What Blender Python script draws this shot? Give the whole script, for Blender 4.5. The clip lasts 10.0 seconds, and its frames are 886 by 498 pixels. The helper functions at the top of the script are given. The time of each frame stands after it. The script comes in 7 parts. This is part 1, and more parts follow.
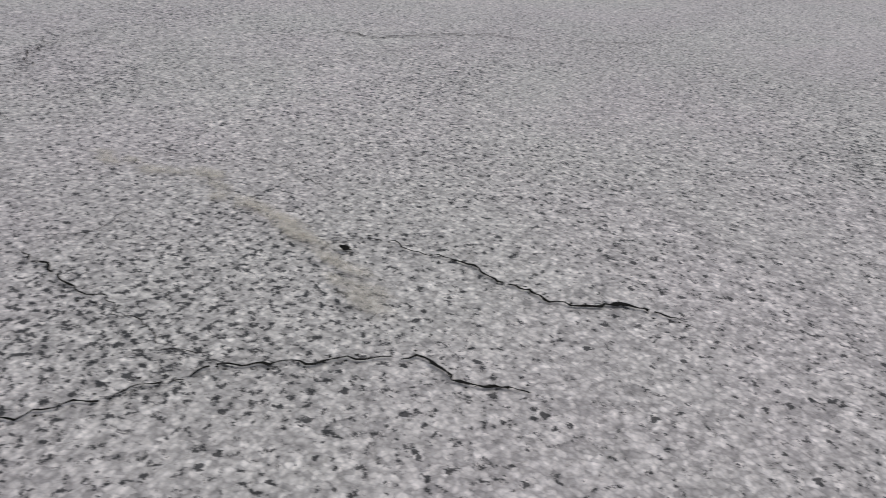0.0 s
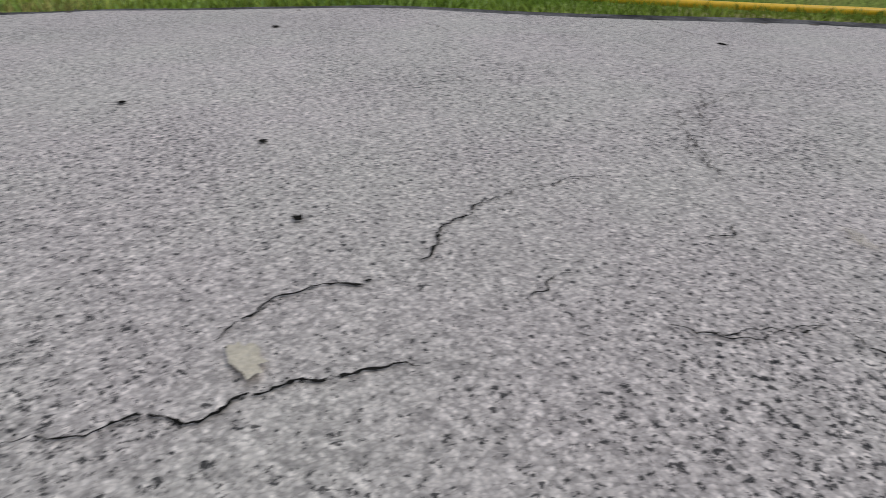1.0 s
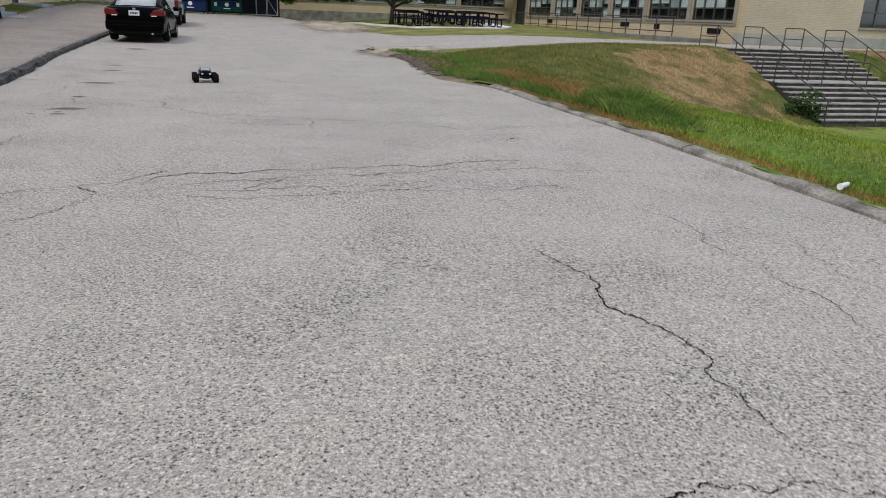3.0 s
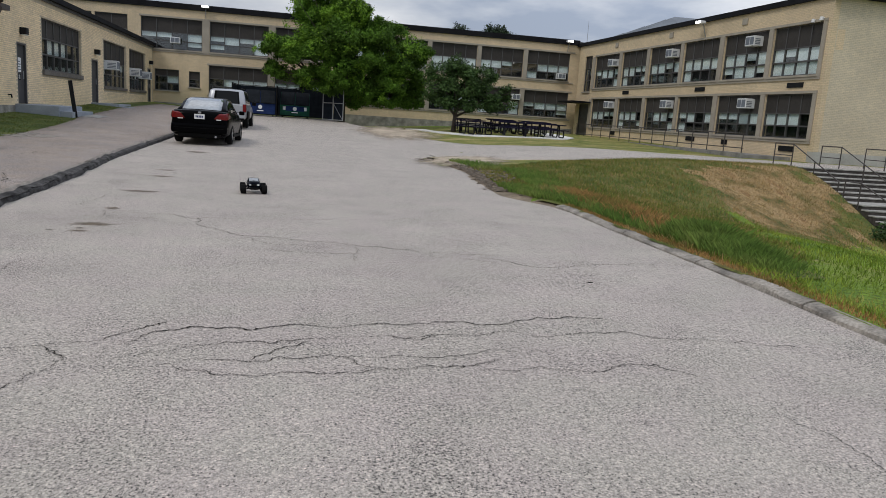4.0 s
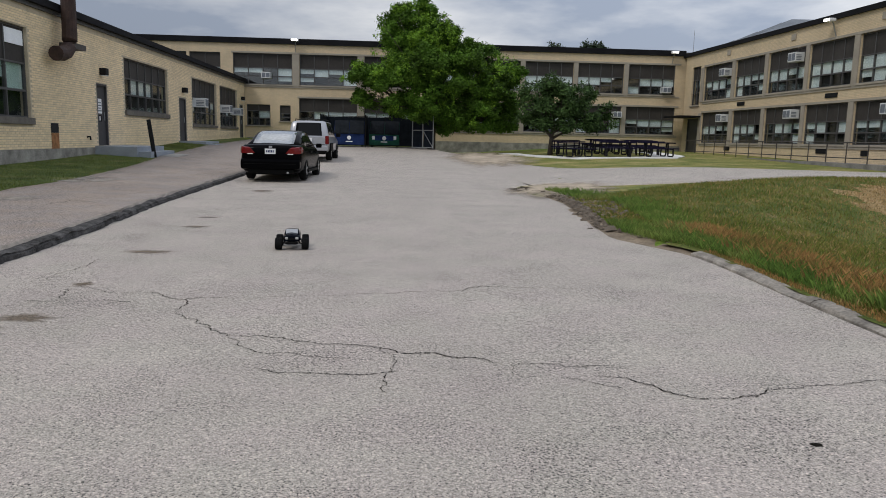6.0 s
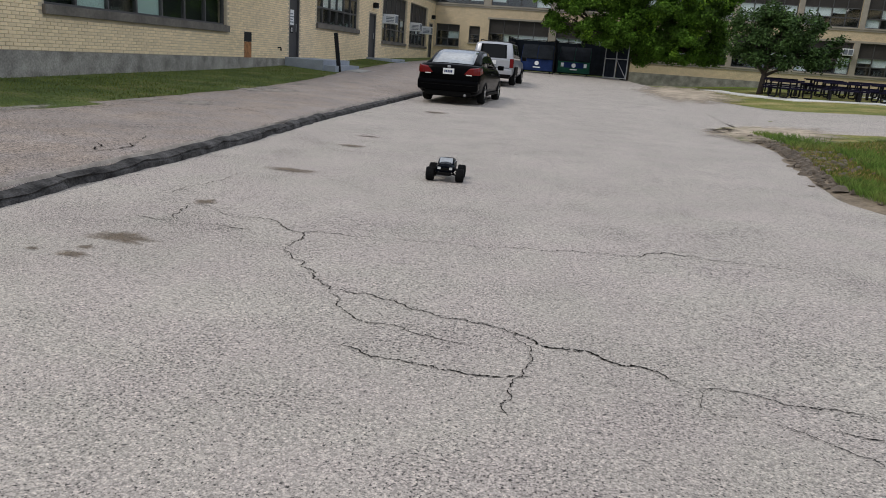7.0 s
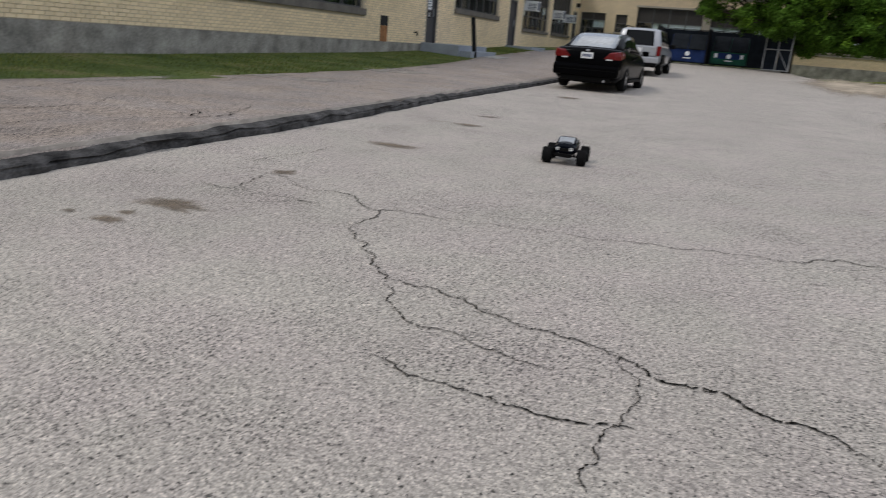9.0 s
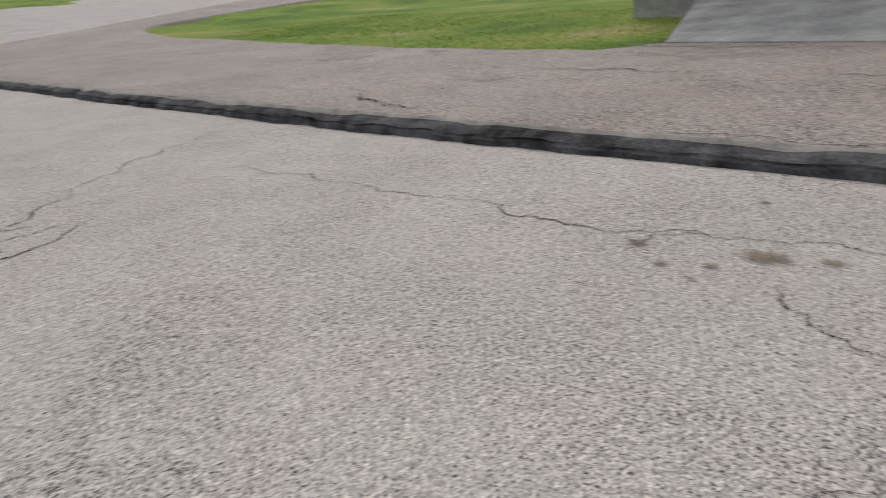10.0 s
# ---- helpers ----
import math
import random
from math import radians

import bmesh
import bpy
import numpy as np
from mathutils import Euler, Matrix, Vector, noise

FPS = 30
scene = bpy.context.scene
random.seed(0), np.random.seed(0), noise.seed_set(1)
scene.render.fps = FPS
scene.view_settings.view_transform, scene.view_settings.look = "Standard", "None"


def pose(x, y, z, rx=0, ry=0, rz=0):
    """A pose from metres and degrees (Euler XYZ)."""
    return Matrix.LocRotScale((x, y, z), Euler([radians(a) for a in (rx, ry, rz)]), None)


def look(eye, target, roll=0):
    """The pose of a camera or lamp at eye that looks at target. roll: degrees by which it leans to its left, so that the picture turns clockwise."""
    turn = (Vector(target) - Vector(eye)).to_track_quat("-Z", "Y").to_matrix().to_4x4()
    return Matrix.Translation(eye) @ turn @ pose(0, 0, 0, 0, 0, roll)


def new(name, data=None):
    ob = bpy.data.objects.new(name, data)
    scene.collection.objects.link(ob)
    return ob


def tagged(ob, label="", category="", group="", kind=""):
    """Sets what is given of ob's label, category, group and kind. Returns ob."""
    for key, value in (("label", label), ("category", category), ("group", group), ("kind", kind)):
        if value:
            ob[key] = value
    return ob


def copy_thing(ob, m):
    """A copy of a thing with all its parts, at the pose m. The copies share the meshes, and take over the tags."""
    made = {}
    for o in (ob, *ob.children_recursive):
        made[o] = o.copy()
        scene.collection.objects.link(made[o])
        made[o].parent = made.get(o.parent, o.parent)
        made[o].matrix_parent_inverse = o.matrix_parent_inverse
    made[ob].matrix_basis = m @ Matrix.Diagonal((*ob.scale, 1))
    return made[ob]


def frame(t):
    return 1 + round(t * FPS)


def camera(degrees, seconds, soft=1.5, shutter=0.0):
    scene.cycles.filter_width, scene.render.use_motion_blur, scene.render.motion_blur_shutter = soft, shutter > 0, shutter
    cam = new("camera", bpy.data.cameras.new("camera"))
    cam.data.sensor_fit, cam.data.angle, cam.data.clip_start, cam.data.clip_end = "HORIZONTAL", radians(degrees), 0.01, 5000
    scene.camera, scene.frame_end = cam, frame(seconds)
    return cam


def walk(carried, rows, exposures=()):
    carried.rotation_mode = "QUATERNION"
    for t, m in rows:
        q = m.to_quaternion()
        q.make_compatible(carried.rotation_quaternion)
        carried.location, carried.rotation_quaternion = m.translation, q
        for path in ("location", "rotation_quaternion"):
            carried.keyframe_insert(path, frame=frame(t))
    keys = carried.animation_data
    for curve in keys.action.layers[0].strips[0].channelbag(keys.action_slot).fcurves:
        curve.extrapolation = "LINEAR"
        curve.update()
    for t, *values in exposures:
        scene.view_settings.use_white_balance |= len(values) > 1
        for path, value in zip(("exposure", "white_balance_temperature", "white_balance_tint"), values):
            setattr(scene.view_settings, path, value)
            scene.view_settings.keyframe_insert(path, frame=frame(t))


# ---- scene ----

# ---- camera and its walk ----
cam = camera(63.2, 10.0, soft=0.42, shutter=0.08)
PATH = [
    (0, (0.854, 2.836, 0.541), (1.759, 1.198, -0.457), 2.7),
    (0.2, (0.973, 2.914, 0.577), (2.084, 1.406, -0.414), 0.5),
    (0.5, (1.171, 3.019, 0.575), (2.534, 1.663, -0.319), 1.0),
    (0.8, (1.271, 3.128, 0.565), (2.796, 1.968, -0.342), 1.6),
    (1, (1.304, 3.282, 0.568), (3.015, 2.437, -0.356), 1.9),
    (1.1, (1.299, 3.395, 0.583), (3.107, 2.802, -0.352), 2.1),
    (1.2, (1.310, 3.540, 0.586), (3.193, 3.244, -0.342), 2.3),
    (1.3, (1.322, 3.777, 0.637), (3.207, 3.725, -0.332), 4.3),
    (1.4, (1.305, 3.945, 0.676), (3.169, 4.268, -0.279), 4.3),
    (1.5, (1.292, 4.116, 0.722), (3.086, 4.751, -0.213), 3.6),
    (1.7, (1.265, 4.394, 0.826), (2.850, 5.494, -0.050), 2.2),
    (1.8, (1.256, 4.492, 0.871), (2.736, 5.764, 0.041), 1.5),
    (2, (1.300, 4.687, 0.960), (2.583, 6.206, 0.228), 1.4),
    (2.5, (1.402, 5.234, 1.099), (2.332, 7.015, 0.420), 2.7),
    (3, (1.433, 5.841, 1.209), (2.012, 7.772, 0.558), 2.4),
    (3.2, (1.484, 6.071, 1.234), (2.004, 8.042, 0.655), 3.8),
    (4.3, (1.823, 7.493, 1.370), (2.244, 9.545, 1.043), 3.6),
    (4.5, (1.933, 7.746, 1.380), (2.353, 9.802, 1.074), 3.6),
    (5, (2.065, 8.387, 1.385), (2.473, 10.444, 1.078), 3.4),
    (5.2, (2.064, 8.726, 1.350), (2.443, 10.790, 1.052), 3.0),
    (6.5, (2.437, 10.543, 1.378), (2.334, 12.629, 1.017), 2.1),
    (7, (2.419, 11.191, 1.276), (2.063, 13.210, 0.732), 4.3),
    (7.5, (2.458, 11.747, 1.186), (2.025, 13.740, 0.606), 4.3),
    (8, (2.545, 12.083, 1.150), (2.142, 14.133, 0.792), 4.0),
    (8.5, (2.543, 12.127, 1.082), (2.140, 14.175, 0.710), 3.5),
    (9, (2.448, 12.101, 1.018), (1.764, 13.896, 0.461), 4.7),
    (9.1, (2.395, 12.075, 0.978), (1.503, 13.746, 0.337), 5.1),
    (9.2, (2.420, 12.106, 0.964), (1.267, 13.572, 0.244), 5.0),
    (9.3, (2.427, 12.080, 0.964), (1.009, 13.253, 0.181), 3.5),
    (9.4, (2.346, 12.031, 0.960), (0.716, 12.862, 0.153), 1.1),
    (9.5, (2.236, 11.858, 0.977), (0.465, 12.313, 0.167), -1.1),
    (9.6, (2.204, 11.663, 0.994), (0.372, 11.727, 0.195), -2.6),
    (9.7, (2.204, 11.457, 1.017), (0.395, 11.132, 0.228), -3.5),
    (9.8, (2.310, 11.300, 1.067), (0.602, 10.596, 0.300), -4.5),
    (9.9, (2.451, 11.195, 1.111), (0.919, 10.144, 0.372), -5.1),
    (10, (2.571, 11.150, 1.125), (1.279, 9.796, 0.419), -5.3),
]
walk(cam, [(t, look(eye, target, roll)) for t, eye, target, roll in PATH], [
    (0.0, -0.36, 6220, 11), (1.2, -0.36, 6280, 11), (2.2, -0.17, 6450, 10), (3.2, -0.12, 6450, 10), (4.4, -0.28, 6550, 10), (6.6, -0.25, 6580, 10), (7.4, -0.14, 6580, 10), (8.1, -0.26, 6600, 10), (8.8, -0.27, 6620, 10), (9.5, -0.26, 6600, 10), (10.0, -0.2, 6700, 10)])

# ---- world, sun ----
SUN_EL, SUN_AZ = 52.0, 232.0
world = bpy.data.worlds.new("overcast_sky")
scene.world = world
world.use_nodes = True
wn, wl = world.node_tree.nodes, world.node_tree.links
wn.clear()
sky = wn.new("ShaderNodeTexSky")
sky.sky_type, sky.sun_disc = "NISHITA", False
sky.sun_elevation, sky.sun_rotation = radians(SUN_EL), radians(SUN_AZ)
sky.air_density, sky.dust_density, sky.ozone_density = 1.0, 3.0, 1.0
coord = wn.new("ShaderNodeTexCoord")
squash = wn.new("ShaderNodeMapping")
squash.inputs["Scale"].default_value = (1.0, 1.0, 3.2)
wl.new(coord.outputs["Generated"], squash.inputs["Vector"])
cloud = wn.new("ShaderNodeTexNoise")
cloud.inputs["Scale"].default_value, cloud.inputs["Detail"].default_value = 3.1, 6.0
cloud.inputs["Roughness"].default_value = 0.55
wl.new(squash.outputs[0], cloud.inputs["Vector"])
ramp = wn.new("ShaderNodeValToRGB")
ramp.color_ramp.elements[0].position, ramp.color_ramp.elements[1].position = 0.42, 0.68
ramp.color_ramp.elements[0].color = (4.4, 5.1, 6.5, 1)
ramp.color_ramp.elements[1].color = (10.6, 10.8, 11.2, 1)
wl.new(cloud.outputs["Fac"], ramp.inputs["Fac"])
veil = wn.new("ShaderNodeMixRGB")
veil.inputs[0].default_value = 0.86
wl.new(sky.outputs[0], veil.inputs[1])
wl.new(ramp.outputs[0], veil.inputs[2])
# an overcast dome is brightest overhead
height = wn.new("ShaderNodeSeparateXYZ")
wl.new(coord.outputs["Generated"], height.inputs[0])
dome = wn.new("ShaderNodeMapRange")
dome.inputs["From Min"].default_value, dome.inputs["From Max"].default_value = 0.0, 0.9
dome.inputs["To Min"].default_value, dome.inputs["To Max"].default_value = 0.88, 1.5
wl.new(height.outputs[2], dome.inputs["Value"])
lift = wn.new("ShaderNodeVectorMath")
lift.operation = "SCALE"
wl.new(veil.outputs[0], lift.inputs[0])
wl.new(dome.outputs[0], lift.inputs["Scale"])
# and the cloud is thinner towards the east
thin = wn.new("ShaderNodeMapRange")
thin.interpolation_type = "SMOOTHSTEP"
thin.inputs["From Min"].default_value, thin.inputs["From Max"].default_value = -0.6, 0.7
thin.inputs["To Min"].default_value, thin.inputs["To Max"].default_value = 0.8, 1.12
wl.new(height.outputs[0], thin.inputs["Value"])
spread = wn.new("ShaderNodeVectorMath")
spread.operation = "SCALE"
wl.new(lift.outputs[0], spread.inputs[0])
wl.new(thin.outputs[0], spread.inputs["Scale"])
back = wn.new("ShaderNodeBackground")
back.inputs["Strength"].default_value = 0.1
wl.new(spread.outputs[0], back.inputs["Color"])
wo = wn.new("ShaderNodeOutputWorld")
wl.new(back.outputs[0], wo.inputs["Surface"])
sun_data = bpy.data.lights.new("sun", "SUN")
sun_data.energy, sun_data.angle, sun_data.color = 1.25, radians(14), (1.0, 0.96, 0.9)
sun = new("sun", sun_data)
sun_a, sun_e = radians(SUN_AZ), radians(SUN_EL)
sun_at = Vector((math.sin(sun_a) * math.cos(sun_e), math.cos(sun_a) * math.cos(sun_e), math.sin(sun_e)))
sun.matrix_world = look(sun_at * 60, (0, 0, 0))


# ---- materials ----
def material(name, base, rough=0.8, metal=0.0, vary=0.0, scale=6.0, bump=0.0, bump_scale=60.0, coat=0.0, random_tint=0.0, spec=0.5):
    """Base colour with noise at two scales, relief and, for pieces, a tint of their own."""
    m = bpy.data.materials.new(name)
    m.use_nodes = True
    n, l = m.node_tree.nodes, m.node_tree.links
    b = n["Principled BSDF"]
    b.inputs["Base Color"].default_value = (*base, 1)
    b.inputs["Roughness"].default_value, b.inputs["Metallic"].default_value = rough, metal
    b.inputs["Coat Weight"].default_value = coat
    b.inputs["Specular IOR Level"].default_value = spec
    tc = n.new("ShaderNodeTexCoord")
    if vary > 0:
        col = None
        for sc, amount in ((scale, vary), (scale * 11, vary * 0.6)):
            t = n.new("ShaderNodeTexNoise")
            t.inputs["Scale"].default_value, t.inputs["Detail"].default_value = sc, 5
            l.new(tc.outputs["Object"], t.inputs["Vector"])
            r = n.new("ShaderNodeMapRange")
            r.inputs["From Min"].default_value, r.inputs["From Max"].default_value = 0.3, 0.7
            r.inputs["To Min"].default_value, r.inputs["To Max"].default_value = 1 - amount, 1 + amount
            l.new(t.outputs["Fac"], r.inputs["Value"])
            mul = n.new("ShaderNodeVectorMath")
            mul.operation = "MULTIPLY"
            if col is None:
                mul.inputs[0].default_value = base
            else:
                l.new(col, mul.inputs[0])
            l.new(r.outputs[0], mul.inputs[1])
            col = mul.outputs[0]
        if random_tint > 0:
            info = n.new("ShaderNodeObjectInfo")
            geo = n.new("ShaderNodeNewGeometry")
            add = n.new("ShaderNodeMath")
            add.operation = "ADD"
            l.new(info.outputs["Random"], add.inputs[0])
            l.new(geo.outputs["Random Per Island"], add.inputs[1])
            fr = n.new("ShaderNodeMath")
            fr.operation = "FRACT"
            l.new(add.outputs[0], fr.inputs[0])
            r = n.new("ShaderNodeMapRange")
            r.inputs["To Min"].default_value, r.inputs["To Max"].default_value = 1 - random_tint, 1 + random_tint
            l.new(fr.outputs[0], r.inputs["Value"])
            mul = n.new("ShaderNodeVectorMath")
            mul.operation = "MULTIPLY"
            l.new(col, mul.inputs[0])
            l.new(r.outputs[0], mul.inputs[1])
            col = mul.outputs[0]
        l.new(col, b.inputs["Base Color"])
    if bump > 0:
        t = n.new("ShaderNodeTexNoise")
        t.inputs["Scale"].default_value, t.inputs["Detail"].default_value = bump_scale, 4
        l.new(tc.outputs["Object"], t.inputs["Vector"])
        bp = n.new("ShaderNodeBump")
        bp.inputs["Strength"].default_value, bp.inputs["Distance"].default_value = bump, 0.02
        l.new(t.outputs["Fac"], bp.inputs["Height"])
        l.new(bp.outputs[0], b.inputs["Normal"])
    return m


def asphalt(name, light, dark, tint, patch, grain=125.0):
    """Worn asphalt: pale aggregate in darker binder with pits, and broad faint patches."""
    m = bpy.data.materials.new(name)
    m.use_nodes = True
    n, l = m.node_tree.nodes, m.node_tree.links
    b = n["Principled BSDF"]
    b.inputs["Roughness"].default_value = 0.75
    b.inputs["Specular IOR Level"].default_value = 0.4
    tc = n.new("ShaderNodeTexCoord")
    stones = n.new("ShaderNodeTexVoronoi")
    stones.inputs["Scale"].default_value = grain
    bend = n.new("ShaderNodeTexNoise")
    bend.inputs["Scale"].default_value, bend.inputs["Detail"].default_value = grain * 0.7, 2
    l.new(tc.outputs["Object"], bend.inputs["Vector"])
    shift = n.new("ShaderNodeVectorMath")
    shift.operation = "MULTIPLY_ADD"
    shift.inputs[1].default_value = (1.6 / grain,) * 3
    l.new(bend.outputs["Color"], shift.inputs[0])
    l.new(tc.outputs["Object"], shift.inputs[2])
    l.new(shift.outputs[0], stones.inputs["Vector"])
    shade = n.new("ShaderNodeValToRGB")
    shade.color_ramp.elements[0].position, shade.color_ramp.elements[1].position = 0.0, 1.0
    shade.color_ramp.elements[0].color, shade.color_ramp.elements[1].color = (*dark, 1), (*light, 1)
    sep = n.new("ShaderNodeSeparateColor")
    l.new(stones.outputs["Color"], sep.inputs[0])
    l.new(sep.outputs[0], shade.inputs["Fac"])
    # dark binder between the stones
    gap = n.new("ShaderNodeMapRange")
    gap.inputs["From Min"].default_value, gap.inputs["From Max"].default_value = 0.3, 0.72
    gap.inputs["To Min"].default_value, gap.inputs["To Max"].default_value = 1.05, 0.74
    l.new(stones.outputs["Distance"], gap.inputs["Value"])
    # crumbled spots, in drifts
    spot = n.new("ShaderNodeTexNoise")
    spot.inputs["Scale"].default_value, spot.inputs["Detail"].default_value, spot.inputs["Roughness"].default_value = grain * 0.6, 5, 0.72
    l.new(tc.outputs["Object"], spot.inputs["Vector"])
    drift = n.new("ShaderNodeTexNoise")
    drift.inputs["Scale"].default_value, drift.inputs["Detail"].default_value = 1.5, 5
    l.new(tc.outputs["Object"], drift.inputs["Vector"])
    lean = n.new("ShaderNodeMath")
    lean.operation = "MULTIPLY_ADD"
    lean.inputs[1].default_value = 0.2
    l.new(drift.outputs["Fac"], lean.inputs[0])
    l.new(spot.outputs["Fac"], lean.inputs[2])
    crumb = n.new("ShaderNodeMapRange")
    crumb.inputs["From Min"].default_value, crumb.inputs["From Max"].default_value = 0.503, 0.519
    crumb.inputs["To Min"].default_value, crumb.inputs["To Max"].default_value = 0.13, 1.0
    l.new(lean.outputs[0], crumb.inputs["Value"])
    # pits
    pit = n.new("ShaderNodeTexNoise")
    pit.inputs["Scale"].default_value, pit.inputs["Detail"].default_value, pit.inputs["Roughness"].default_value = grain * 0.8, 3, 0.6
    l.new(tc.outputs["Object"], pit.inputs["Vector"])
    pr = n.new("ShaderNodeMapRange")
    pr.inputs["From Min"].default_value, pr.inputs["From Max"].default_value = 0.3, 0.7
    pr.inputs["To Min"].default_value, pr.inputs["To Max"].default_value = 0.76, 1.2
    l.new(pit.outputs["Fac"], pr.inputs["Value"])
    big = n.new("ShaderNodeTexNoise")
    big.inputs["Scale"].default_value, big.inputs["Detail"].default_value = 0.55, 4
    l.new(tc.outputs["Object"], big.inputs["Vector"])
    br = n.new("ShaderNodeMapRange")
    br.inputs["From Min"].default_value, br.inputs["From Max"].default_value = 0.3, 0.7
    br.inputs["To Min"].default_value, br.inputs["To Max"].default_value = 1 - patch, 1 + patch
    l.new(big.outputs["Fac"], br.inputs["Value"])
    hue = n.new("ShaderNodeTexNoise")
    hue.inputs["Scale"].default_value, hue.inputs["Detail"].default_value = 1.7, 3
    l.new(tc.outputs["Object"], hue.inputs["Vector"])
    hr = n.new("ShaderNodeValToRGB")
    hr.color_ramp.elements[0].position, hr.color_ramp.elements[1].position = 0.38, 0.62
    hr.color_ramp.elements[0].color, hr.color_ramp.elements[1].color = (*tint[0], 1), (*tint[1], 1)
    l.new(hue.outputs["Fac"], hr.inputs["Fac"])
    # single lost stones: small black holes
    hole = n.new("ShaderNodeTexVoronoi")
    hole.inputs["Scale"].default_value = grain * 0.36
    wob = n.new("ShaderNodeTexNoise")
    wob.inputs["Scale"].default_value, wob.inputs["Detail"].default_value = grain * 1.1, 2
    l.new(tc.outputs["Object"], wob.inputs["Vector"])
    push = n.new("ShaderNodeVectorMath")
    push.operation = "MULTIPLY_ADD"
    push.inputs[1].default_value = (2.2 / grain,) * 3
    l.new(wob.outputs["Color"], push.inputs[0])
    l.new(tc.outputs["Object"], push.inputs[2])
    l.new(push.outputs[0], hole.inputs["Vector"])
    near = n.new("ShaderNodeMath")
    near.operation = "LESS_THAN"
    sep2 = n.new("ShaderNodeSeparateColor")
    l.new(hole.outputs["Color"], sep2.inputs[0])
    size = n.new("ShaderNodeMath")
    size.operation = "MULTIPLY_ADD"
    size.inputs[1].default_value, size.inputs[2].default_value = 0.2, 0.08
    l.new(sep2.outputs[0], size.inputs[0])
    l.new(size.outputs[0], near.inputs[1])
    l.new(hole.outputs["Distance"], near.inputs[0])
    few = n.new("ShaderNodeMath")
    few.operation = "GREATER_THAN"
    few.inputs[1].default_value = 0.95
    worn = n.new("ShaderNodeMath")
    worn.operation = "MULTIPLY_ADD"
    worn.inputs[1].default_value = 0.9
    l.new(big.outputs["Fac"], worn.inputs[0])
    l.new(sep2.outputs[1], worn.inputs[2])
    l.new(worn.outputs[0], few.inputs[0])
    both = n.new("ShaderNodeMath")
    both.operation = "MULTIPLY"
    l.new(near.outputs[0], both.inputs[0])
    l.new(few.outputs[0], both.inputs[1])
    lost = n.new("ShaderNodeMapRange")
    lost.inputs["To Min"].default_value, lost.inputs["To Max"].default_value = 1.0, 0.16
    l.new(both.outputs[0], lost.inputs["Value"])
    clot = n.new("ShaderNodeTexNoise")
    clot.inputs["Scale"].default_value, clot.inputs["Detail"].default_value, clot.inputs["Roughness"].default_value = grain * 0.3, 3, 0.7
    l.new(tc.outputs["Object"], clot.inputs["Vector"])
    cr = n.new("ShaderNodeMapRange")
    cr.inputs["From Min"].default_value, cr.inputs["From Max"].default_value = 0.34, 0.66
    cr.inputs["To Min"].default_value, cr.inputs["To Max"].default_value = 0.78, 1.18
    l.new(clot.outputs["Fac"], cr.inputs["Value"])
    col = shade.outputs[0]
    for f in (gap.outputs[0], cr.outputs[0], crumb.outputs[0], pr.outputs[0], lost.outputs[0], br.outputs[0], hr.outputs[0]):
        mul = n.new("ShaderNodeVectorMath")
        mul.operation = "MULTIPLY"
        l.new(col, mul.inputs[0])
        l.new(f, mul.inputs[1])
        col = mul.outputs[0]
    l.new(col, b.inputs["Base Color"])
    bp = n.new("ShaderNodeBump")
    bp.inputs["Strength"].default_value, bp.inputs["Distance"].default_value = 0.7, 0.006
    l.new(pit.outputs["Fac"], bp.inputs["Height"])
    l.new(bp.outputs[0], b.inputs["Normal"])
    return m


def faded(m, scale, most):
    """Lets a stain thin out towards its rim (attribute fade) through a broken noise edge."""
    n, l = m.node_tree.nodes, m.node_tree.links
    at = n.new("ShaderNodeAttribute")
    at.attribute_name = "fade"
    t = n.new("ShaderNodeTexNoise")
    t.inputs["Scale"].default_value, t.inputs["Detail"].default_value, t.inputs["Roughness"].default_value = scale, 6, 0.7
    tc = n.new("ShaderNodeTexCoord")
    l.new(tc.outputs["Object"], t.inputs["Vector"])
    add = n.new("ShaderNodeMath")
    add.operation = "ADD"
    l.new(at.outputs["Fac"], add.inputs[0])
    l.new(t.outputs["Fac"], add.inputs[1])
    r = n.new("ShaderNodeMapRange")
    r.inputs["From Min"].default_value, r.inputs["From Max"].default_value = 0.72, 1.15
    r.inputs["To Min"].default_value, r.inputs["To Max"].default_value = 0.0, most
    l.new(add.outputs[0], r.inputs["Value"])
    l.new(r.outputs[0], n["Principled BSDF"].inputs["Alpha"])
    return m


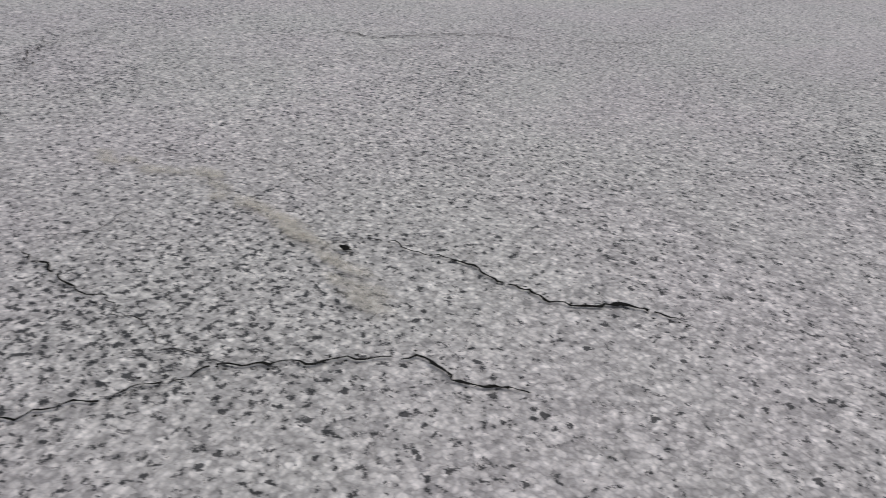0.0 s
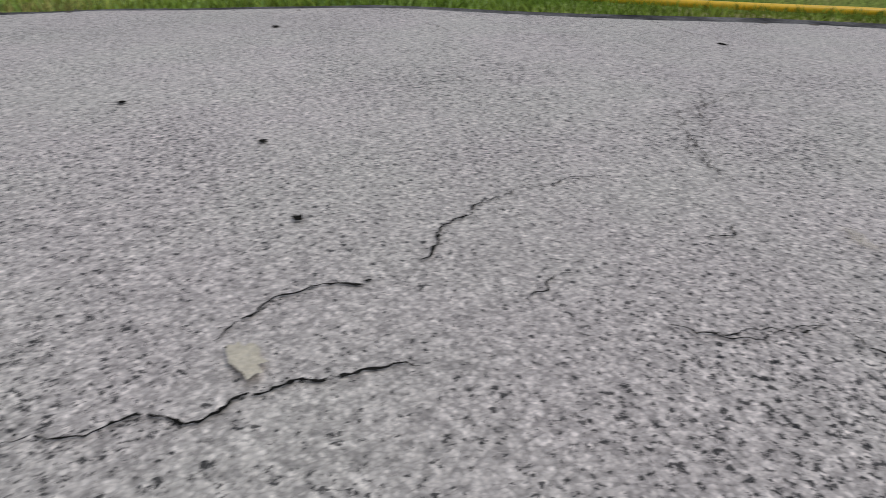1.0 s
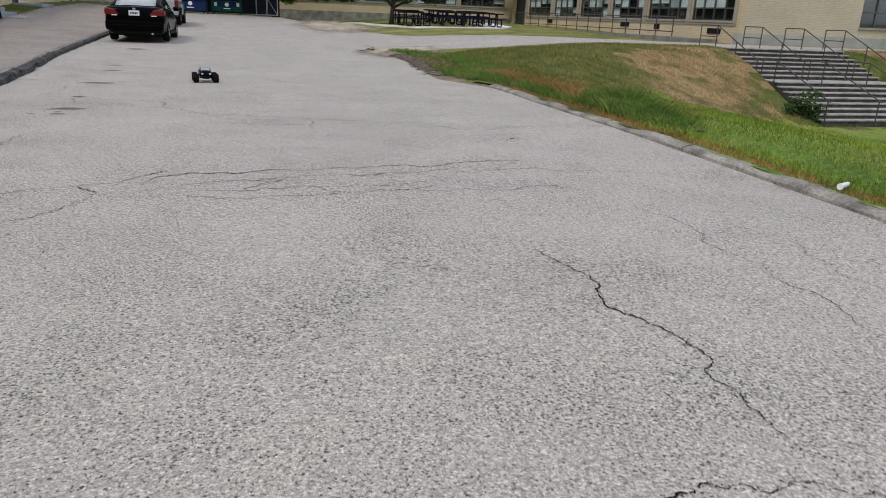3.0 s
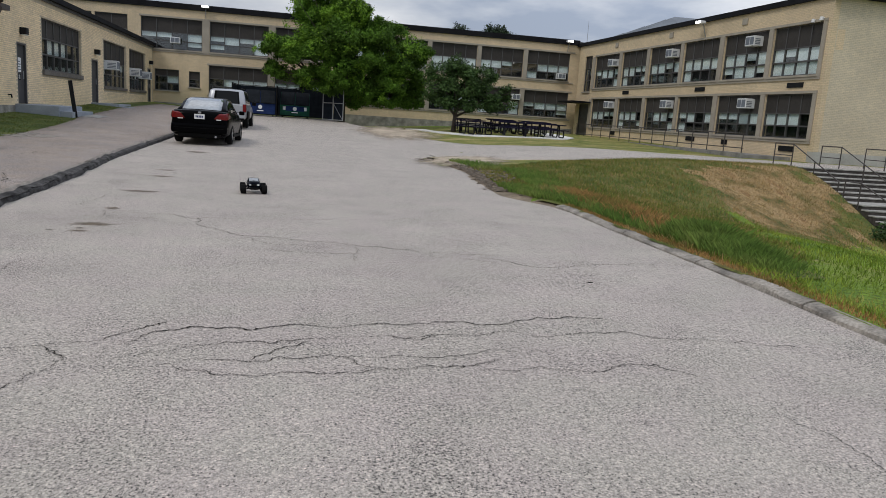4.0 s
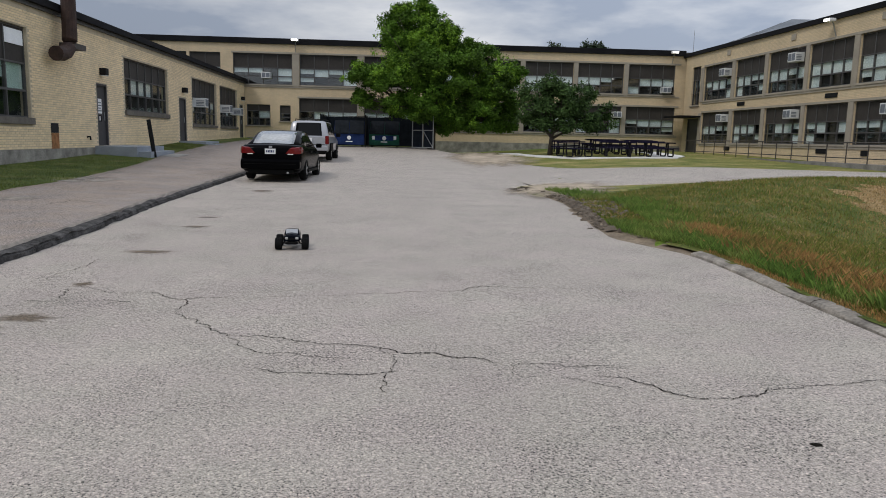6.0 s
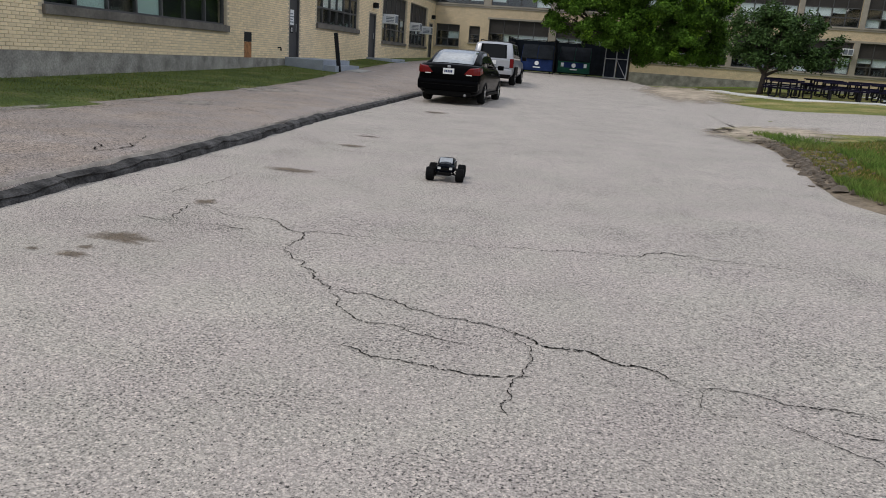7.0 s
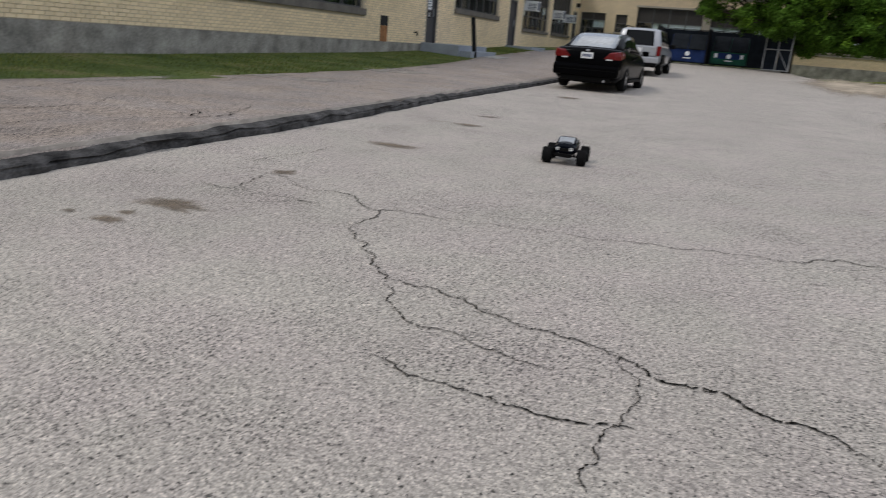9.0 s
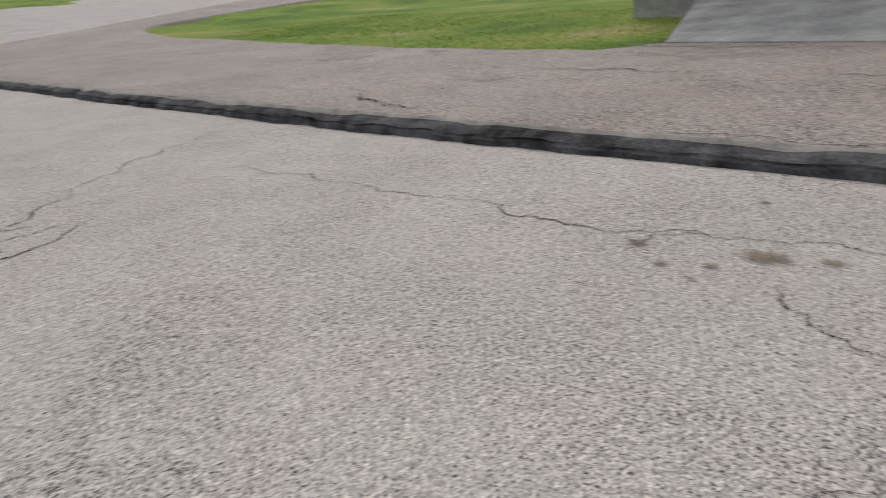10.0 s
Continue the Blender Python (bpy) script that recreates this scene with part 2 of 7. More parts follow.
def grassy(name, colors, scale=0.35, blades=False):
    """Turf: green, straw and rust in drifting patches over a fine mottle."""
    m = bpy.data.materials.new(name)
    m.use_nodes = True
    n, l = m.node_tree.nodes, m.node_tree.links
    b = n["Principled BSDF"]
    b.inputs["Roughness"].default_value = 0.85
    b.inputs["Specular IOR Level"].default_value = 0.2
    tc = n.new("ShaderNodeTexCoord")
    t = n.new("ShaderNodeTexNoise")
    t.inputs["Scale"].default_value, t.inputs["Detail"].default_value, t.inputs["Roughness"].default_value = scale, 7, 0.62
    l.new(tc.outputs["Object"], t.inputs["Vector"])
    r = n.new("ShaderNodeValToRGB")
    r.color_ramp.elements[0].position, r.color_ramp.elements[1].position = 0.36, 0.68
    r.color_ramp.elements[0].color, r.color_ramp.elements[1].color = (*colors[0], 1), (*colors[-1], 1)
    for i, c in enumerate(colors[1:-1]):
        e = r.color_ramp.elements.new(0.36 + 0.32 * (i + 1) / (len(colors) - 1))
        e.color = (*c, 1)
    l.new(t.outputs["Fac"], r.inputs["Fac"])
    fine = n.new("ShaderNodeTexNoise")
    fine.inputs["Scale"].default_value, fine.inputs["Detail"].default_value = 17, 6
    l.new(tc.outputs["Object"], fine.inputs["Vector"])
    fr = n.new("ShaderNodeMapRange")
    fr.inputs["From Min"].default_value, fr.inputs["From Max"].default_value = 0.3, 0.7
    fr.inputs["To Min"].default_value, fr.inputs["To Max"].default_value = 0.5, 1.42
    if blades:
        geo = n.new("ShaderNodeNewGeometry")
        fr.inputs["From Min"].default_value, fr.inputs["From Max"].default_value = 0.0, 1.0
        l.new(geo.outputs["Random Per Island"], fr.inputs["Value"])
    else:
        l.new(fine.outputs["Fac"], fr.inputs["Value"])
    mul = n.new("ShaderNodeVectorMath")
    mul.operation = "MULTIPLY"
    l.new(r.outputs[0], mul.inputs[0])
    l.new(fr.outputs[0], mul.inputs[1])
    l.new(mul.outputs[0], b.inputs["Base Color"])
    if not blades:
        bp = n.new("ShaderNodeBump")
        bp.inputs["Strength"].default_value, bp.inputs["Distance"].default_value = 0.8, 0.05
        l.new(fine.outputs["Fac"], bp.inputs["Height"])
        l.new(bp.outputs[0], b.inputs["Normal"])
    return m


def glassy(name, tint):
    """A clear pane: see-through, with a mirror gloss that grows at grazing angles."""
    m = bpy.data.materials.new(name)
    m.use_nodes = True
    n, l = m.node_tree.nodes, m.node_tree.links
    n.clear()
    tr, gl = n.new("ShaderNodeBsdfTransparent"), n.new("ShaderNodeBsdfGlossy")
    mx, fr, pw, ad = n.new("ShaderNodeMixShader"), n.new("ShaderNodeLayerWeight"), n.new("ShaderNodeMath"), n.new("ShaderNodeMath")
    pw.operation, ad.operation = "POWER", "MULTIPLY_ADD"
    pw.inputs[1].default_value, ad.inputs[1].default_value, ad.inputs[2].default_value = 4.0, 0.5, 0.1
    tr.inputs["Color"].default_value = (*tint, 1)
    gl.inputs["Roughness"].default_value = 0.04
    l.new(fr.outputs["Facing"], pw.inputs[0])
    l.new(pw.outputs[0], ad.inputs[0])
    l.new(ad.outputs[0], mx.inputs[0])
    l.new(tr.outputs[0], mx.inputs[1])
    l.new(gl.outputs[0], mx.inputs[2])
    out = n.new("ShaderNodeOutputMaterial")
    l.new(mx.outputs[0], out.inputs["Surface"])
    return m


def brickwork(name, base, mortar):
    """Courses of buff brick for walls that stay far off."""
    m = material(name, base, 0.85, vary=0.08, scale=0.5)
    n, l = m.node_tree.nodes, m.node_tree.links
    b = n["Principled BSDF"]
    was = b.inputs["Base Color"].links[0].from_socket
    tc = n.new("ShaderNodeTexCoord")
    sp = n.new("ShaderNodeSeparateXYZ")
    l.new(tc.outputs["Object"], sp.inputs[0])
    ad = n.new("ShaderNodeMath")
    ad.operation = "ADD"
    l.new(sp.outputs[0], ad.inputs[0])
    l.new(sp.outputs[1], ad.inputs[1])
    cb = n.new("ShaderNodeCombineXYZ")
    l.new(ad.outputs[0], cb.inputs[0])
    l.new(sp.outputs[2], cb.inputs[1])
    br = n.new("ShaderNodeTexBrick")
    br.inputs["Scale"].default_value = 1.0
    br.inputs["Brick Width"].default_value, br.inputs["Row Height"].default_value = 0.215, 0.0745
    br.inputs["Mortar Size"].default_value = 0.006
    br.inputs["Color1"].default_value, br.inputs["Color2"].default_value = (1.06, 1.04, 1.0, 1), (0.93, 0.93, 0.93, 1)
    br.inputs["Mortar"].default_value = (*mortar, 1)
    l.new(cb.outputs[0], br.inputs["Vector"])
    mul = n.new("ShaderNodeVectorMath")
    mul.operation = "MULTIPLY"
    l.new(was, mul.inputs[0])
    l.new(br.outputs["Color"], mul.inputs[1])
    l.new(mul.outputs[0], b.inputs["Base Color"])
    return m


M_ROAD = asphalt("pale_worn_asphalt", (0.665, 0.613, 0.558), (0.35, 0.324, 0.297), ((1.02, 1.0, 0.95), (1.03, 0.98, 0.96)), 0.07, 128)
M_PAVE = asphalt("brownish_asphalt", (0.50, 0.435, 0.385), (0.24, 0.205, 0.18), ((1.04, 0.98, 0.92), (0.98, 0.97, 0.98)), 0.13, 80)
M_CRACK = material("dark_crack_dirt", (0.016, 0.015, 0.013), 1.0, vary=0.4, scale=14, spec=0.0)
M_CRACKPALE = material("silt_filled_crack", (0.04, 0.036, 0.032), 1.0, vary=0.3, scale=14, spec=0.0)
M_STAIN = faded(material("oil_and_rust_stain", (0.17, 0.125, 0.08), 0.85, vary=0.45, scale=9), 16.0, 0.62)
M_KERB = material("weathered_granite_kerb", (0.29, 0.262, 0.225), 0.9, vary=0.5, scale=3, bump=0.8, bump_scale=35)
M_KERBDARK = material("tarred_asphalt_kerb", (0.074, 0.071, 0.069), 0.97, spec=0.12, vary=0.7, scale=5, bump=1.0, bump_scale=30)
M_BACKING = material("pale_worn_edge", (0.31, 0.275, 0.235), 0.95, vary=0.3, scale=5, bump=0.6, bump_scale=60)
M_DUST = faded(material("pale_dust_on_asphalt", (0.40, 0.36, 0.31), 0.95, vary=0.25, scale=6, bump=0.5, bump_scale=90), 9.0, 0.6)
M_SAND = faded(material("tan_sand", (0.60, 0.53, 0.41), 0.95, vary=0.2, scale=20, bump=0.4, bump_scale=120), 30.0, 0.36)
M_HOLLOW = faded(material("dark_hollow", (0.07, 0.058, 0.046), 1.0, vary=0.4, scale=9, spec=0.0), 8.0, 0.95)
M_CONC = material("concrete", (0.42, 0.41, 0.38), 0.9, vary=0.14, scale=1.6, bump=0.3, bump_scale=50)
M_APRON = material("weathered_walk_concrete", (0.33, 0.315, 0.285), 0.9, vary=0.3, scale=2.2, bump=0.4, bump_scale=50)
M_STEP = material("stained_dark_concrete", (0.24, 0.23, 0.215), 0.9, vary=0.3, scale=1.8, bump=0.3, bump_scale=50)
M_RISER = material("dark_brown_riser", (0.07, 0.06, 0.054), 0.95, vary=0.5, scale=6, bump=0.8, bump_scale=25)
M_NOSING = material("pale_nosing", (0.36, 0.345, 0.315), 0.9, vary=0.35, scale=3, bump=0.4, bump_scale=40)
M_LIPSHADOW = material("broken_lip_with_shadow", (0.085, 0.08, 0.076), 0.97, spec=0.1, vary=0.8, scale=4.5, bump=1.0, bump_scale=30)
M_CONCBLUE = material("blue_grey_painted_concrete", (0.30, 0.33, 0.37), 0.8, vary=0.14, scale=2, bump=0.2)
M_PLINTH = material("stained_concrete_plinth", (0.275, 0.26, 0.23), 0.9, vary=0.4, scale=2.2, bump=0.5, bump_scale=30)
M_GRASS = grassy("mown_grass", ((0.085, 0.15, 0.02), (0.13, 0.21, 0.026), (0.18, 0.25, 0.036), (0.23, 0.26, 0.055), (0.36, 0.30, 0.13)), 0.33)
M_BLADE = grassy("grass_blades", ((0.13, 0.20, 0.026), (0.19, 0.28, 0.036), (0.27, 0.33, 0.05), (0.40, 0.35, 0.12)), 0.4, True)
M_LAWNDULL = grassy("dull_lawn_blades", ((0.125, 0.115, 0.042), (0.105, 0.14, 0.03), (0.15, 0.18, 0.042), (0.20, 0.21, 0.062), (0.31, 0.255, 0.12)), 1.1, True)
M_LAWN = grassy("dull_lawn_turf", ((0.055, 0.085, 0.018), (0.085, 0.12, 0.026), (0.125, 0.15, 0.04), (0.2, 0.18, 0.075)), 0.8)
M_TERRACE = grassy("thin_straw_lawn", ((0.12, 0.15, 0.035), (0.19, 0.20, 0.05), (0.27, 0.24, 0.08), (0.38, 0.32, 0.15)), 0.7)
M_DRY = grassy("dry_grass", ((0.15, 0.14, 0.035), (0.28, 0.185, 0.068), (0.39, 0.26, 0.115), (0.44, 0.30, 0.145), (0.31, 0.155, 0.055)), 1.3, True)
M_BANKBLADE = grassy("bank_grass", ((0.09, 0.13, 0.022), (0.135, 0.17, 0.03), (0.20, 0.21, 0.045), (0.36, 0.26, 0.10)), 2.0, True)
M_BANK = grassy("bank_turf", ((0.065, 0.095, 0.02), (0.10, 0.13, 0.028), (0.15, 0.155, 0.04), (0.24, 0.19, 0.08)), 1.2)
M_STRAW = grassy("dry_bank_turf", ((0.10, 0.105, 0.03), (0.27, 0.19, 0.085), (0.40, 0.28, 0.14), (0.25, 0.14, 0.06)), 0.9)
M_TALL = grassy("tall_grass", ((0.09, 0.165, 0.03), (0.13, 0.215, 0.042), (0.19, 0.26, 0.06), (0.28, 0.26, 0.1)), 0.7, True)
M_RUSTGRASS = grassy("rusty_grass", ((0.16, 0.15, 0.04), (0.33, 0.2, 0.07), (0.4, 0.22, 0.08), (0.42, 0.3, 0.13)), 0.9, True)
M_DIRT = faded(material("sandy_dirt", (0.43, 0.355, 0.265), 0.95, vary=0.3, scale=1.2, bump=0.8, bump_scale=25), 2.5, 1.0)
M_RUBBLE = material("brown_broken_asphalt", (0.13, 0.105, 0.08), 0.95, vary=0.4, scale=5, bump=1.0, bump_scale=15)
M_RUBBLEDIRT = material("brown_crumbly_earth", (0.23, 0.18, 0.125), 0.95, vary=0.4, scale=2.2, bump=1.0, bump_scale=20)
M_BRICK = material("buff_brick", (0.86, 0.70, 0.46), 0.85, vary=0.07, scale=0.7, random_tint=0.09, bump=0.2, bump_scale=120)
M_MORTAR = material("grey_brown_mortar", (0.55, 0.465, 0.335), 0.95, vary=0.15, scale=3)
M_BRICKFAR = brickwork("buff_brickwork", (0.66, 0.535, 0.36), (0.72, 0.70, 0.68))
M_BRICKEND = brickwork("pale_buff_brickwork", (0.62, 0.545, 0.41), (0.68, 0.66, 0.64))
M_STONE = material("tan_stone_trim", (0.36, 0.32, 0.26), 0.85, vary=0.12, scale=1.5)
M_EAVE = material("black_roof_edge", (0.012, 0.012, 0.014), 0.75, vary=0.3, scale=1, spec=0.12)
M_SILL = material("dark_weathered_sill", (0.15, 0.135, 0.115), 0.85, vary=0.3, scale=1.5, bump=0.3)
M_ROOFTAR = material("flat_roof_felt", (0.09, 0.09, 0.09), 0.95, vary=0.2, scale=0.6)
M_ROOFMETAL = material("grey_ribbed_roof", (0.19, 0.21, 0.235), 0.8, spec=0.15, vary=0.12, scale=0.7)
M_PANEL = material("dark_brown_panel", (0.05, 0.045, 0.041), 0.7, spec=0.25, vary=0.18, scale=0.8)
M_FRAME = material("dark_bronze_frame", (0.075, 0.073, 0.072), 0.5, vary=0.15, scale=3)
M_GLASS = glassy("window_glass", (0.9, 0.94, 0.93))
M_BLIND = material("pale_green_blind", (0.64, 0.75, 0.70), 0.8, vary=0.08, scale=2)
M_SHADEW = material("white_roller_shade", (0.9, 0.93, 0.95), 0.8, vary=0.07, scale=2)
# near-black that stands in for the darkness inside rooms and openings
M_UNLIT = material("unlit_inside_black", (0.012, 0.012, 0.013), 0.9)
M_DOOR = material("dark_grey_door_paint", (0.06, 0.058, 0.06), 0.5, vary=0.12, scale=3)
M_WHITE = material("white_enamel", (0.72, 0.73, 0.73), 0.45, vary=0.05, scale=4)
M_PAPER = material("white_paper", (0.8, 0.8, 0.8), 0.9, vary=0.03, scale=9)
M_GREY = material("grey_grille", (0.16, 0.18, 0.21), 0.6, vary=0.1, scale=8)
M_BLACK = material("black_metal", (0.01, 0.01, 0.011), 0.6, vary=0.25, scale=6, spec=0.2)
M_RAIL = material("weathered_brown_steel", (0.06, 0.05, 0.045), 0.6, vary=0.3, scale=4)
M_RUST = material("rusted_pipe", (0.045, 0.024, 0.018), 0.8, vary=0.4, scale=5, bump=0.4, bump_scale=40)
M_RUSTSTREAK = material("rust_streaks", (0.33, 0.15, 0.06), 0.9, vary=0.35, scale=7)
M_CARBLACK = material("black_car_paint", (0.002, 0.002, 0.0025), 0.22, spec=0.16, vary=0.1, scale=2)
M_CARBLACK.node_tree.nodes["Principled BSDF"].inputs["IOR"].default_value = 1.22
# pale grey base carries the sky's reflection on the sedan's rear window
M_REARGLASS = material("sky_toned_rear_glass", (0.30, 0.32, 0.33), 0.12, coat=1.0, spec=0.9, vary=0.25, scale=1.2)
M_TINT = material("black_tinted_glass", (0.006, 0.007, 0.008), 0.2, spec=0.2)
M_CARSILVER = material("silver_car_paint", (0.42, 0.43, 0.455), 0.35, metal=0.35, coat=0.7, vary=0.05, scale=2)
M_CARGLASS = material("dark_car_glass", (0.012, 0.013, 0.014), 0.08, spec=0.35)
M_TYRE = material("black_rubber", (0.008, 0.008, 0.008), 0.9, vary=0.2, scale=20, spec=0.15)
M_RIM = material("alloy_rim", (0.5, 0.5, 0.52), 0.3, metal=0.9)
M_RED = material("red_tail_light", (0.15, 0.006, 0.007), 0.25, coat=0.2, spec=0.3)
M_CLEAR = material("clear_lens", (0.7, 0.7, 0.68), 0.15, coat=0.5)
M_PLASTIC = material("dark_trim_plastic", (0.004, 0.004, 0.004), 0.6, spec=0.12)
M_BINBLUE = material("dark_blue_steel", (0.018, 0.035, 0.11), 0.85, spec=0.08, vary=0.3, scale=2)
M_BINGREEN = material("dark_green_steel", (0.02, 0.09, 0.06), 0.85, spec=0.08, vary=0.3, scale=2)
M_BINDARK = material("near_black_steel", (0.015, 0.018, 0.022), 0.85, spec=0.08, vary=0.3, scale=2)
M_SCREEN = material("dark_fence_screen", (0.012, 0.016, 0.022), 0.85, spec=0.08, vary=0.3, scale=3)
M_STEEL = material("galvanised_steel", (0.36, 0.37, 0.38), 0.45, metal=0.6, vary=0.15, scale=5)
M_BARK = material("bark", (0.07, 0.055, 0.045), 0.95, vary=0.35, scale=4, bump=0.9, bump_scale=18)
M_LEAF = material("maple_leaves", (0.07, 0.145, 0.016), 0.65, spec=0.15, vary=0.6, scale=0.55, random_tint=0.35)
# brighter copy of the maple leaf colour, for the crown's lit outside
M_LEAFLIT = material("lit_maple_leaves", (0.15, 0.28, 0.026), 0.65, spec=0.15, vary=0.3, scale=0.8, random_tint=0.25)
M_LEAFDARK = material("crabapple_leaves", (0.05, 0.095, 0.025), 0.65, spec=0.2, vary=0.35, scale=0.9, random_tint=0.5)
M_LEAFFAR = material("far_dark_leaves", (0.022, 0.04, 0.016), 0.7, vary=0.3, scale=0.5, random_tint=0.4)
M_YELLOW = material("yellow_plastic_pipe", (0.75, 0.45, 0.01), 0.45, vary=0.06, scale=4)
M_ROCK = material("pale_rock", (0.72, 0.71, 0.68), 0.9, vary=0.15, scale=8, bump=0.6, bump_scale=40)
M_TANROCK = material("tan_stone_patch", (0.50, 0.44, 0.33), 0.9, vary=0.25, scale=14, bump=0.5, bump_scale=70)
M_LAMP = material("lit_flood_glass", (0.9, 0.9, 0.9), 0.3)
M_LAMP.node_tree.nodes["Principled BSDF"].inputs["Emission Color"].default_value = (1, 0.98, 0.94, 1)
M_LAMP.node_tree.nodes["Principled BSDF"].inputs["Emission Strength"].default_value = 6
M_RCBODY = material("gloss_black_shell", (0.002, 0.0035, 0.007), 0.25, spec=0.2)
M_RCBODY.node_tree.nodes["Principled BSDF"].inputs["IOR"].default_value = 1.25
M_RCGLASS = material("silver_window_film", (0.36, 0.38, 0.4), 0.35, vary=0.15, scale=40)
M_NAVY = material("navy_plastic_coated_steel", (0.008, 0.006, 0.022), 0.6, vary=0.2, scale=6, spec=0.12)


# ---- helpers of this scene ----
def smooth(v):
    v = min(1.0, max(0.0, v))
    return v * v * (3 - 2 * v)


def along(table, v):
    """Straight-line reading of a short table of (v, value)."""
    if v <= table[0][0]:
        return float(table[0][1])
    if v >= table[-1][0]:
        return float(table[-1][1])
    lo, hi = 0, len(table) - 1
    while hi - lo > 1:
        mid = (lo + hi) // 2
        if table[mid][0] <= v:
            lo = mid
        else:
            hi = mid
    (v0, a), (v1, b) = table[lo], table[hi]
    return float(a + (b - a) * (v - v0) / max(1e-9, v1 - v0))


def finish(name, bm, mat, soft=False):
    me = bpy.data.meshes.new(name)
    bm.to_mesh(me)
    bm.free()
    me.materials.append(mat)
    if soft:
        me.polygons.foreach_set("use_smooth", [True] * len(me.polygons))
    return me


def thing(name, label, category, at=(0, 0, 0), turn=0, group="", kind=""):
    ob = new(name)
    ob.matrix_basis = pose(*at, 0, 0, turn)
    return tagged(ob, label, category, group, kind)


def part(name, bm, mat, parent, label="", soft=False, at=None):
    ob = new(name, finish(name, bm, mat, soft))
    ob.parent = parent
    if at is not None:
        ob.matrix_basis = at
    return tagged(ob, label)


def single(name, bm, mat, label, category, group="", kind="", at=None, soft=False):
    ob = new(name, finish(name, bm, mat, soft))
    if at is not None:
        ob.matrix_basis = at
    return tagged(ob, label, category, group, kind)


def mesh_of(name, verts, faces, mat, soft=False):
    me = bpy.data.meshes.new(name)
    me.from_pydata(verts, [], faces)
    me.materials.append(mat)
    if soft:
        me.polygons.foreach_set("use_smooth", [True] * len(me.polygons))
    return me


def box(bm, x0, x1, y0, y1, z0, z1, m=None, bevel=0.0):
    made = bmesh.ops.create_cube(bm, size=1.0, matrix=Matrix.LocRotScale(((x0 + x1) / 2, (y0 + y1) / 2, (z0 + z1) / 2), None, (abs(x1 - x0), abs(y1 - y0), abs(z1 - z0))))
    verts = made["verts"]
    if bevel:
        edges = list({e for v in verts for e in v.link_edges})
        verts = bmesh.ops.bevel(bm, geom=edges, offset=bevel, segments=2, affect="EDGES", profile=0.6)["verts"]
        verts = list({v for f in {f for v in verts for f in v.link_faces} for v in f.verts})
    if m is not None:
        bmesh.ops.transform(bm, matrix=m, verts=verts)
    return bm


def tube(bm, points, r, n=8, r1=None):
    """A round bar along points."""
    rings = []
    pts = [Vector(p) for p in points]
    for i, p in enumerate(pts):
        d = (pts[min(i + 1, len(pts) - 1)] - pts[max(i - 1, 0)]).normalized()
        side = d.cross(Vector((0, 0, 1)) if abs(d.z) < 0.95 else Vector((1, 0, 0))).normalized()
        up = side.cross(d)
        rr = r if r1 is None else r + (r1 - r) * i / (len(pts) - 1)
        rings.append([bm.verts.new(p + (side * math.cos(2 * math.pi * k / n) + up * math.sin(2 * math.pi * k / n)) * rr) for k in range(n)])
    for a, b in zip(rings, rings[1:]):
        for k in range(n):
            bm.faces.new((a[k], a[(k + 1) % n], b[(k + 1) % n], b[k]))
    bm.faces.new(list(reversed(rings[0])))
    bm.faces.new(rings[-1])
    return bm


def prism(bm, outline, x0, x1):
    """An outline in (y, z) pulled along x."""
    a = [bm.verts.new((x0, y, z)) for y, z in outline]
    b = [bm.verts.new((x1, y, z)) for y, z in outline]
    bm.faces.new(a)
    bm.faces.new(list(reversed(b)))
    for i in range(len(a)):
        j = (i + 1) % len(a)
        bm.faces.new((a[j], a[i], b[i], b[j]))
    bmesh.ops.recalc_face_normals(bm, faces=bm.faces[:])
    return bm


def loft(bm, rings, close=True):
    """Skin over rings of equal length."""
    rows = [[bm.verts.new(p) for p in ring] for ring in rings]
    n = len(rows[0])
    for a, b in zip(rows, rows[1:]):
        for k in range(n):
            bm.faces.new((a[k], a[(k + 1) % n], b[(k + 1) % n], b[k]))
    if close:
        bm.faces.new(list(reversed(rows[0])))
        bm.faces.new(rows[-1])
    bmesh.ops.recalc_face_normals(bm, faces=bm.faces[:])
    return bm


def curve_through(points, step=0.4):
    """A smooth line through a few plan points."""
    out = []
    p = [Vector((*q, 0)) for q in points]
    p = [2 * p[0] - p[1], *p, 2 * p[-1] - p[-2]]
    for a, b, c, d in zip(p, p[1:], p[2:], p[3:]):
        k = max(2, int((c - b).length / step))
        for i in range(k):
            t = i / k
            out.append(0.5 * (2 * b + (c - a) * t + (2 * a - 5 * b + 4 * c - d) * t * t + (3 * b - a - 3 * c + d) * t ** 3))
    out.append(p[-2])
    return [(v.x, v.y) for v in out]


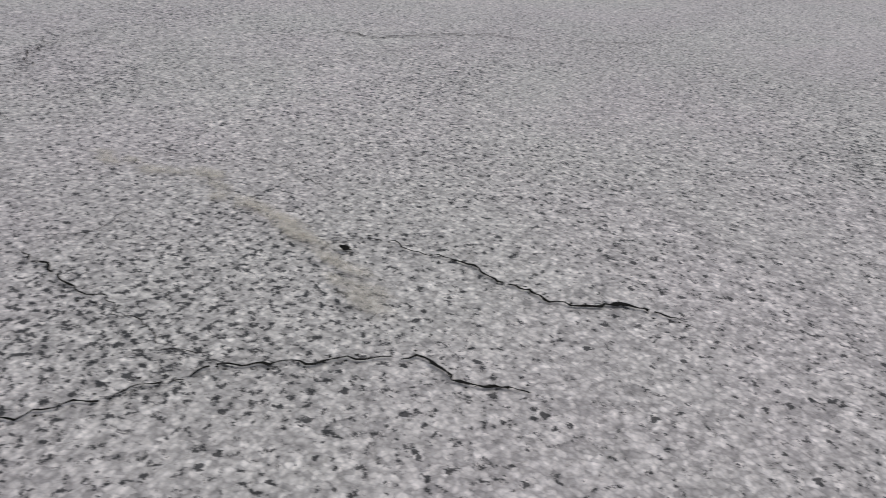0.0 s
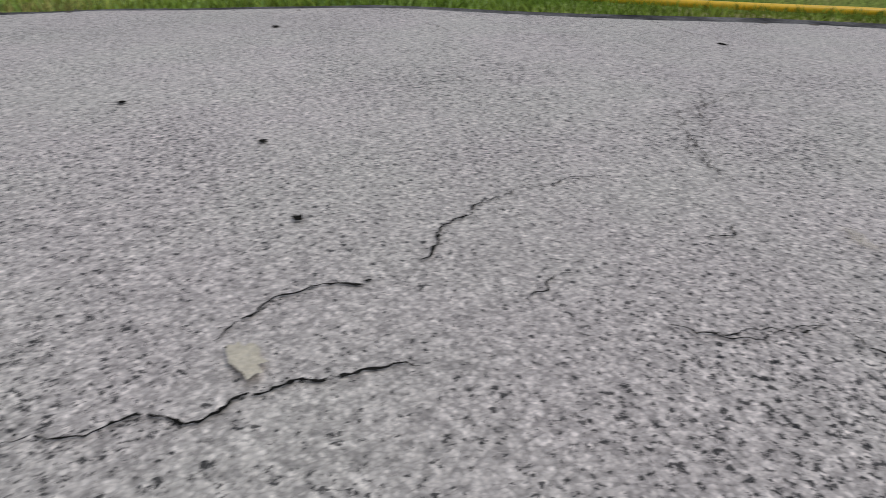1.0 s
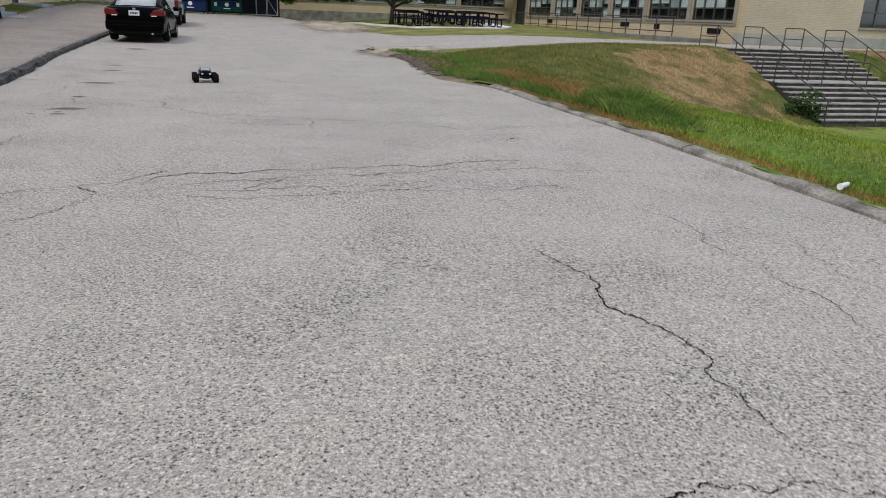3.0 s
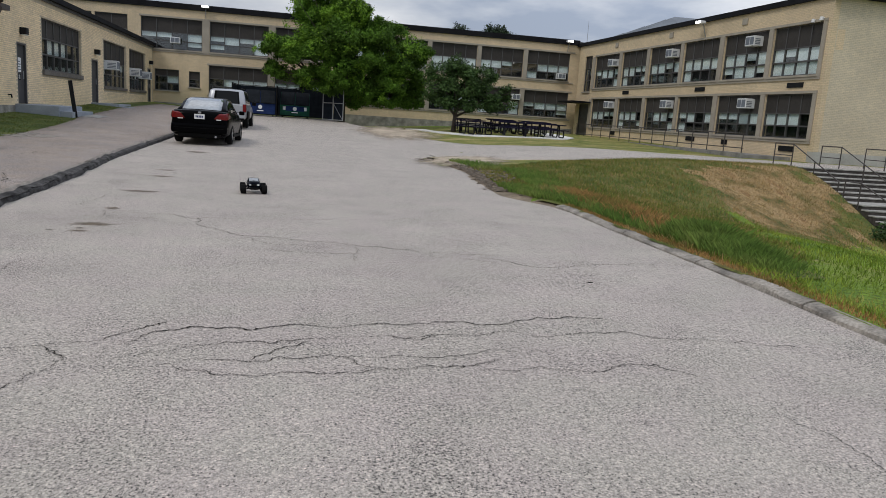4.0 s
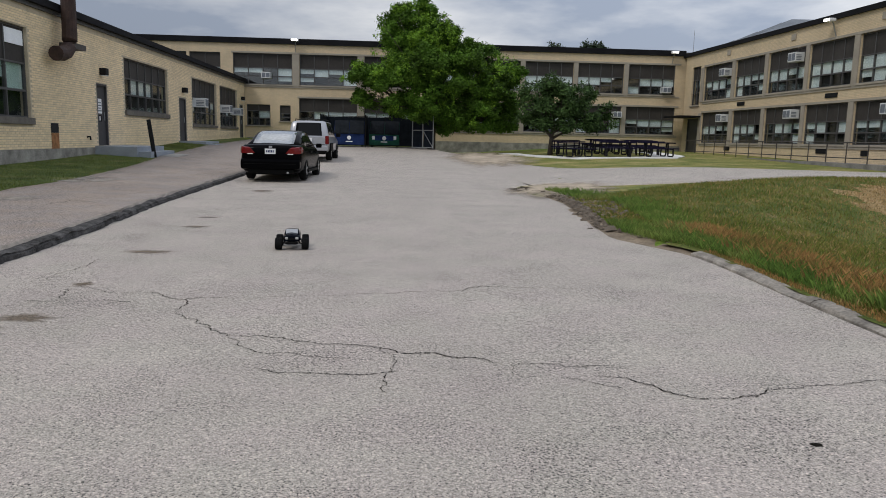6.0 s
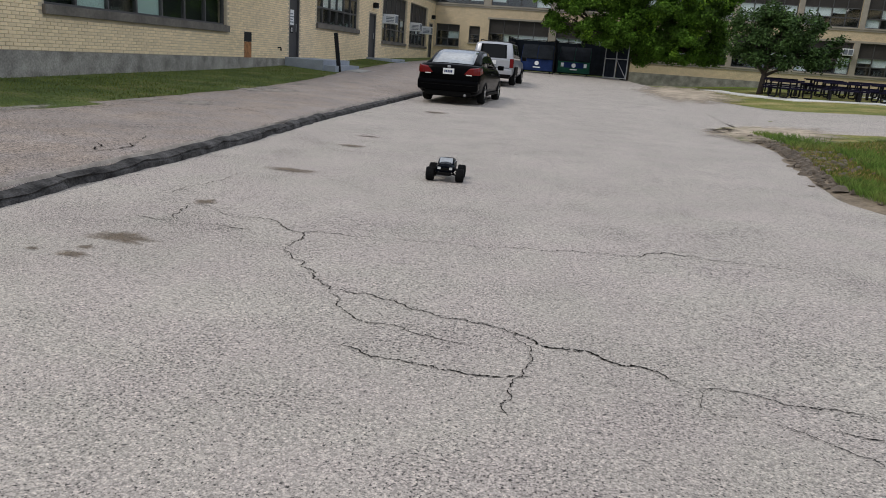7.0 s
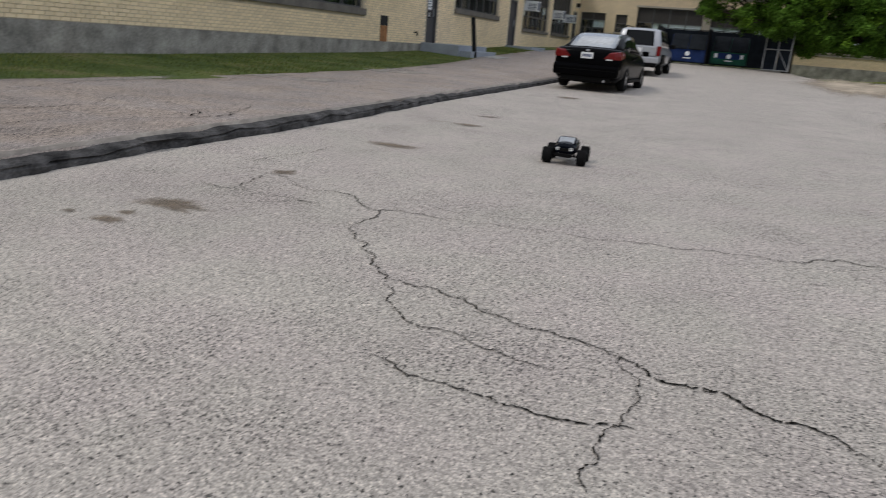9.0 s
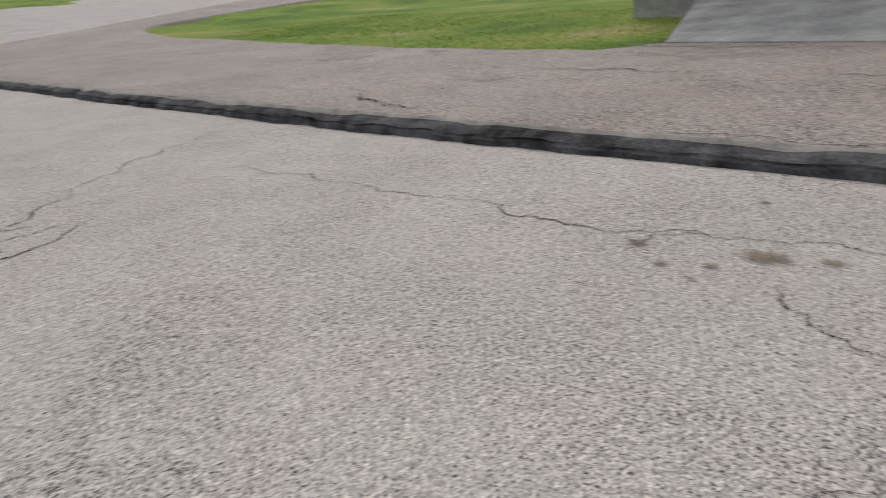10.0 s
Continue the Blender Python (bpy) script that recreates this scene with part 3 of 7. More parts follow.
# ---- lie of the land ----
LEFT_EDGE = curve_through([(-34, -28), (-17, -20.2), (-13.9, -18.8), (-9.7, -16.4), (-6.1, -14.5), (-4.2, -13.5), (-2.9, -12.6), (-2.0, -11.7), (-1.2, -10.5), (-0.9, -9.2), (-0.87, -6.5), (-0.88, -2), (-0.9, 2), (-0.99, 5), (-1.11, 8), (-1.27, 10.5), (-1.35, 12), (-1.46, 14), (-1.62, 16), (-1.95, 21), (-2.3, 25), (-2.6, 32), (-2.7, 45), (-2.8, 62)])
RIGHT_EDGE = curve_through([(-34, -40), (-12.6, -31.6), (-6.5, -29.2), (-4.2, -27.6), (-1.6, -22), (-0.1, -14), (0.75, -9), (1.5, -5.4), (2.25, -3.4), (3.05, -2.0), (3.62, -1.38), (4.0, -0.75), (4.25, -0.3), (4.55, 0.4), (4.9, 1.1), (5.3, 1.7), (5.5, 2.6), (5.56, 3.4), (5.44, 5.4), (5.6, 9), (5.82, 12), (5.92, 16), (6.0, 18.6), (5.5, 20.2), (5.75, 23), (6.1, 26), (5.9, 29), (5.75, 31.2)])
LAWN_EDGE = [(-40, -80), (-22, -34), (-15.6, -16), (-15.1, -14.3), (-12.9, -8.3), (-12.2, -7.6), (-11.2, -7.3), (-9.8, -7.2), (-6.1, -6.75), (-2, -5.87), (1, -5.4), (2.5, -5.13), (5, -4.95), (6.2, -4.95), (6.8, -5.6), (10.5, -5.6), (11, -5.16), (12, -5.25), (13.1, -5.2), (13.6, -5.9), (15.2, -5.9), (16, -5.6), (22, -5.3), (28, -5.5), (36, -6.4), (39, -6.9), (46, -7.2), (60, -7.6), (64, -8)]
WALL_FOOT = [(-10, 0.15), (15, 0.2), (24, 0.27), (33, 0.43), (40, 0.62), (48, 0.93), (64, 1.2)]
WALL_X = -8.81
L_TABLE = sorted((y, x) for x, y in LEFT_EDGE)
R_TABLE = sorted((y, x) for x, y in RIGHT_EDGE) + [(33, 7.6), (38, 8.6), (46, 7.0), (55, 5.0), (62, 4.6)]


def road_z(y):
    return 0.8 * smooth((y - 28) / 36) + 0.07 * min(70.0, max(0.0, -9 - y))


def kerb_left(y):
    return along(L_TABLE, y)


def edge_right(y):
    return along(R_TABLE, y)


def bank_line(x):
    """Where the terrace breaks into the bank."""
    return along([(5, 23.5), (6.2, 25), (9.8, 28), (15.5, 30), (19.5, 30.6), (27, 30.6), (60, 30.2), (120, 29)], x)


def land(x, y):
    """Height of the ground away from the roadway."""
    kl = kerb_left(min(y, 60))
    if x < kl:
        foot = along(WALL_FOOT, y) + (road_z(y) if y < 0 else 0)
        near = road_z(y) + 0.098
        t = (kl - x) / max(0.5, kl - WALL_X)
        return near + (foot - near) * min(1.15, t)
    er = edge_right(min(y, 60))
    if x < er:
        return road_z(y)
    terrace = 0.06 + 0.44 * smooth((x - 6) / 9) + 0.35 * smooth((y - 36) / 24)
    low = 0.09 * smooth((y - 3.5) / 2.5) - 0.015 - 1.75 * smooth((x - er) / 14)
    if y > 60:
        return terrace
    if y < -9:
        return 0.09 + road_z(y) - 1.2 * smooth((x - er) / 20)
    south = bank_line(x) - y
    w = smooth(south / 6.5)
    z = terrace * (1 - w) + low * w
    if 19.6 < x < 26.0 and 24.6 < y < 31.2:
        z = min(z, 0.5 - 2.2 * (31.0 - y) / 5.8) - 0.55
    return z


def bank_foot(x, y):
    """Where the rough bank passes into the mown lawn, with a wavering edge."""
    return bank_line(x) - 11.8 + 5.6 * smooth((x - 7) / 6) + 1.6 * noise.noise((x * 0.8, y * 0.8, 3.0))


def dryness(x, y):
    """How far the turf of the bank has dried to straw: most just west of the steps."""
    d = math.exp(-((x - 16.3) / 3.4) ** 2 - ((y - 27.0 - 0.35 * (x - 16.3)) / 2.6) ** 2)
    return d + 0.3 * noise.noise((x * 0.55, y * 0.55, 6.0)) + 0.12 * noise.noise((x * 2.1, y * 2.1, 2.0)) + (0.62 * smooth((y - 25.0 + 1.5 * noise.noise((x * 0.4, 0.0, 1.0))) / 4.5) if x > 26 else 0.0)


def paved(x, y):
    return kerb_left(min(y, 62)) - 0.2 < x < edge_right(min(y, 62)) and -40 < y < 62


# ground: one sheet to the horizon
gx = np.concatenate([-np.geomspace(1500, 16, 22), np.arange(-14, 34, 0.5), np.geomspace(35, 1500, 26)])
gy = np.concatenate([-np.geomspace(1500, 14, 24), np.arange(-12, 66, 0.5), np.geomspace(67, 1500, 20)])
gv = []
for y in gy:
    for x in gx:
        z = land(x, y)
        side = 0.2 if y < 27 else 0.0
        if paved(x + side, y) or paved(x - side, y):
            z = min(z, road_z(y)) - 0.12
        elif along(LAWN_EDGE, y) + 0.4 < x < kerb_left(min(y, 62)) and -20 < y < 62:
            z -= 0.12
        far = max(abs(x), abs(y))
        z += (0.012 if y > 27 else 0.03) * (noise.noise((x * 0.3, y * 0.3, 0)) if far < 70 else 0)
        gv.append((x, y, z))
nx = len(gx)
gf = [(j * nx + i, j * nx + i + 1, (j + 1) * nx + i + 1, (j + 1) * nx + i) for j in range(len(gy) - 1) for i in range(nx - 1)]
ground_me = mesh_of("ground", gv, gf, M_GRASS, True)
ground_me.materials.append(M_BANK)
ground_me.materials.append(M_STRAW)
ground_me.materials.append(M_LAWN)
ground_me.materials.append(M_TERRACE)
for poly in ground_me.polygons:
    c = poly.center
    if c.x < kerb_left(min(c.y, 62)) and 6.6 < c.y < 62:
        poly.material_index = 3
    if c.x > edge_right(min(c.y, 62)) and bank_foot(c.x, c.y) < c.y < bank_line(c.x) + 40 and c.y < 62 and c.x < 120:
        poly.material_index = 2 if dryness(c.x, c.y) > 0.45 + 0.25 * noise.noise((c.x * 3.1, c.y * 3.1, 9.0)) else 1
        if c.y > bank_line(c.x) + 2.0:
            poly.material_index = 4
tagged(new("ground", ground_me), "mown lawn with green and straw-coloured patches", "lawn", kind="structure")


def strip(name, lines, mat, label, category, lift=0.0, soft=True):
    """A sheet between neighbouring rows of points."""
    v, f = [], []
    n = len(lines[0])
    for row in lines:
        v += [(x, y, z + lift) for x, y, z in row]
    for j in range(len(lines) - 1):
        for i in range(n - 1):
            f.append((j * n + i, j * n + i + 1, (j + 1) * n + i + 1, (j + 1) * n + i))
    return tagged(new(name, mesh_of(name, v, f, mat, soft)), label, category, kind="structure")


# roadway
rows = []
for y in np.concatenate([np.arange(-40, -8, 1.0), np.arange(-8, 30, 0.4), np.arange(30, 62.5, 0.8)]):
    a, b = kerb_left(y) - 0.1, edge_right(y)
    ragged = 0.09 * noise.noise((3.1, y * 1.7, 0)) if (y > 18.6 or y < 5.4) else 0
    rows.append([(a + (b + ragged - a) * i / 24, y, road_z(y) + 0.012 * noise.noise((0.4 * (a + (b - a) * i / 24), 0.4 * y, 2.0))) for i in range(25)])
strip("road", rows, M_ROAD, "pale worn asphalt roadway crossed by dark cracks", "road")

# earth verges where the ground meets the unkerbed and kerbed road edge
def verge(name, y0, y1, inner, mat, label):
    lines = []
    for y in np.arange(y0, y1, 0.35):
        e = edge_right(y)
        out = (0.5 if y > 18.7 else 0.95 if y > 6 else 0.07 + 0.22 * smooth((2.6 - y) / 1.2)) + (0.25 if y > 6 else 0.05) * noise.noise((1.0, y * 0.9, 4))
        row = []
        for i in range(6):
            t = i / 5
            x = e + inner + (out - inner) * t
            z = (road_z(y) - 0.012) * (1 - smooth(t)) + (land(x + 0.1, y) + 0.012) * smooth(t) if inner < 0.05 else 0.05 * (1 - t) + (land(x, y) + 0.025) * t
            row.append((x, y, z + 0.012 * noise.noise((x * 3, y * 3, 1))))
        lines.append(row)
    strip(name, lines, mat, label, "verge")


verge("verge", 18.2, 31.0, -0.12, M_RUBBLEDIRT, "dark crumbling earth verge along the road")
# broken asphalt lip; its black also paints the shadow strip before the grass
verge("verge", -20.0, 5.9, -0.12, M_LIPSHADOW, "dark crumbling lip and painted shadow strip along the road")
verge("verge", 6.0, 13.0, 0.1, M_GRASS, "green turf behind the kerb")
verge("verge", 13.01, 19.6, 0.1, M_BANK, "olive turf behind the kerb")

# footway behind the left kerb
rows = []
for y in np.concatenate([np.arange(-26, -16, 0.8), np.arange(-16, 16, 0.3), np.arange(16, 61, 0.6)]):
    a, b = along(LAWN_EDGE, y) + 0.12 * noise.noise((9.0, y * 1.3, 0)), kerb_left(y) - 0.16
    rows.append([(a + (b - a) * i / 12, y, land(a + (b - a) * i / 12, y) + 0.01 * noise.noise((a + (b - a) * i / 12, y, 5)) + 0.014) for i in range(13)])
    rows[-1] = [(a - 0.06, y, rows[-1][0][2] - 0.2)] + rows[-1] + [(b + 0.03, y, rows[-1][-1][2] - 0.03), (b + 0.06, y, rows[-1][-1][2] - 0.15)]
strip("pavement", rows, M_PAVE, "cracked brownish asphalt footway beside the road", "pavement")

# path on the terrace towards the far building
rows = []
NORTH = [(5.5, 47), (7, 45), (10, 40), (14, 37.6), (19, 36), (22.5, 34.9), (45, 34.6), (90, 33)]
SOUTH = [(5.5, 31.4), (6.5, 31.2), (8, 30.6), (11.6, 30.0), (15.5, 31.0), (19, 31.4), (45, 31.6), (90, 31)]
for x in np.concatenate([np.arange(6.4, 24.1, 0.5), np.arange(24.4, 90, 3)]):
    a, b = along(SOUTH, x), along(NORTH, x)
    rows.append([(x, a + (b - a) * i / 8, max(land(x, a + (b - a) * i / 8), road_z(a + (b - a) * i / 8)) + (0.006 if x < 9 else 0.022)) for i in range(9)])
rows = [[(r[0][0], r[0][1] - 0.12, r[0][2] - 0.2)] + r + [(r[-1][0], r[-1][1] + 0.12, r[-1][2] - 0.2)] for r in rows]
strip("path", rows, M_ROAD, "pale asphalt path along the top of the bank", "path")

# sandy patch by the bins, and the broken corner of the road
def blob(name, cx, cy, rx, ry, mat, label, category, lift, rough=0.3, turn=0.0, n=40):
    v, f = [(cx, cy, 0)], []
    for ring in (0.2, 0.4, 0.6, 0.8, 1.0):
        for k in range(n):
            a = 2 * math.pi * k / n
            r = ring * (1 + rough * noise.noise((3 * math.cos(a) + cx, 3 * math.sin(a) + cy, 1.7)))
            dx, dy = rx * r * math.cos(a), ry * r * math.sin(a)
            v.append((cx + dx * math.cos(turn) - dy * math.sin(turn), cy + dx * math.sin(turn) + dy * math.cos(turn), 0))
    for k in range(n):
        j = (k + 1) % n
        f.append((0, 1 + k, 1 + j))
        f += [(1 + q * n + k, 1 + (q + 1) * n + k, 1 + (q + 1) * n + j, 1 + q * n + j) for q in range(4)]
    v = [(x, y, (road_z(y) if paved(x, y) else max(land(x, y), road_z(y) if y > 31 else -9)) + lift) for x, y, _ in v]
    me = mesh_of(name, v, f, mat, True)
    me.attributes.new("fade", "FLOAT", "POINT").data.foreach_set("value", [1.0] + [1 - ring for ring in (0.2, 0.4, 0.6, 0.8, 1.0) for _ in range(n)])
    return tagged(new(name, me), label, category, kind="structure")


blob("dirt_patch", 7.0, 47.5, 3.1, 9.0, M_DIRT, "bare sandy dirt patch beside the road", "dirt", 0.03, turn=-0.1)
blob("dirt_patch", 6.9, 29.6, 2.0, 3.8, M_DIRT, "bare dirt at the broken corner of the bank", "dirt", 0.045, turn=-0.35)


# ---- kerbs ----
def kerb(name, line, side, width, mat, label, gap, height=0.13, worn=0.02, ledge=False):
    """A row of kerb stones as parts; side: which way from the line the stone lies."""
    root = thing(name, label, "kerb", kind="structure")
    pts = [Vector((x, y, 0)) for x, y in line]
    fine = []
    for a, b in zip(pts, pts[1:]):
        n = max(1, round((b - a).length / (0.09 if a.y < 24 else 0.25)))
        fine += [a.lerp(b, k / n) for k in range(n)]
    pts = fine + [pts[-1]]
    start = 0
    while start < len(pts) - 1:
        length, end = 0.0, start
        want = gap * random.uniform(0.75, 1.25)
        while end < len(pts) - 1 and length < want:
            length += (pts[end + 1] - pts[end]).length
            end += 1
        bm = bmesh.new()
        rings = []
        drop = random.uniform(-worn, worn) * 0.25
        for k in range(start, end + 1):
            p = pts[k]
            d = (pts[min(k + 1, len(pts) - 1)] - pts[max(k - 1, 0)]).normalized()
            nrm = Vector((-d.y, d.x, 0)) * side
            if k == start:
                p = p + d * (0.005 if ledge else 0.012)
            if k == end:
                p = p - d * (0.005 if ledge else 0.012)
            h = height + drop + 0.012 * noise.noise((p.x * 2, p.y * 2, 7))
            z = road_z(p.y)
            wob = worn * 0.9 * noise.noise((p.x * 1.5, p.y * 1.5, 3)) + worn * noise.noise((p.x * 5, p.y * 5, 8))
            h -= worn * 1.5 * max(0.0, noise.noise((p.x * 2.3, p.y * 2.3, 11)))
            bulge = worn * noise.noise((p.x * 4, p.y * 4, 15))
            prof = [(wob, -0.05), (0.012 + wob + bulge, h * 0.45), (0.04 + wob, h * 0.78), (0.09 + wob, h * 0.98), (width - 0.02, h + 0.005), (width, h - 0.02), (width, -0.05)]
            if ledge:
                a = h * (0.55 + 0.3 * noise.noise((p.x * 2.6, p.y * 2.6, 20)))
                cut = 0.012 + 0.022 * max(0.0, noise.noise((p.x * 3.7, p.y * 3.7, 30)) + 0.3)
                prof[1:3] = [(0.008 + wob + bulge, a - 0.012), (0.008 + wob + cut + bulge, a), (0.014 + wob + 0.4 * cut, a + 0.014), (0.04 + wob, max(a + 0.02, h * 0.8))]
            chip = [worn * 0.35 * noise.noise((p.x * 11, p.y * 11, 40 + 3 * j)) for j in range(len(prof))]
            gash = max(0.0, noise.noise((p.x * 1.3, p.y * 1.3, 50)) - 0.22) * (1 if ledge else 0)
            chip = [c + (0.16 * gash if 0 < j < 4 else 0.0) for j, c in enumerate(chip)]
            rings.append([p + nrm * (u + c) + Vector((0, 0, z + w + (0.5 * c if 1 < j < len(prof) - 2 else 0) - (0.1 * gash if 0 < j < 4 else 0))) for j, ((u, w), c) in enumerate(zip(prof, chip))])
        loft(bm, rings)
        part("kerb_stone", bm, mat, root)
        start = end
    return root


left_line = [p for p in LEFT_EDGE if -10.6 < p[1] < 58]
kerb("kerb_left", left_line, 1, 0.19, M_KERBDARK, "dark tarred kerb, broken and cracked, along the footway", 1.9, 0.1, 0.026, True)
right_line = [p for p in RIGHT_EDGE if 6.1 < p[1] < 18.9]
kerb("kerb_right", right_line, -1, 0.16, M_KERB, "weathered grey kerb stones along the lawn", 1.5, 0.055, 0.022)


# pale worn strip of concrete behind the dark kerb
rows = []
for y in np.arange(-8, 58, 0.3):
    b = kerb_left(y) - 0.16
    w = 0.03 + 0.07 * noise.noise((4.0, y * 0.8, 0)) + 0.05 * noise.noise((4.0, y * 3.1, 0))
    rows.append([(b + (-w) * i / 2, y, land(b - w * i / 2, y) + 0.03 - 0.014 * (i == 2)) for i in range(3)])
    rows[-1] = [(b + 0.05, y, rows[-1][0][2] - 0.1)] + rows[-1]
strip("kerb_backing", rows, M_BACKING, "pale worn concrete edge behind the dark kerb", "kerb")


# ---- facades ----
def frame_of(origin, ux):
    """A wall's own axes: u along it, v out of it, w up."""
    u = Vector((ux[0], ux[1], 0)).normalized()
    out = Vector((u.y, -u.x, 0))
    m = Matrix.Identity(4)
    for r in range(3):
        m[r][0], m[r][1], m[r][2], m[r][3] = u[r], -out[r], (0, 0, 1)[r], origin[r]
    return m


def wall_with_holes(m, u0, u1, z0, z1, holes, v0=0.0, v1=0.3):
    """One slab with rectangular holes (u0, u1, z0, z1) through it."""
    us = sorted({u0, u1, *[u for h in holes for u in h[:2] if u0 < u < u1]})
    zs = sorted({z0, z1, *[z for h in holes for z in h[2:] if z0 < z < z1]})
    nu, nz = len(us) - 1, len(zs) - 1

    def solid(i, k):
        if not (0 <= i < nu and 0 <= k < nz):
            return False
        u, z = (us[i] + us[i + 1]) / 2, (zs[k] + zs[k + 1]) / 2
        return not any(h[0] < u < h[1] and h[2] < z < h[3] for h in holes)

    bm = bmesh.new()
    made = {}

    def vert(i, k, d):
        if (i, k, d) not in made:
            made[i, k, d] = bm.verts.new(m @ Vector((us[i], (v0, v1)[d], zs[k])))
        return made[i, k, d]

    for i in range(nu):
        for k in range(nz):
            if not solid(i, k):
                continue
            for d in (0, 1):
                bm.faces.new([vert(i, k, d), vert(i + 1, k, d), vert(i + 1, k + 1, d), vert(i, k + 1, d)])
            for (a, b), (di, dk) in ((((i, k), (i + 1, k)), (0, -1)), (((i, k + 1), (i + 1, k + 1)), (0, 1)), (((i, k), (i, k + 1)), (-1, 0)), (((i + 1, k), (i + 1, k + 1)), (1, 0))):
                if not solid(i + di, k + dk):
                    bm.faces.new([vert(*a, 0), vert(*b, 0), vert(*b, 1), vert(*a, 1)])
    bmesh.ops.recalc_face_normals(bm, faces=bm.faces[:])
    return bm


def one(m, *dims, bevel=0.0):
    bm = bmesh.new()
    box(bm, *dims, m, bevel)
    return bm


def window(parent, m, u0, u1, z0, z1, cols, panel=0.46, upper=None, lower=None, sill=0.12, top_light=None, seed=0):
    """A school window: dark panels over two rows of panes; the upper and lower rows carry blinds where given."""
    rnd = random.Random(seed)
    w, h = u1 - u0, z1 - z0
    zp = z1 - h * panel
    zm = z0 + (zp - z0) * 0.5
    t = 0.055
    gaps = []
    for i in range(cols):
        a, b = u0 + w * i / cols + t / 2, u0 + w * (i + 1) / cols - t / 2
        a, b = (a + t / 2 if i == 0 else a), (b - t / 2 if i == cols - 1 else b)
        gaps += [(a, b, z0 + t, zm - t * 0.6), (a, b, zm + t * 0.6, zp - t / 2), (a, b, zp + t / 2, z1 - t)]
    bm = wall_with_holes(m, u0 + 0.002, u1 - 0.002, z0 + 0.002, z1 - 0.002, gaps, 0.095, 0.205)
    win = part("window", bm, M_FRAME, parent, "dark bronze window with panels above and blinds behind the glass")
    if sill:
        part("sill", one(m, u0 - 0.06, u1 + 0.06, -0.09, 0.1, z0 - sill, z0, bevel=0.012), M_SILL if parent.name.startswith("school_wing") else M_STONE, win)
    # flat sheet close behind the glass; its black paints the unlit room
    part("room_backing", one(m, u0 - 0.1, u1 + 0.1, 0.303, 0.34, z0 - 0.1, z1 + 0.1), M_UNLIT, win)
    for i in range(cols):
        a, b = u0 + w * i / cols + t / 2, u0 + w * (i + 1) / cols - t / 2
        part("panel", one(m, a, b, 0.13, 0.165, zp + t / 2, z1 - t), M_PANEL, win)
        for row, (za, zb, kinds) in enumerate(((z0 + t, zm - t * 0.6, lower), (zm + t * 0.6, zp - t / 2, upper))):
            g = part("pane", one(m, a, b, 0.145, 0.153, za, zb), M_GLASS, win)
            g.visible_shadow = False
            k = kinds[i % len(kinds)] if kinds else 0
            if k:
                mat = M_SHADEW if k == 1 else M_BLIND
                part("blind", one(m, a, b, 0.19, 0.2, zb - (zb - za) * (1.0 if rnd.random() < 0.7 else 0.6), zb), mat, win)
    if top_light is not None:
        a, b = u0 + w * top_light / cols + t, u0 + w * (top_light + 1) / cols - t
        part("top_pane", one(m, a, b, 0.10, 0.128, z1 - 0.55, z1 - 0.12), M_SHADEW, win)
    return win


def air_conditioner(m, u, z, w=0.66, h=0.44, d=0.45):
    ac = thing("air_conditioner", "white window air conditioner sticking out of a school window", "air conditioner", group="window air conditioners")
    ac.matrix_basis = m @ pose(u, 0.05, z)
    part("case", box(bmesh.new(), -w / 2, w / 2, -d, 0.15, 0, h, bevel=0.02), M_WHITE, ac, "white enamelled case")
    for i in range(2):
        a = -w / 2 + 0.05 + i * (w / 2 - 0.03)
        part("coil_panel", box(bmesh.new(), a, a + w / 2 - 0.07, -d - 0.006, -d + 0.01, 0.06, h - 0.06), M_GREY, ac, "grey grille")
    for s in (-1, 1):
        x = s * (w / 2 + 0.003)
        for k in range(4):
            part("side_louvre", box(bmesh.new(), x - 0.006, x + 0.006, -d + 0.05, -0.1, 0.08 + k * 0.08, 0.12 + k * 0.08), M_GREY, ac)
    return ac


def flood_lamp(m, u, z, label="white floodlight on a bent arm at the roof edge", lit=True):
    lamp = thing("flood_lamp", label, "lamp", group="roof floodlights")
    lamp.matrix_basis = m @ pose(u, 0, z)
    part("arm", tube(bmesh.new(), [(0, 0.02, -0.75), (0, -0.1, -0.45), (0.02, -0.22, -0.1), (0.02, -0.3, 0)], 0.03, 6), M_STEEL, lamp)
    part("head", box(bmesh.new(), -0.26, 0.26, -0.6, -0.25, 0, 0.16, bevel=0.04), M_WHITE, lamp)
    part("lens", box(bmesh.new(), -0.22, 0.22, -0.62, -0.596, 0.02, 0.14), M_LAMP if lit else M_GREY, lamp)


# left wing, one storey, buff brick on a concrete plinth
EAVE = 5.2
wing_m = frame_of((WALL_X, 4.45, 0), (0, 1))
U = lambda y: y - 4.45
HOLES_W = [(U(6.0), U(13.5), 1.75, 4.42), (U(15.5), U(23.0), 1.75, 4.42), (U(25.05), U(33.0), 1.75, 4.42), (U(37.95), U(38.92), 0.86, 3.16), (U(40.8), U(46.4), 2.28, 4.40), (U(48.25), U(49.45), 1.0, 3.2), (U(50.7), U(55.95), 1.9, 4.40), (U(56.95), U(61.8), 1.9, 4.42), (U(62.7), U(63.7), 1.2, 3.5)]
wing = thing("school_wing", "single-storey buff brick school wing with a black sloping roof edge", "building", (WALL_X, 34, 0.3), kind="")
wing_m0 = Matrix.Translation((-WALL_X, -34, -0.3)) @ wing_m
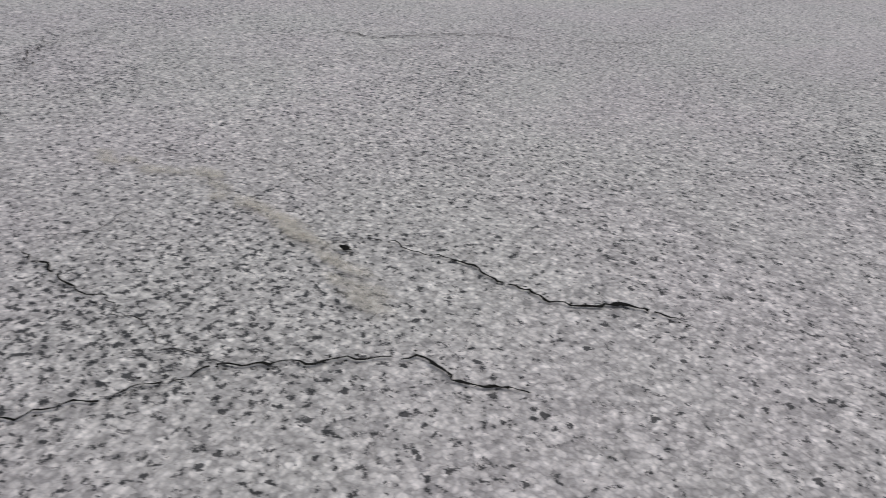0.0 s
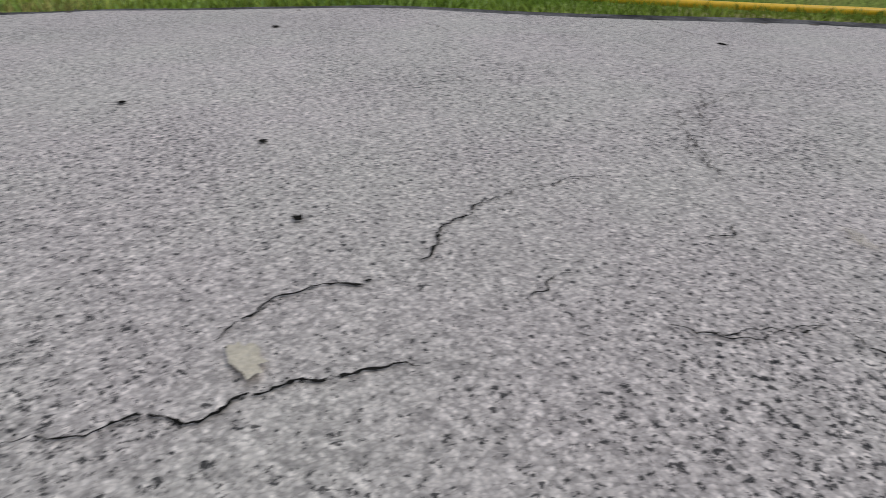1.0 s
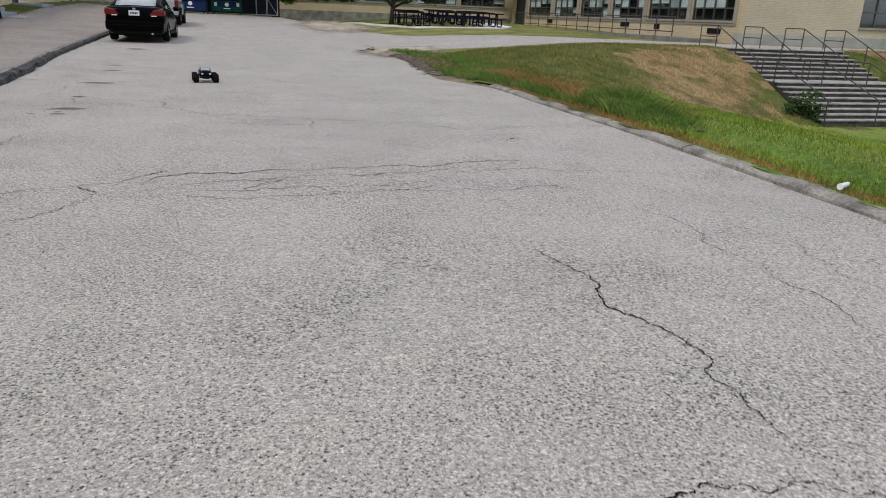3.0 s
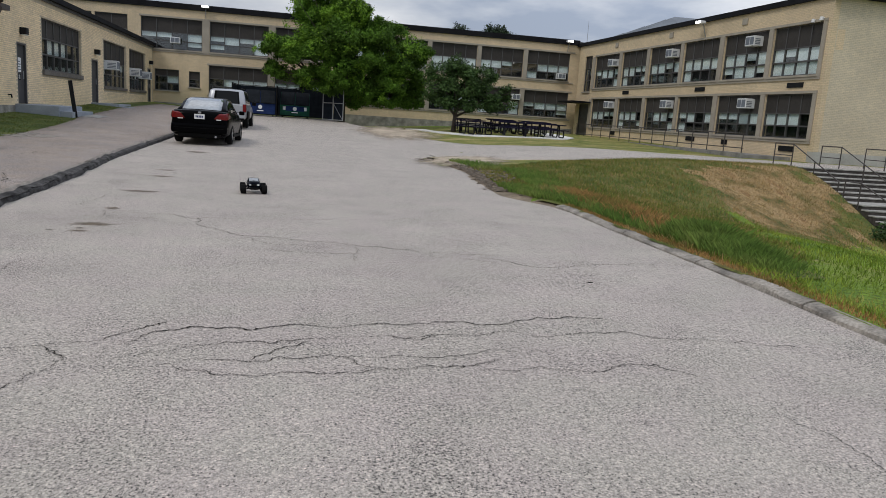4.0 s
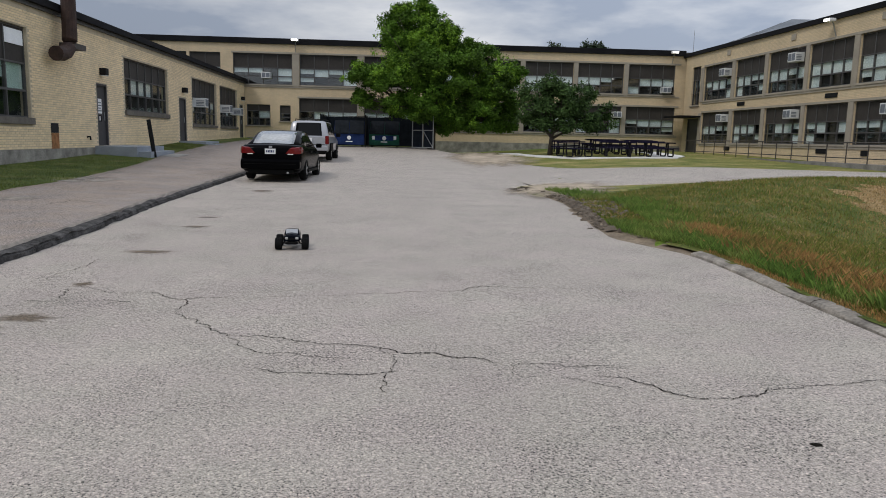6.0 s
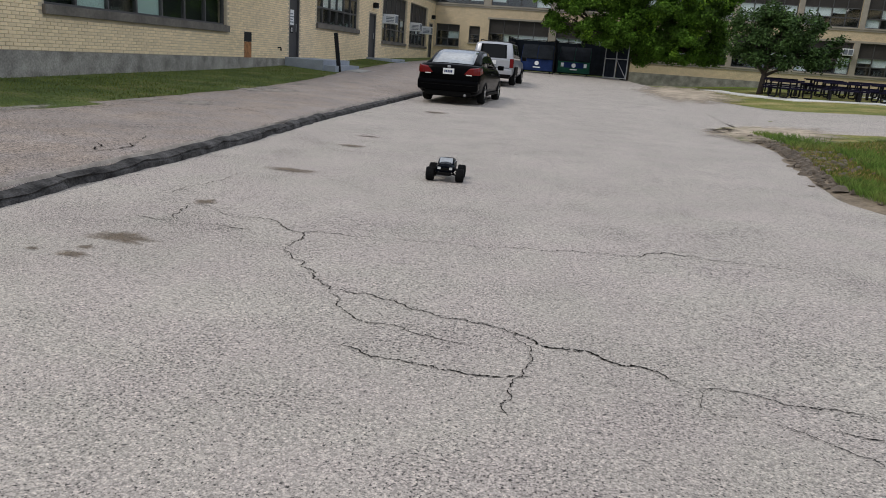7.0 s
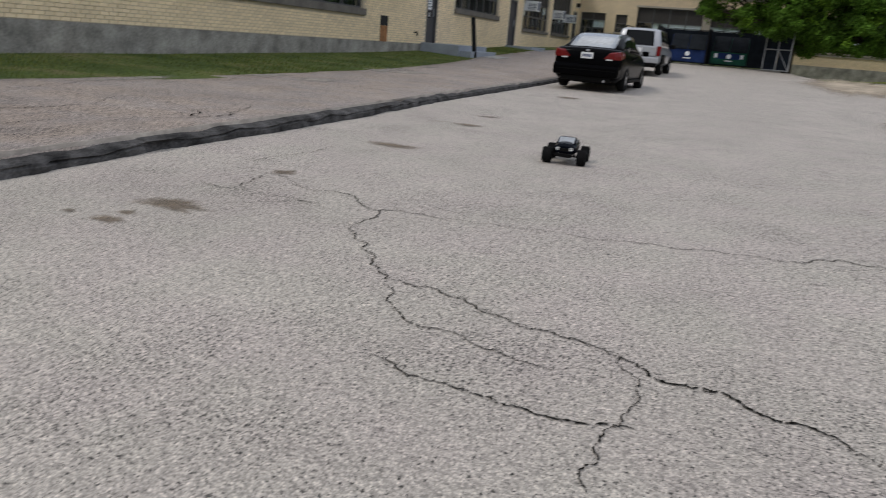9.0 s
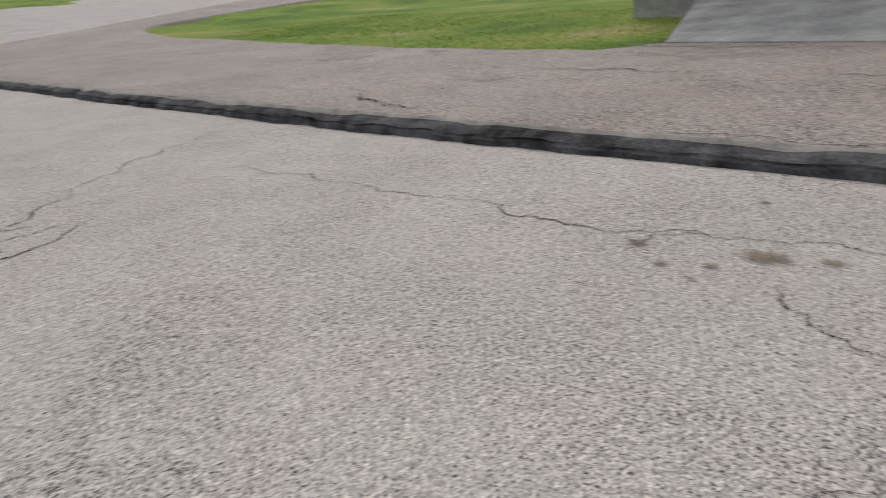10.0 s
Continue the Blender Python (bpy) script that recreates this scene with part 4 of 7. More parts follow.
part("wall", wall_with_holes(wing_m0, 0, U(64.5), 0.78, EAVE - 0.1, HOLES_W), M_MORTAR, wing, "buff brick wall")
part("plinth", one(wing_m0, -0.02, U(64.5), -0.03, 0.35, -0.4, 0.8), M_PLINTH, wing, "stained concrete plinth")
part("gable_wall", one(wing_m0, -0.02, 0.3, 0.3, 9.0, -0.3, EAVE - 0.1), M_BRICKFAR, wing)
bm = bmesh.new()
box(bm, -0.4, U(64.5), -0.24, 9.4, EAVE - 0.02, EAVE + 0.2, wing_m0)
part("roof", bm, M_EAVE, wing, "black roof edge")
part("soffit_board", one(wing_m0, -0.3, U(64.5), -0.1, 0.0, EAVE - 0.13, EAVE - 0.021), M_FRAME, wing)
part("back_wall", one(wing_m0, 0, U(64.5), 8.8, 9.0, 0, EAVE - 0.1), M_BRICKFAR, wing)
window(wing, wing_m0, U(6.0), U(13.5), 1.75, 4.42, 7, 0.40, (2, 2, 0, 2), (0, 2, 0), 0.2, seed=4)
window(wing, wing_m0, U(15.5), U(23.0), 1.75, 4.42, 7, 0.40, (2, 0, 2), (0, 2, 0), 0.2, seed=5)
window(wing, wing_m0, U(25.05), U(33.0), 1.75, 4.42, 7, 0.40, (2, 2, 2, 2, 0, 2, 2), (2, 2, 0, 2, 0, 0, 0), 0.2, top_light=6, seed=6)
window(wing, wing_m0, U(40.8), U(46.4), 2.28, 4.40, 6, 0.38, (0, 1, 1, 1, 0, 0), (0,), 0.2, seed=7)
window(wing, wing_m0, U(50.7), U(55.95), 1.9, 4.40, 5, 0.45, (1, 0, 0, 0), (0,), 0.14, seed=8)
window(wing, wing_m0, U(56.95), U(61.8), 1.9, 4.42, 5, 0.45, (0, 0, 1, 0), (0,), 0.14, seed=9)


def metal_door(parent, m, u0, u1, z0, z1, papers):
    d = part("door", one(m, u0 + 0.07, u1 - 0.07, 0.08, 0.13, z0, z1 - 0.07), M_DOOR, parent, "dark grey steel door")
    bm = bmesh.new()
    box(bm, u0, u0 + 0.07, 0.0, 0.2, z0, z1, m)
    box(bm, u1 - 0.07, u1, 0.0, 0.2, z0, z1, m)
    box(bm, u0 + 0.07, u1 - 0.07, 0.0, 0.2, z1 - 0.07, z1, m)
    part("frame", bm, M_DOOR, d)
    part("handle", tube(bmesh.new(), [m @ Vector((u1 - 0.2, 0.05, z0 + h)) for h in (0.95, 1.0, 1.2, 1.25)], 0.02, 6), M_STEEL, d)
    part("backing", one(m, u0, u1, 0.21, 0.25, z0, z1), M_UNLIT, d)
    if papers:
        part("notice", one(m, u0 + 0.22, u0 + 0.6, 0.072, 0.078, z0 + 1.2, z0 + 1.75), M_PAPER, d, "white paper notice")
        bm = bmesh.new()
        for k in range(4):
            box(bm, u0 + 0.26, u0 + 0.56 - 0.05 * (k % 2), 0.068, 0.0715, z0 + 1.28 + k * 0.1, z0 + 1.32 + k * 0.1, m)
        part("notice_text", bm, M_GREY, d)
        part("number_plate", one(m, u0 + 0.25, u0 + 0.55, 0.07, 0.078, z0 + 0.9, z0 + 1.14), M_BLACK, d)
        bm = bmesh.new()
        for k in range(2):
            box(bm, u0 + 0.33 + k * 0.08, u0 + 0.37 + k * 0.08, 0.066, 0.0695, z0 + 0.94, z0 + 1.1, m)
        part("number_bars", bm, M_PAPER, d)
    return d


metal_door(wing, wing_m0, U(37.95), U(38.92), 0.86, 3.16, True)
metal_door(wing, wing_m0, U(48.25), U(49.45), 1.0, 3.2, False)
metal_door(wing, wing_m0, U(62.7), U(63.7), 1.2, 3.5, False)


def wall_lamp(y, z):
    lamp = thing("wall_lamp", "dark box lamp mounted over a school door", "lamp", (WALL_X, y, z), group="door lamps")
    part("housing", box(bmesh.new(), 0.0, 0.26, -0.14, 0.14, -0.02, 0.24, bevel=0.03), M_BLACK, lamp)
    part("lens", box(bmesh.new(), 0.05, 0.24, -0.11, 0.11, -0.05, -0.018), M_CLEAR, lamp)


wall_lamp(38.4, 3.5)
wall_lamp(48.9, 3.5)
wall_lamp(63.3, 3.85)

# door steps
def step_slab(x0, x1, y0, y1, z0, z1):
    s = thing("door_step", "blue-grey concrete door landing with two steps", "steps", ((x0 + x1) / 2, (y0 + y1) / 2, z0), group="door landings")
    c = Vector(((x0 + x1) / 2, (y0 + y1) / 2, z0))
    part("landing", box(bmesh.new(), x0 - c.x, x1 - c.x, y0 - c.y, y1 - c.y, -0.3, z1 - z0, bevel=0.015), M_CONCBLUE, s)
    part("tread", box(bmesh.new(), x1 - c.x, x1 - c.x + 0.45, y0 - c.y + 0.1, y1 - c.y - 0.1, -0.3, (z1 - z0) * 0.5, bevel=0.012), M_CONCBLUE, s)


step_slab(WALL_X + 0.03, WALL_X + 1.55, 37.5, 40.6, 0.5, 0.86)
step_slab(WALL_X + 0.03, WALL_X + 1.4, 47.9, 50.6, 0.75, 1.0)

# back building, two storeys
YB, XR = 64.5, 24.0
main = thing("school_building", "two-storey buff brick school block with bands of dark windows", "building", (5, YB, 0.8))
back_o = Matrix.Translation((-5, -YB, -0.8)) @ frame_of((0, YB, 0), (1, 0))
uppers = [(-21.5, -17.4), (-17.0, -12.9), (-12.7, -10.5), (-9.6, -5.35), (-4.82, -0.6), (-0.1, 3.6), (4.05, 7.6), (7.95, 11.5), (11.85, 15.5), (15.85, 19.35), (19.71, 23.3)]
lowers = [(-4.87, -0.6), (-0.1, 3.6), (4.05, 7.6), (7.95, 11.5), (11.85, 15.5), (15.85, 19.3), (19.66, 23.45)]
holes = [(a, b, 5.08, 7.28) for a, b in uppers] + [(a, b, 2.1, 4.15) for a, b in lowers] + [(-8.68, -6.97, 2.11, 3.63), (-6.28, -5.49, 2.44, 3.6)]
part("wall", wall_with_holes(back_o, -24, XR + 0.3, 0, 8.1, holes), M_BRICKFAR, main, "buff brick wall")
part("roof_edge", one(back_o, -24.3, XR + 0.0, -0.12, 0.5, 7.96, 8.36), M_EAVE, main, "black roof edge")
part("roof", one(back_o, -24, XR + 12, 0.5, 12, 8.2, 8.32), M_ROOFTAR, main)
part("plinth", one(back_o, -8.7, XR - 0.02, -0.04, 0.3, -0.2, 1.25), M_PLINTH, main)
SHADES = [(1, 1, 1, 1), (1, 1, 1, 0), (0, 1, 1, 1), (1, 1, 0, 1)]
LOWS = [(0, 0, 0, 0), (1, 0, 0, 1), (0, 0, 0, 1), (1, 0, 0, 0)]
for i, (a, b) in enumerate(uppers):
    window(main, back_o, a, b, 5.08, 7.28, 2 if b - a < 3 else 4, 0.46, SHADES[i % 4], LOWS[(i * 3 + 1) % 4], 0.1, seed=20 + i)
for i, (a, b) in enumerate(lowers):
    window(main, back_o, a, b, 2.1, 4.15, 4, 0.46, SHADES[(i + 2) % 4], LOWS[i % 4], 0.1, seed=40 + i)
window(main, back_o, -8.68, -6.97, 2.11, 3.63, 2, 0.3, (0, 1), (0,), 0.08, seed=60)
window(main, back_o, -6.28, -5.49, 2.44, 3.6, 1, 0.5, (0,), (0,), 0.08, seed=61)
for z0, z1 in ((7.28, 7.4), (4.15, 4.27), (4.86, 4.98), (1.88, 2.0)):
    first = -9.7 if z0 > 4.5 else -4.97
    part("stone_band", one(back_o, first, XR - 0.3, -0.05, 0.05, z0, z1), M_STONE, main)
for a, b in zip(uppers[3:], uppers[4:]):
    part("pier", one(back_o, a[1] + 0.01, b[0] - 0.01, -0.055, 0.05, 5.0, 7.27), M_STONE, main)
for a, b in zip(lowers, lowers[1:]):
    part("pier", one(back_o, a[1] + 0.01, b[0] - 0.01, -0.055, 0.05, 2.02, 4.14), M_STONE, main)

# right block: its long face looks west, its end looks south
right_o = Matrix.Translation((-5, -YB, -0.8)) @ frame_of((XR, YB, 0), (0.0324, -1))
V = lambda y: (YB - y) * 0.9424
bays = [(YB - a / 0.9424, YB - b / 0.9424) for a, b in ((3.45, 7.5), (7.95, 11.5), (11.9, 15.65), (16.0, 19.65), (20.08, 23.8), (24.15, 27.5))]
holes = [(V(a), V(b), 4.5, 6.85) for a, b in bays] + [(V(a), V(b), 1.55, 3.65) for a, b in bays] + [(V(62.95), V(61.5), 4.25, 7.0), (V(63.3), V(61.4), 0.75, 3.3)]
part("wall", wall_with_holes(right_o, 0.3, 28.0, 0, 7.85, holes), M_BRICKFAR, main, "buff brick wall")
part("roof_edge", one(right_o, -0.4, 28.4, -0.14, 0.5, 7.84, 8.1), M_EAVE, main, "black roof edge")
part("roof", one(right_o, 0, 28.0, 0.5, 22, 7.9, 8.05), M_ROOFTAR, main)
part("plinth", one(right_o, 0.3, 28.0, -0.04, 0.3, -0.3, 0.45), M_PLINTH, main)
for i, (a, b) in enumerate(bays):
    window(main, right_o, V(a), V(b), 4.5, 6.85, 4, 0.44, (1, 1, 1, 1), LOWS[(i * 3 + 2) % 4] if i < 4 else (1, 1, 1, 1), 0.1, seed=70 + i)
    window(main, right_o, V(a), V(b), 1.55, 3.65, 4, 0.44, SHADES[i % 4], LOWS[i % 4] if i < 4 else (0, 0, 0, 0), 0.1, seed=80 + i)
window(main, right_o, V(62.95), V(61.5), 4.25, 7.0, 2, 0.35, (0,), (0,), 0.1, seed=95)
d = metal_door(main, right_o, V(63.3), V(61.4), 0.75, 3.3, False)
part("door_canopy", one(right_o, V(64.0), V(60.9), -1.6, 0.0, 3.34, 3.46), M_EAVE, main, "thin dark canopy")
for z0, z1 in ((6.85, 6.97), (3.65, 3.77), (4.28, 4.4), (1.33, 1.45)):
    part("stone_band", one(right_o, V(60.9), 27.75, -0.05, 0.05, z0, z1), M_STONE, main)
for a, b in zip(bays, bays[1:]):
    for z0, z1 in ((4.41, 6.84), (1.46, 3.64)):
        part("pier", one(right_o, V(a[1]) + 0.01, V(b[0]) - 0.01, -0.055, 0.05, z0, z1), M_STONE, main)
for z0, z1 in ((4.41, 6.84), (1.46, 3.64)):
    part("pier", one(right_o, 3.0, 3.44, -0.055, 0.05, z0, z1), M_STONE, main)
    part("pier", one(right_o, 27.51, 27.75, -0.055, 0.05, z0, z1), M_STONE, main)
for y, z, w in ((36.7, 4.05, 1.1), (45.2, 4.05, 1.0), (55.0, 4.05, 0.9)):
    part("wall_vent", one(right_o, V(y) - w / 2, V(y) + w / 2, -0.04, 0.02, z - 0.12, z + 0.12), M_BLACK, main, "dark louvred vent")
for y, z, w in ((36.7, 1.05, 1.0), (42.0, 1.15, 0.5), (45.6, 1.2, 0.9), (56.5, 1.2, 0.7)):
    part("wall_vent", one(right_o, V(y) - w / 2, V(y) + w / 2, -0.05, 0.02, z - 0.13, z + 0.13), M_BLACK, main, "dark louvred vent")
for y in (41.5, 49.3, 57.2):
    part("wall_hatch", one(right_o, V(y) - 0.22, V(y) + 0.22, -0.05, 0.02, 7.3, 7.62), M_STONE, main)
end_o = Matrix.Translation((-5, -YB, -0.8)) @ frame_of((24.907, 36.515, 0), (1, 0.0324))
endholes = [(7.3, 9.4, 1.5, 3.6), (7.3, 9.4, 4.5, 6.8), (12.7, 14.8, 4.5, 6.8)]
part("end_wall", wall_with_holes(end_o, 0.302, 16.9, 0, 7.85, endholes), M_BRICKEND, main, "pale buff brick end wall")
part("end_plinth", one(end_o, -0.04, 16.92, -0.05, 0.3, -0.3, 1.0), M_CONC, main)
part("roof_edge", one(end_o, -0.14, 17.3, -0.4, 0.36, 7.84, 8.1), M_EAVE, main)
part("side_wall", one(end_o, 16.6, 16.9, 0.3, 40, 0, 7.85), M_BRICKEND, main)
for i, h in enumerate(endholes):
    window(main, end_o, *h, 2, 0.3, (0, 0), (0, 0), 0.1, seed=100 + i)

back_w, right_w, wing_w = frame_of((0, YB, 0), (1, 0)), frame_of((XR, YB, 0), (0.0324, -1)), wing_m
for u, z in ((-7.2, 5.5), (22.6, 5.2), (14.9, 5.15), (18.9, 3.3)):
    air_conditioner(back_w, u, z)
for y, z in ((57.3, 5.95), (48.7, 6.05), (40.3, 6.1), (57.3, 2.95), (48.7, 2.95), (40.3, 2.95)):
    air_conditioner(right_w, V(y), z, 0.75, 0.5)
air_conditioner(wing_w, U(27.95), 3.25, 0.85, 0.52, 0.55)
for y, z in ((51.6, 2.85), (57.6, 2.75), (60.9, 2.7)):
    air_conditioner(wing_w, U(y), z, 0.7, 0.5, 0.6)
flood_lamp(back_w, -5.1, 8.15)
flood_lamp(back_w, 23.0, 8.1)
flood_lamp(right_w, V(45.3), 7.7)
for u, z in ((V(35.9), 6.95), (V(35.35), 7.0)):
    cam_box = thing("security_camera", "small white security camera at the corner of the block", "camera", group="security cameras")
    cam_box.matrix_basis = right_w @ pose(u, 0, z)
    part("bracket", tube(bmesh.new(), [(0, 0.02, 0), (0, -0.16, -0.02)], 0.03, 6), M_WHITE, cam_box)
    part("dome", tube(bmesh.new(), [(0, -0.16, -0.12), (0, -0.16, 0.03)], 0.09, 10, 0.07), M_WHITE, cam_box)
part("repaired_brick", one(end_o, 0.35, 0.75, -0.006, 0.05, 5.6, 6.5), M_BRICKFAR, main, "paler repaired brick")


# ---- stairs down the bank ----
SX0, SX1, STOP = 20.0, 25.6, 31.0
stairs = thing("stairs", "wide concrete steps with dark risers down the grass bank", "stairs", (SX0, STOP, 0.5), kind="structure")
RISE, TREAD = 0.145, 0.33
zs, ys = 0.0, 0.0
for k in range(15):
    depth = TREAD if k != 7 else 1.15
    # riser block in dark brown, tread and nosing slab in pale grey
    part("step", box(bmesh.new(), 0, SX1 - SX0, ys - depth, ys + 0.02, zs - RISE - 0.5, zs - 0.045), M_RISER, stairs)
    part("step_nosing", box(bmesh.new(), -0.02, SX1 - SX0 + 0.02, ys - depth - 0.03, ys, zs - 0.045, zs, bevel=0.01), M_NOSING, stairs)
    zs, ys = zs - RISE, ys - depth


def handrail(points, legs, label, group, r=0.021, mid=True):
    rail = thing("handrail", label, "railing", points[0], group=group)
    o = Vector(points[0])
    part("top_bar", tube(bmesh.new(), [Vector(p) - o for p in points], r, 8), M_RAIL, rail)
    for p, h in legs:
        part("post", tube(bmesh.new(), [Vector(p) - o, Vector(p) - o - Vector((0, 0, h))], r, 8), M_RAIL, rail)
    if mid:
        part("mid_bar", tube(bmesh.new(), [Vector(p) - o - Vector((0, 0, 0.42)) for p in points[:2]], r * 0.8, 8), M_RAIL, rail)


for x in (SX0 - 0.3, SX0 + 1.75, SX0 + 3.75, SX1 + 0.2):
    zt = 0.5 + 0.8
    handrail([(x, STOP + 1.0, zt), (x, STOP - 0.05, zt), (x, STOP - 2.6, zt - 1.15)], [((x, STOP + 1.0, zt), 0.8), ((x, STOP - 0.05, zt), 0.8), ((x, STOP - 1.3, zt - 0.58), 0.85), ((x, STOP - 2.6, zt - 1.15), 0.85)], "weathered steel handrail beside the upper steps", "stair handrails")
    y2, z2 = STOP - 2.9, 0.5 - 1.1 + 0.8
    handrail([(x, y2, z2), (x, y2 - 0.7, z2), (x, y2 - 3.4, z2 - 1.1)], [((x, y2, z2), 0.8), ((x, y2 - 0.7, z2), 0.85), ((x, y2 - 3.3, z2 - 1.05), 0.9)], "weathered steel handrail beside the lower steps", "stair handrails")

# ramp with its railing along the right block
ramp_wall = thing("ramp_wall", "low stained concrete ramp wall along the school block", "wall", (22.0, 47, 0.6), kind="structure")
part("ramp_side", box(bmesh.new(), -0.12, 0.12, -9.5, 11.5, -0.9, 0.12), M_STEP, ramp_wall)
part("ramp_top", box(bmesh.new(), 0.125, 2.7, -9.3, 11.3, -0.5, 0.06), M_STEP, ramp_wall)
rail = thing("ramp_railing", "thin weathered steel railing on the ramp wall", "railing", (22.0, 47, 0.9))
part("top_bar", tube(bmesh.new(), [(0, -9.5, 0.72), (0, 11.5, 0.78)], 0.03, 6), M_RAIL, rail)
part("low_bar", tube(bmesh.new(), [(0, -9.5, 0.05), (0, 11.5, 0.08)], 0.025, 6), M_RAIL, rail)
for k in range(15):
    part("post", tube(bmesh.new(), [(0, -9.4 + 1.48 * k, -0.2), (0, -9.4 + 1.48 * k, 0.75)], 0.025, 6), M_RAIL, rail)


# ---- vehicles ----
def wheel(parent, x, y, r, w, rim_mat, side):
    """A road wheel: tyre, rim, spokes."""
    bm = bmesh.new()
    prof = [(-w / 2, r * 0.64), (-w / 2, r * 0.9), (-w * 0.36, r), (w * 0.36, r), (w / 2, r * 0.9), (w / 2, r * 0.64)]
    n = 28
    loft(bm, [[(px, pr * math.cos(2 * math.pi * k / n), pr * math.sin(2 * math.pi * k / n)) for px, pr in prof] for k in range(n)] + [[(px, pr, 0) for px, pr in prof]], close=False)
    t = part("wheel", bm, M_TYRE, parent, "black rubber tyre", at=pose(x, y, r), soft=True)
    bm = bmesh.new()
    tube(bm, [(side * w * 0.1, 0, 0), (side * w * 0.36, 0, 0)], r * 0.64, 24)
    for k in range(5):
        a = 2 * math.pi * k / 5
        box(bm, side * w * 0.34, side * w * 0.46, -r * 0.07, r * 0.07, r * 0.08, r * 0.62, Matrix.Rotation(a, 4, "X"))
    part("rim", bm, rim_mat, t)


def body_ring(y, hw, z0, zs, zt, inset, n=6):
    """One cross-section of a car body: floor z0, widest at zs, top zt."""
    half = [(0.0, z0), (hw * 0.86, z0), (hw * 0.97, z0 + (zs - z0) * 0.25), (hw, zs), (hw - inset * 0.35, zs + (zt - zs) * 0.6), (hw - inset, zt - 0.012), (hw * 0.55, zt + 0.012), (0.0, zt + 0.02)]
    return [(x, y, z) for x, z in half] + [(-x, y, z) for x, z in reversed(half[1:-1])]


def sheet(points):
    """A thin curved pane from rows of points."""
    bm = bmesh.new()
    loft(bm, points, close=False)
    return bm


def cabin(car, stations, foot, paint, glass, rear_glass, rear, sides, front):
    """A car's upper body: painted shell with panes a few millimetres proud of it."""
    rings = []
    for y, hw, zb, zt in stations:
        h = [(foot, zb), (0.5 * (foot + hw) + 0.012, (zb + zt) / 2), (hw, zt - 0.035), (hw * 0.82, zt), (0.0, zt + 0.012)]
        rings.append([(x, y, z) for x, z in h] + [(-x, y, z) for x, z in reversed(h[:-1])])
    part("cabin_shell", loft(bmesh.new(), rings), paint, car, soft=True)
    ys = [q[0] for q in stations]

    def read(y):
        return [float(np.interp(y, ys, [q[i] for q in stations])) for i in (1, 2, 3)]

    for name, (ya, yb), mat in (("rear_window", rear, rear_glass), ("windscreen", front, glass)):
        rows = []
        for k in range(9):
            y = ya + (yb - ya) * k / 8
            hw, zb, zt = read(y)
            w = min(hw * 0.86, 0.52 + 0.5 * abs(y - yb)) if name == "rear_window" else hw * 0.84
            rows.append([(w * q / 4, y - 0.006 * (1 if name == "rear_window" else -1), zt + 0.014 - 0.012 * (q / 4) ** 2) for q in range(-4, 5)])
        part(name, sheet(rows), mat, car, soft=True)
    for s in (-1, 1):
        for ya, yb in sides:
            rows = []
            for k in range(7):
                y = ya + (yb - ya) * k / 6
                hw, zb, zt = read(y)
                a, m, t = (foot, zb), (0.5 * (foot + hw) + 0.012, (zb + zt) / 2), (hw, zt - 0.035)
                row = []
                for q in (0.1, 0.4, 0.7, 0.96):
                    u, p0, p1 = (q * 2, a, m) if q < 0.5 else (q * 2 - 1, m, t)
                    row.append((s * (p0[0] + (p1[0] - p0[0]) * u + 0.007), y, p0[1] + (p1[1] - p0[1]) * u))
                rows.append(row)
            part("side_window", sheet(rows), glass, car, soft=True)


def corner_lamp(s, rings):
    """A lamp wrapped round the corner: rings of (y, x inner, x outer, z low, z high)."""
    bm = bmesh.new()
    loft(bm, [[(s * a, y, z0 + 0.01), (s * b, y, z0), (s * b, y, (z0 + z1) / 2), (s * (b - 0.03), y, z1), (s * (a + 0.4 * (b - a)), y, z1 - 0.01)] for y, a, b, z0, z1 in rings])
    bmesh.ops.holes_fill(bm, edges=bm.edges[:])
    return bm


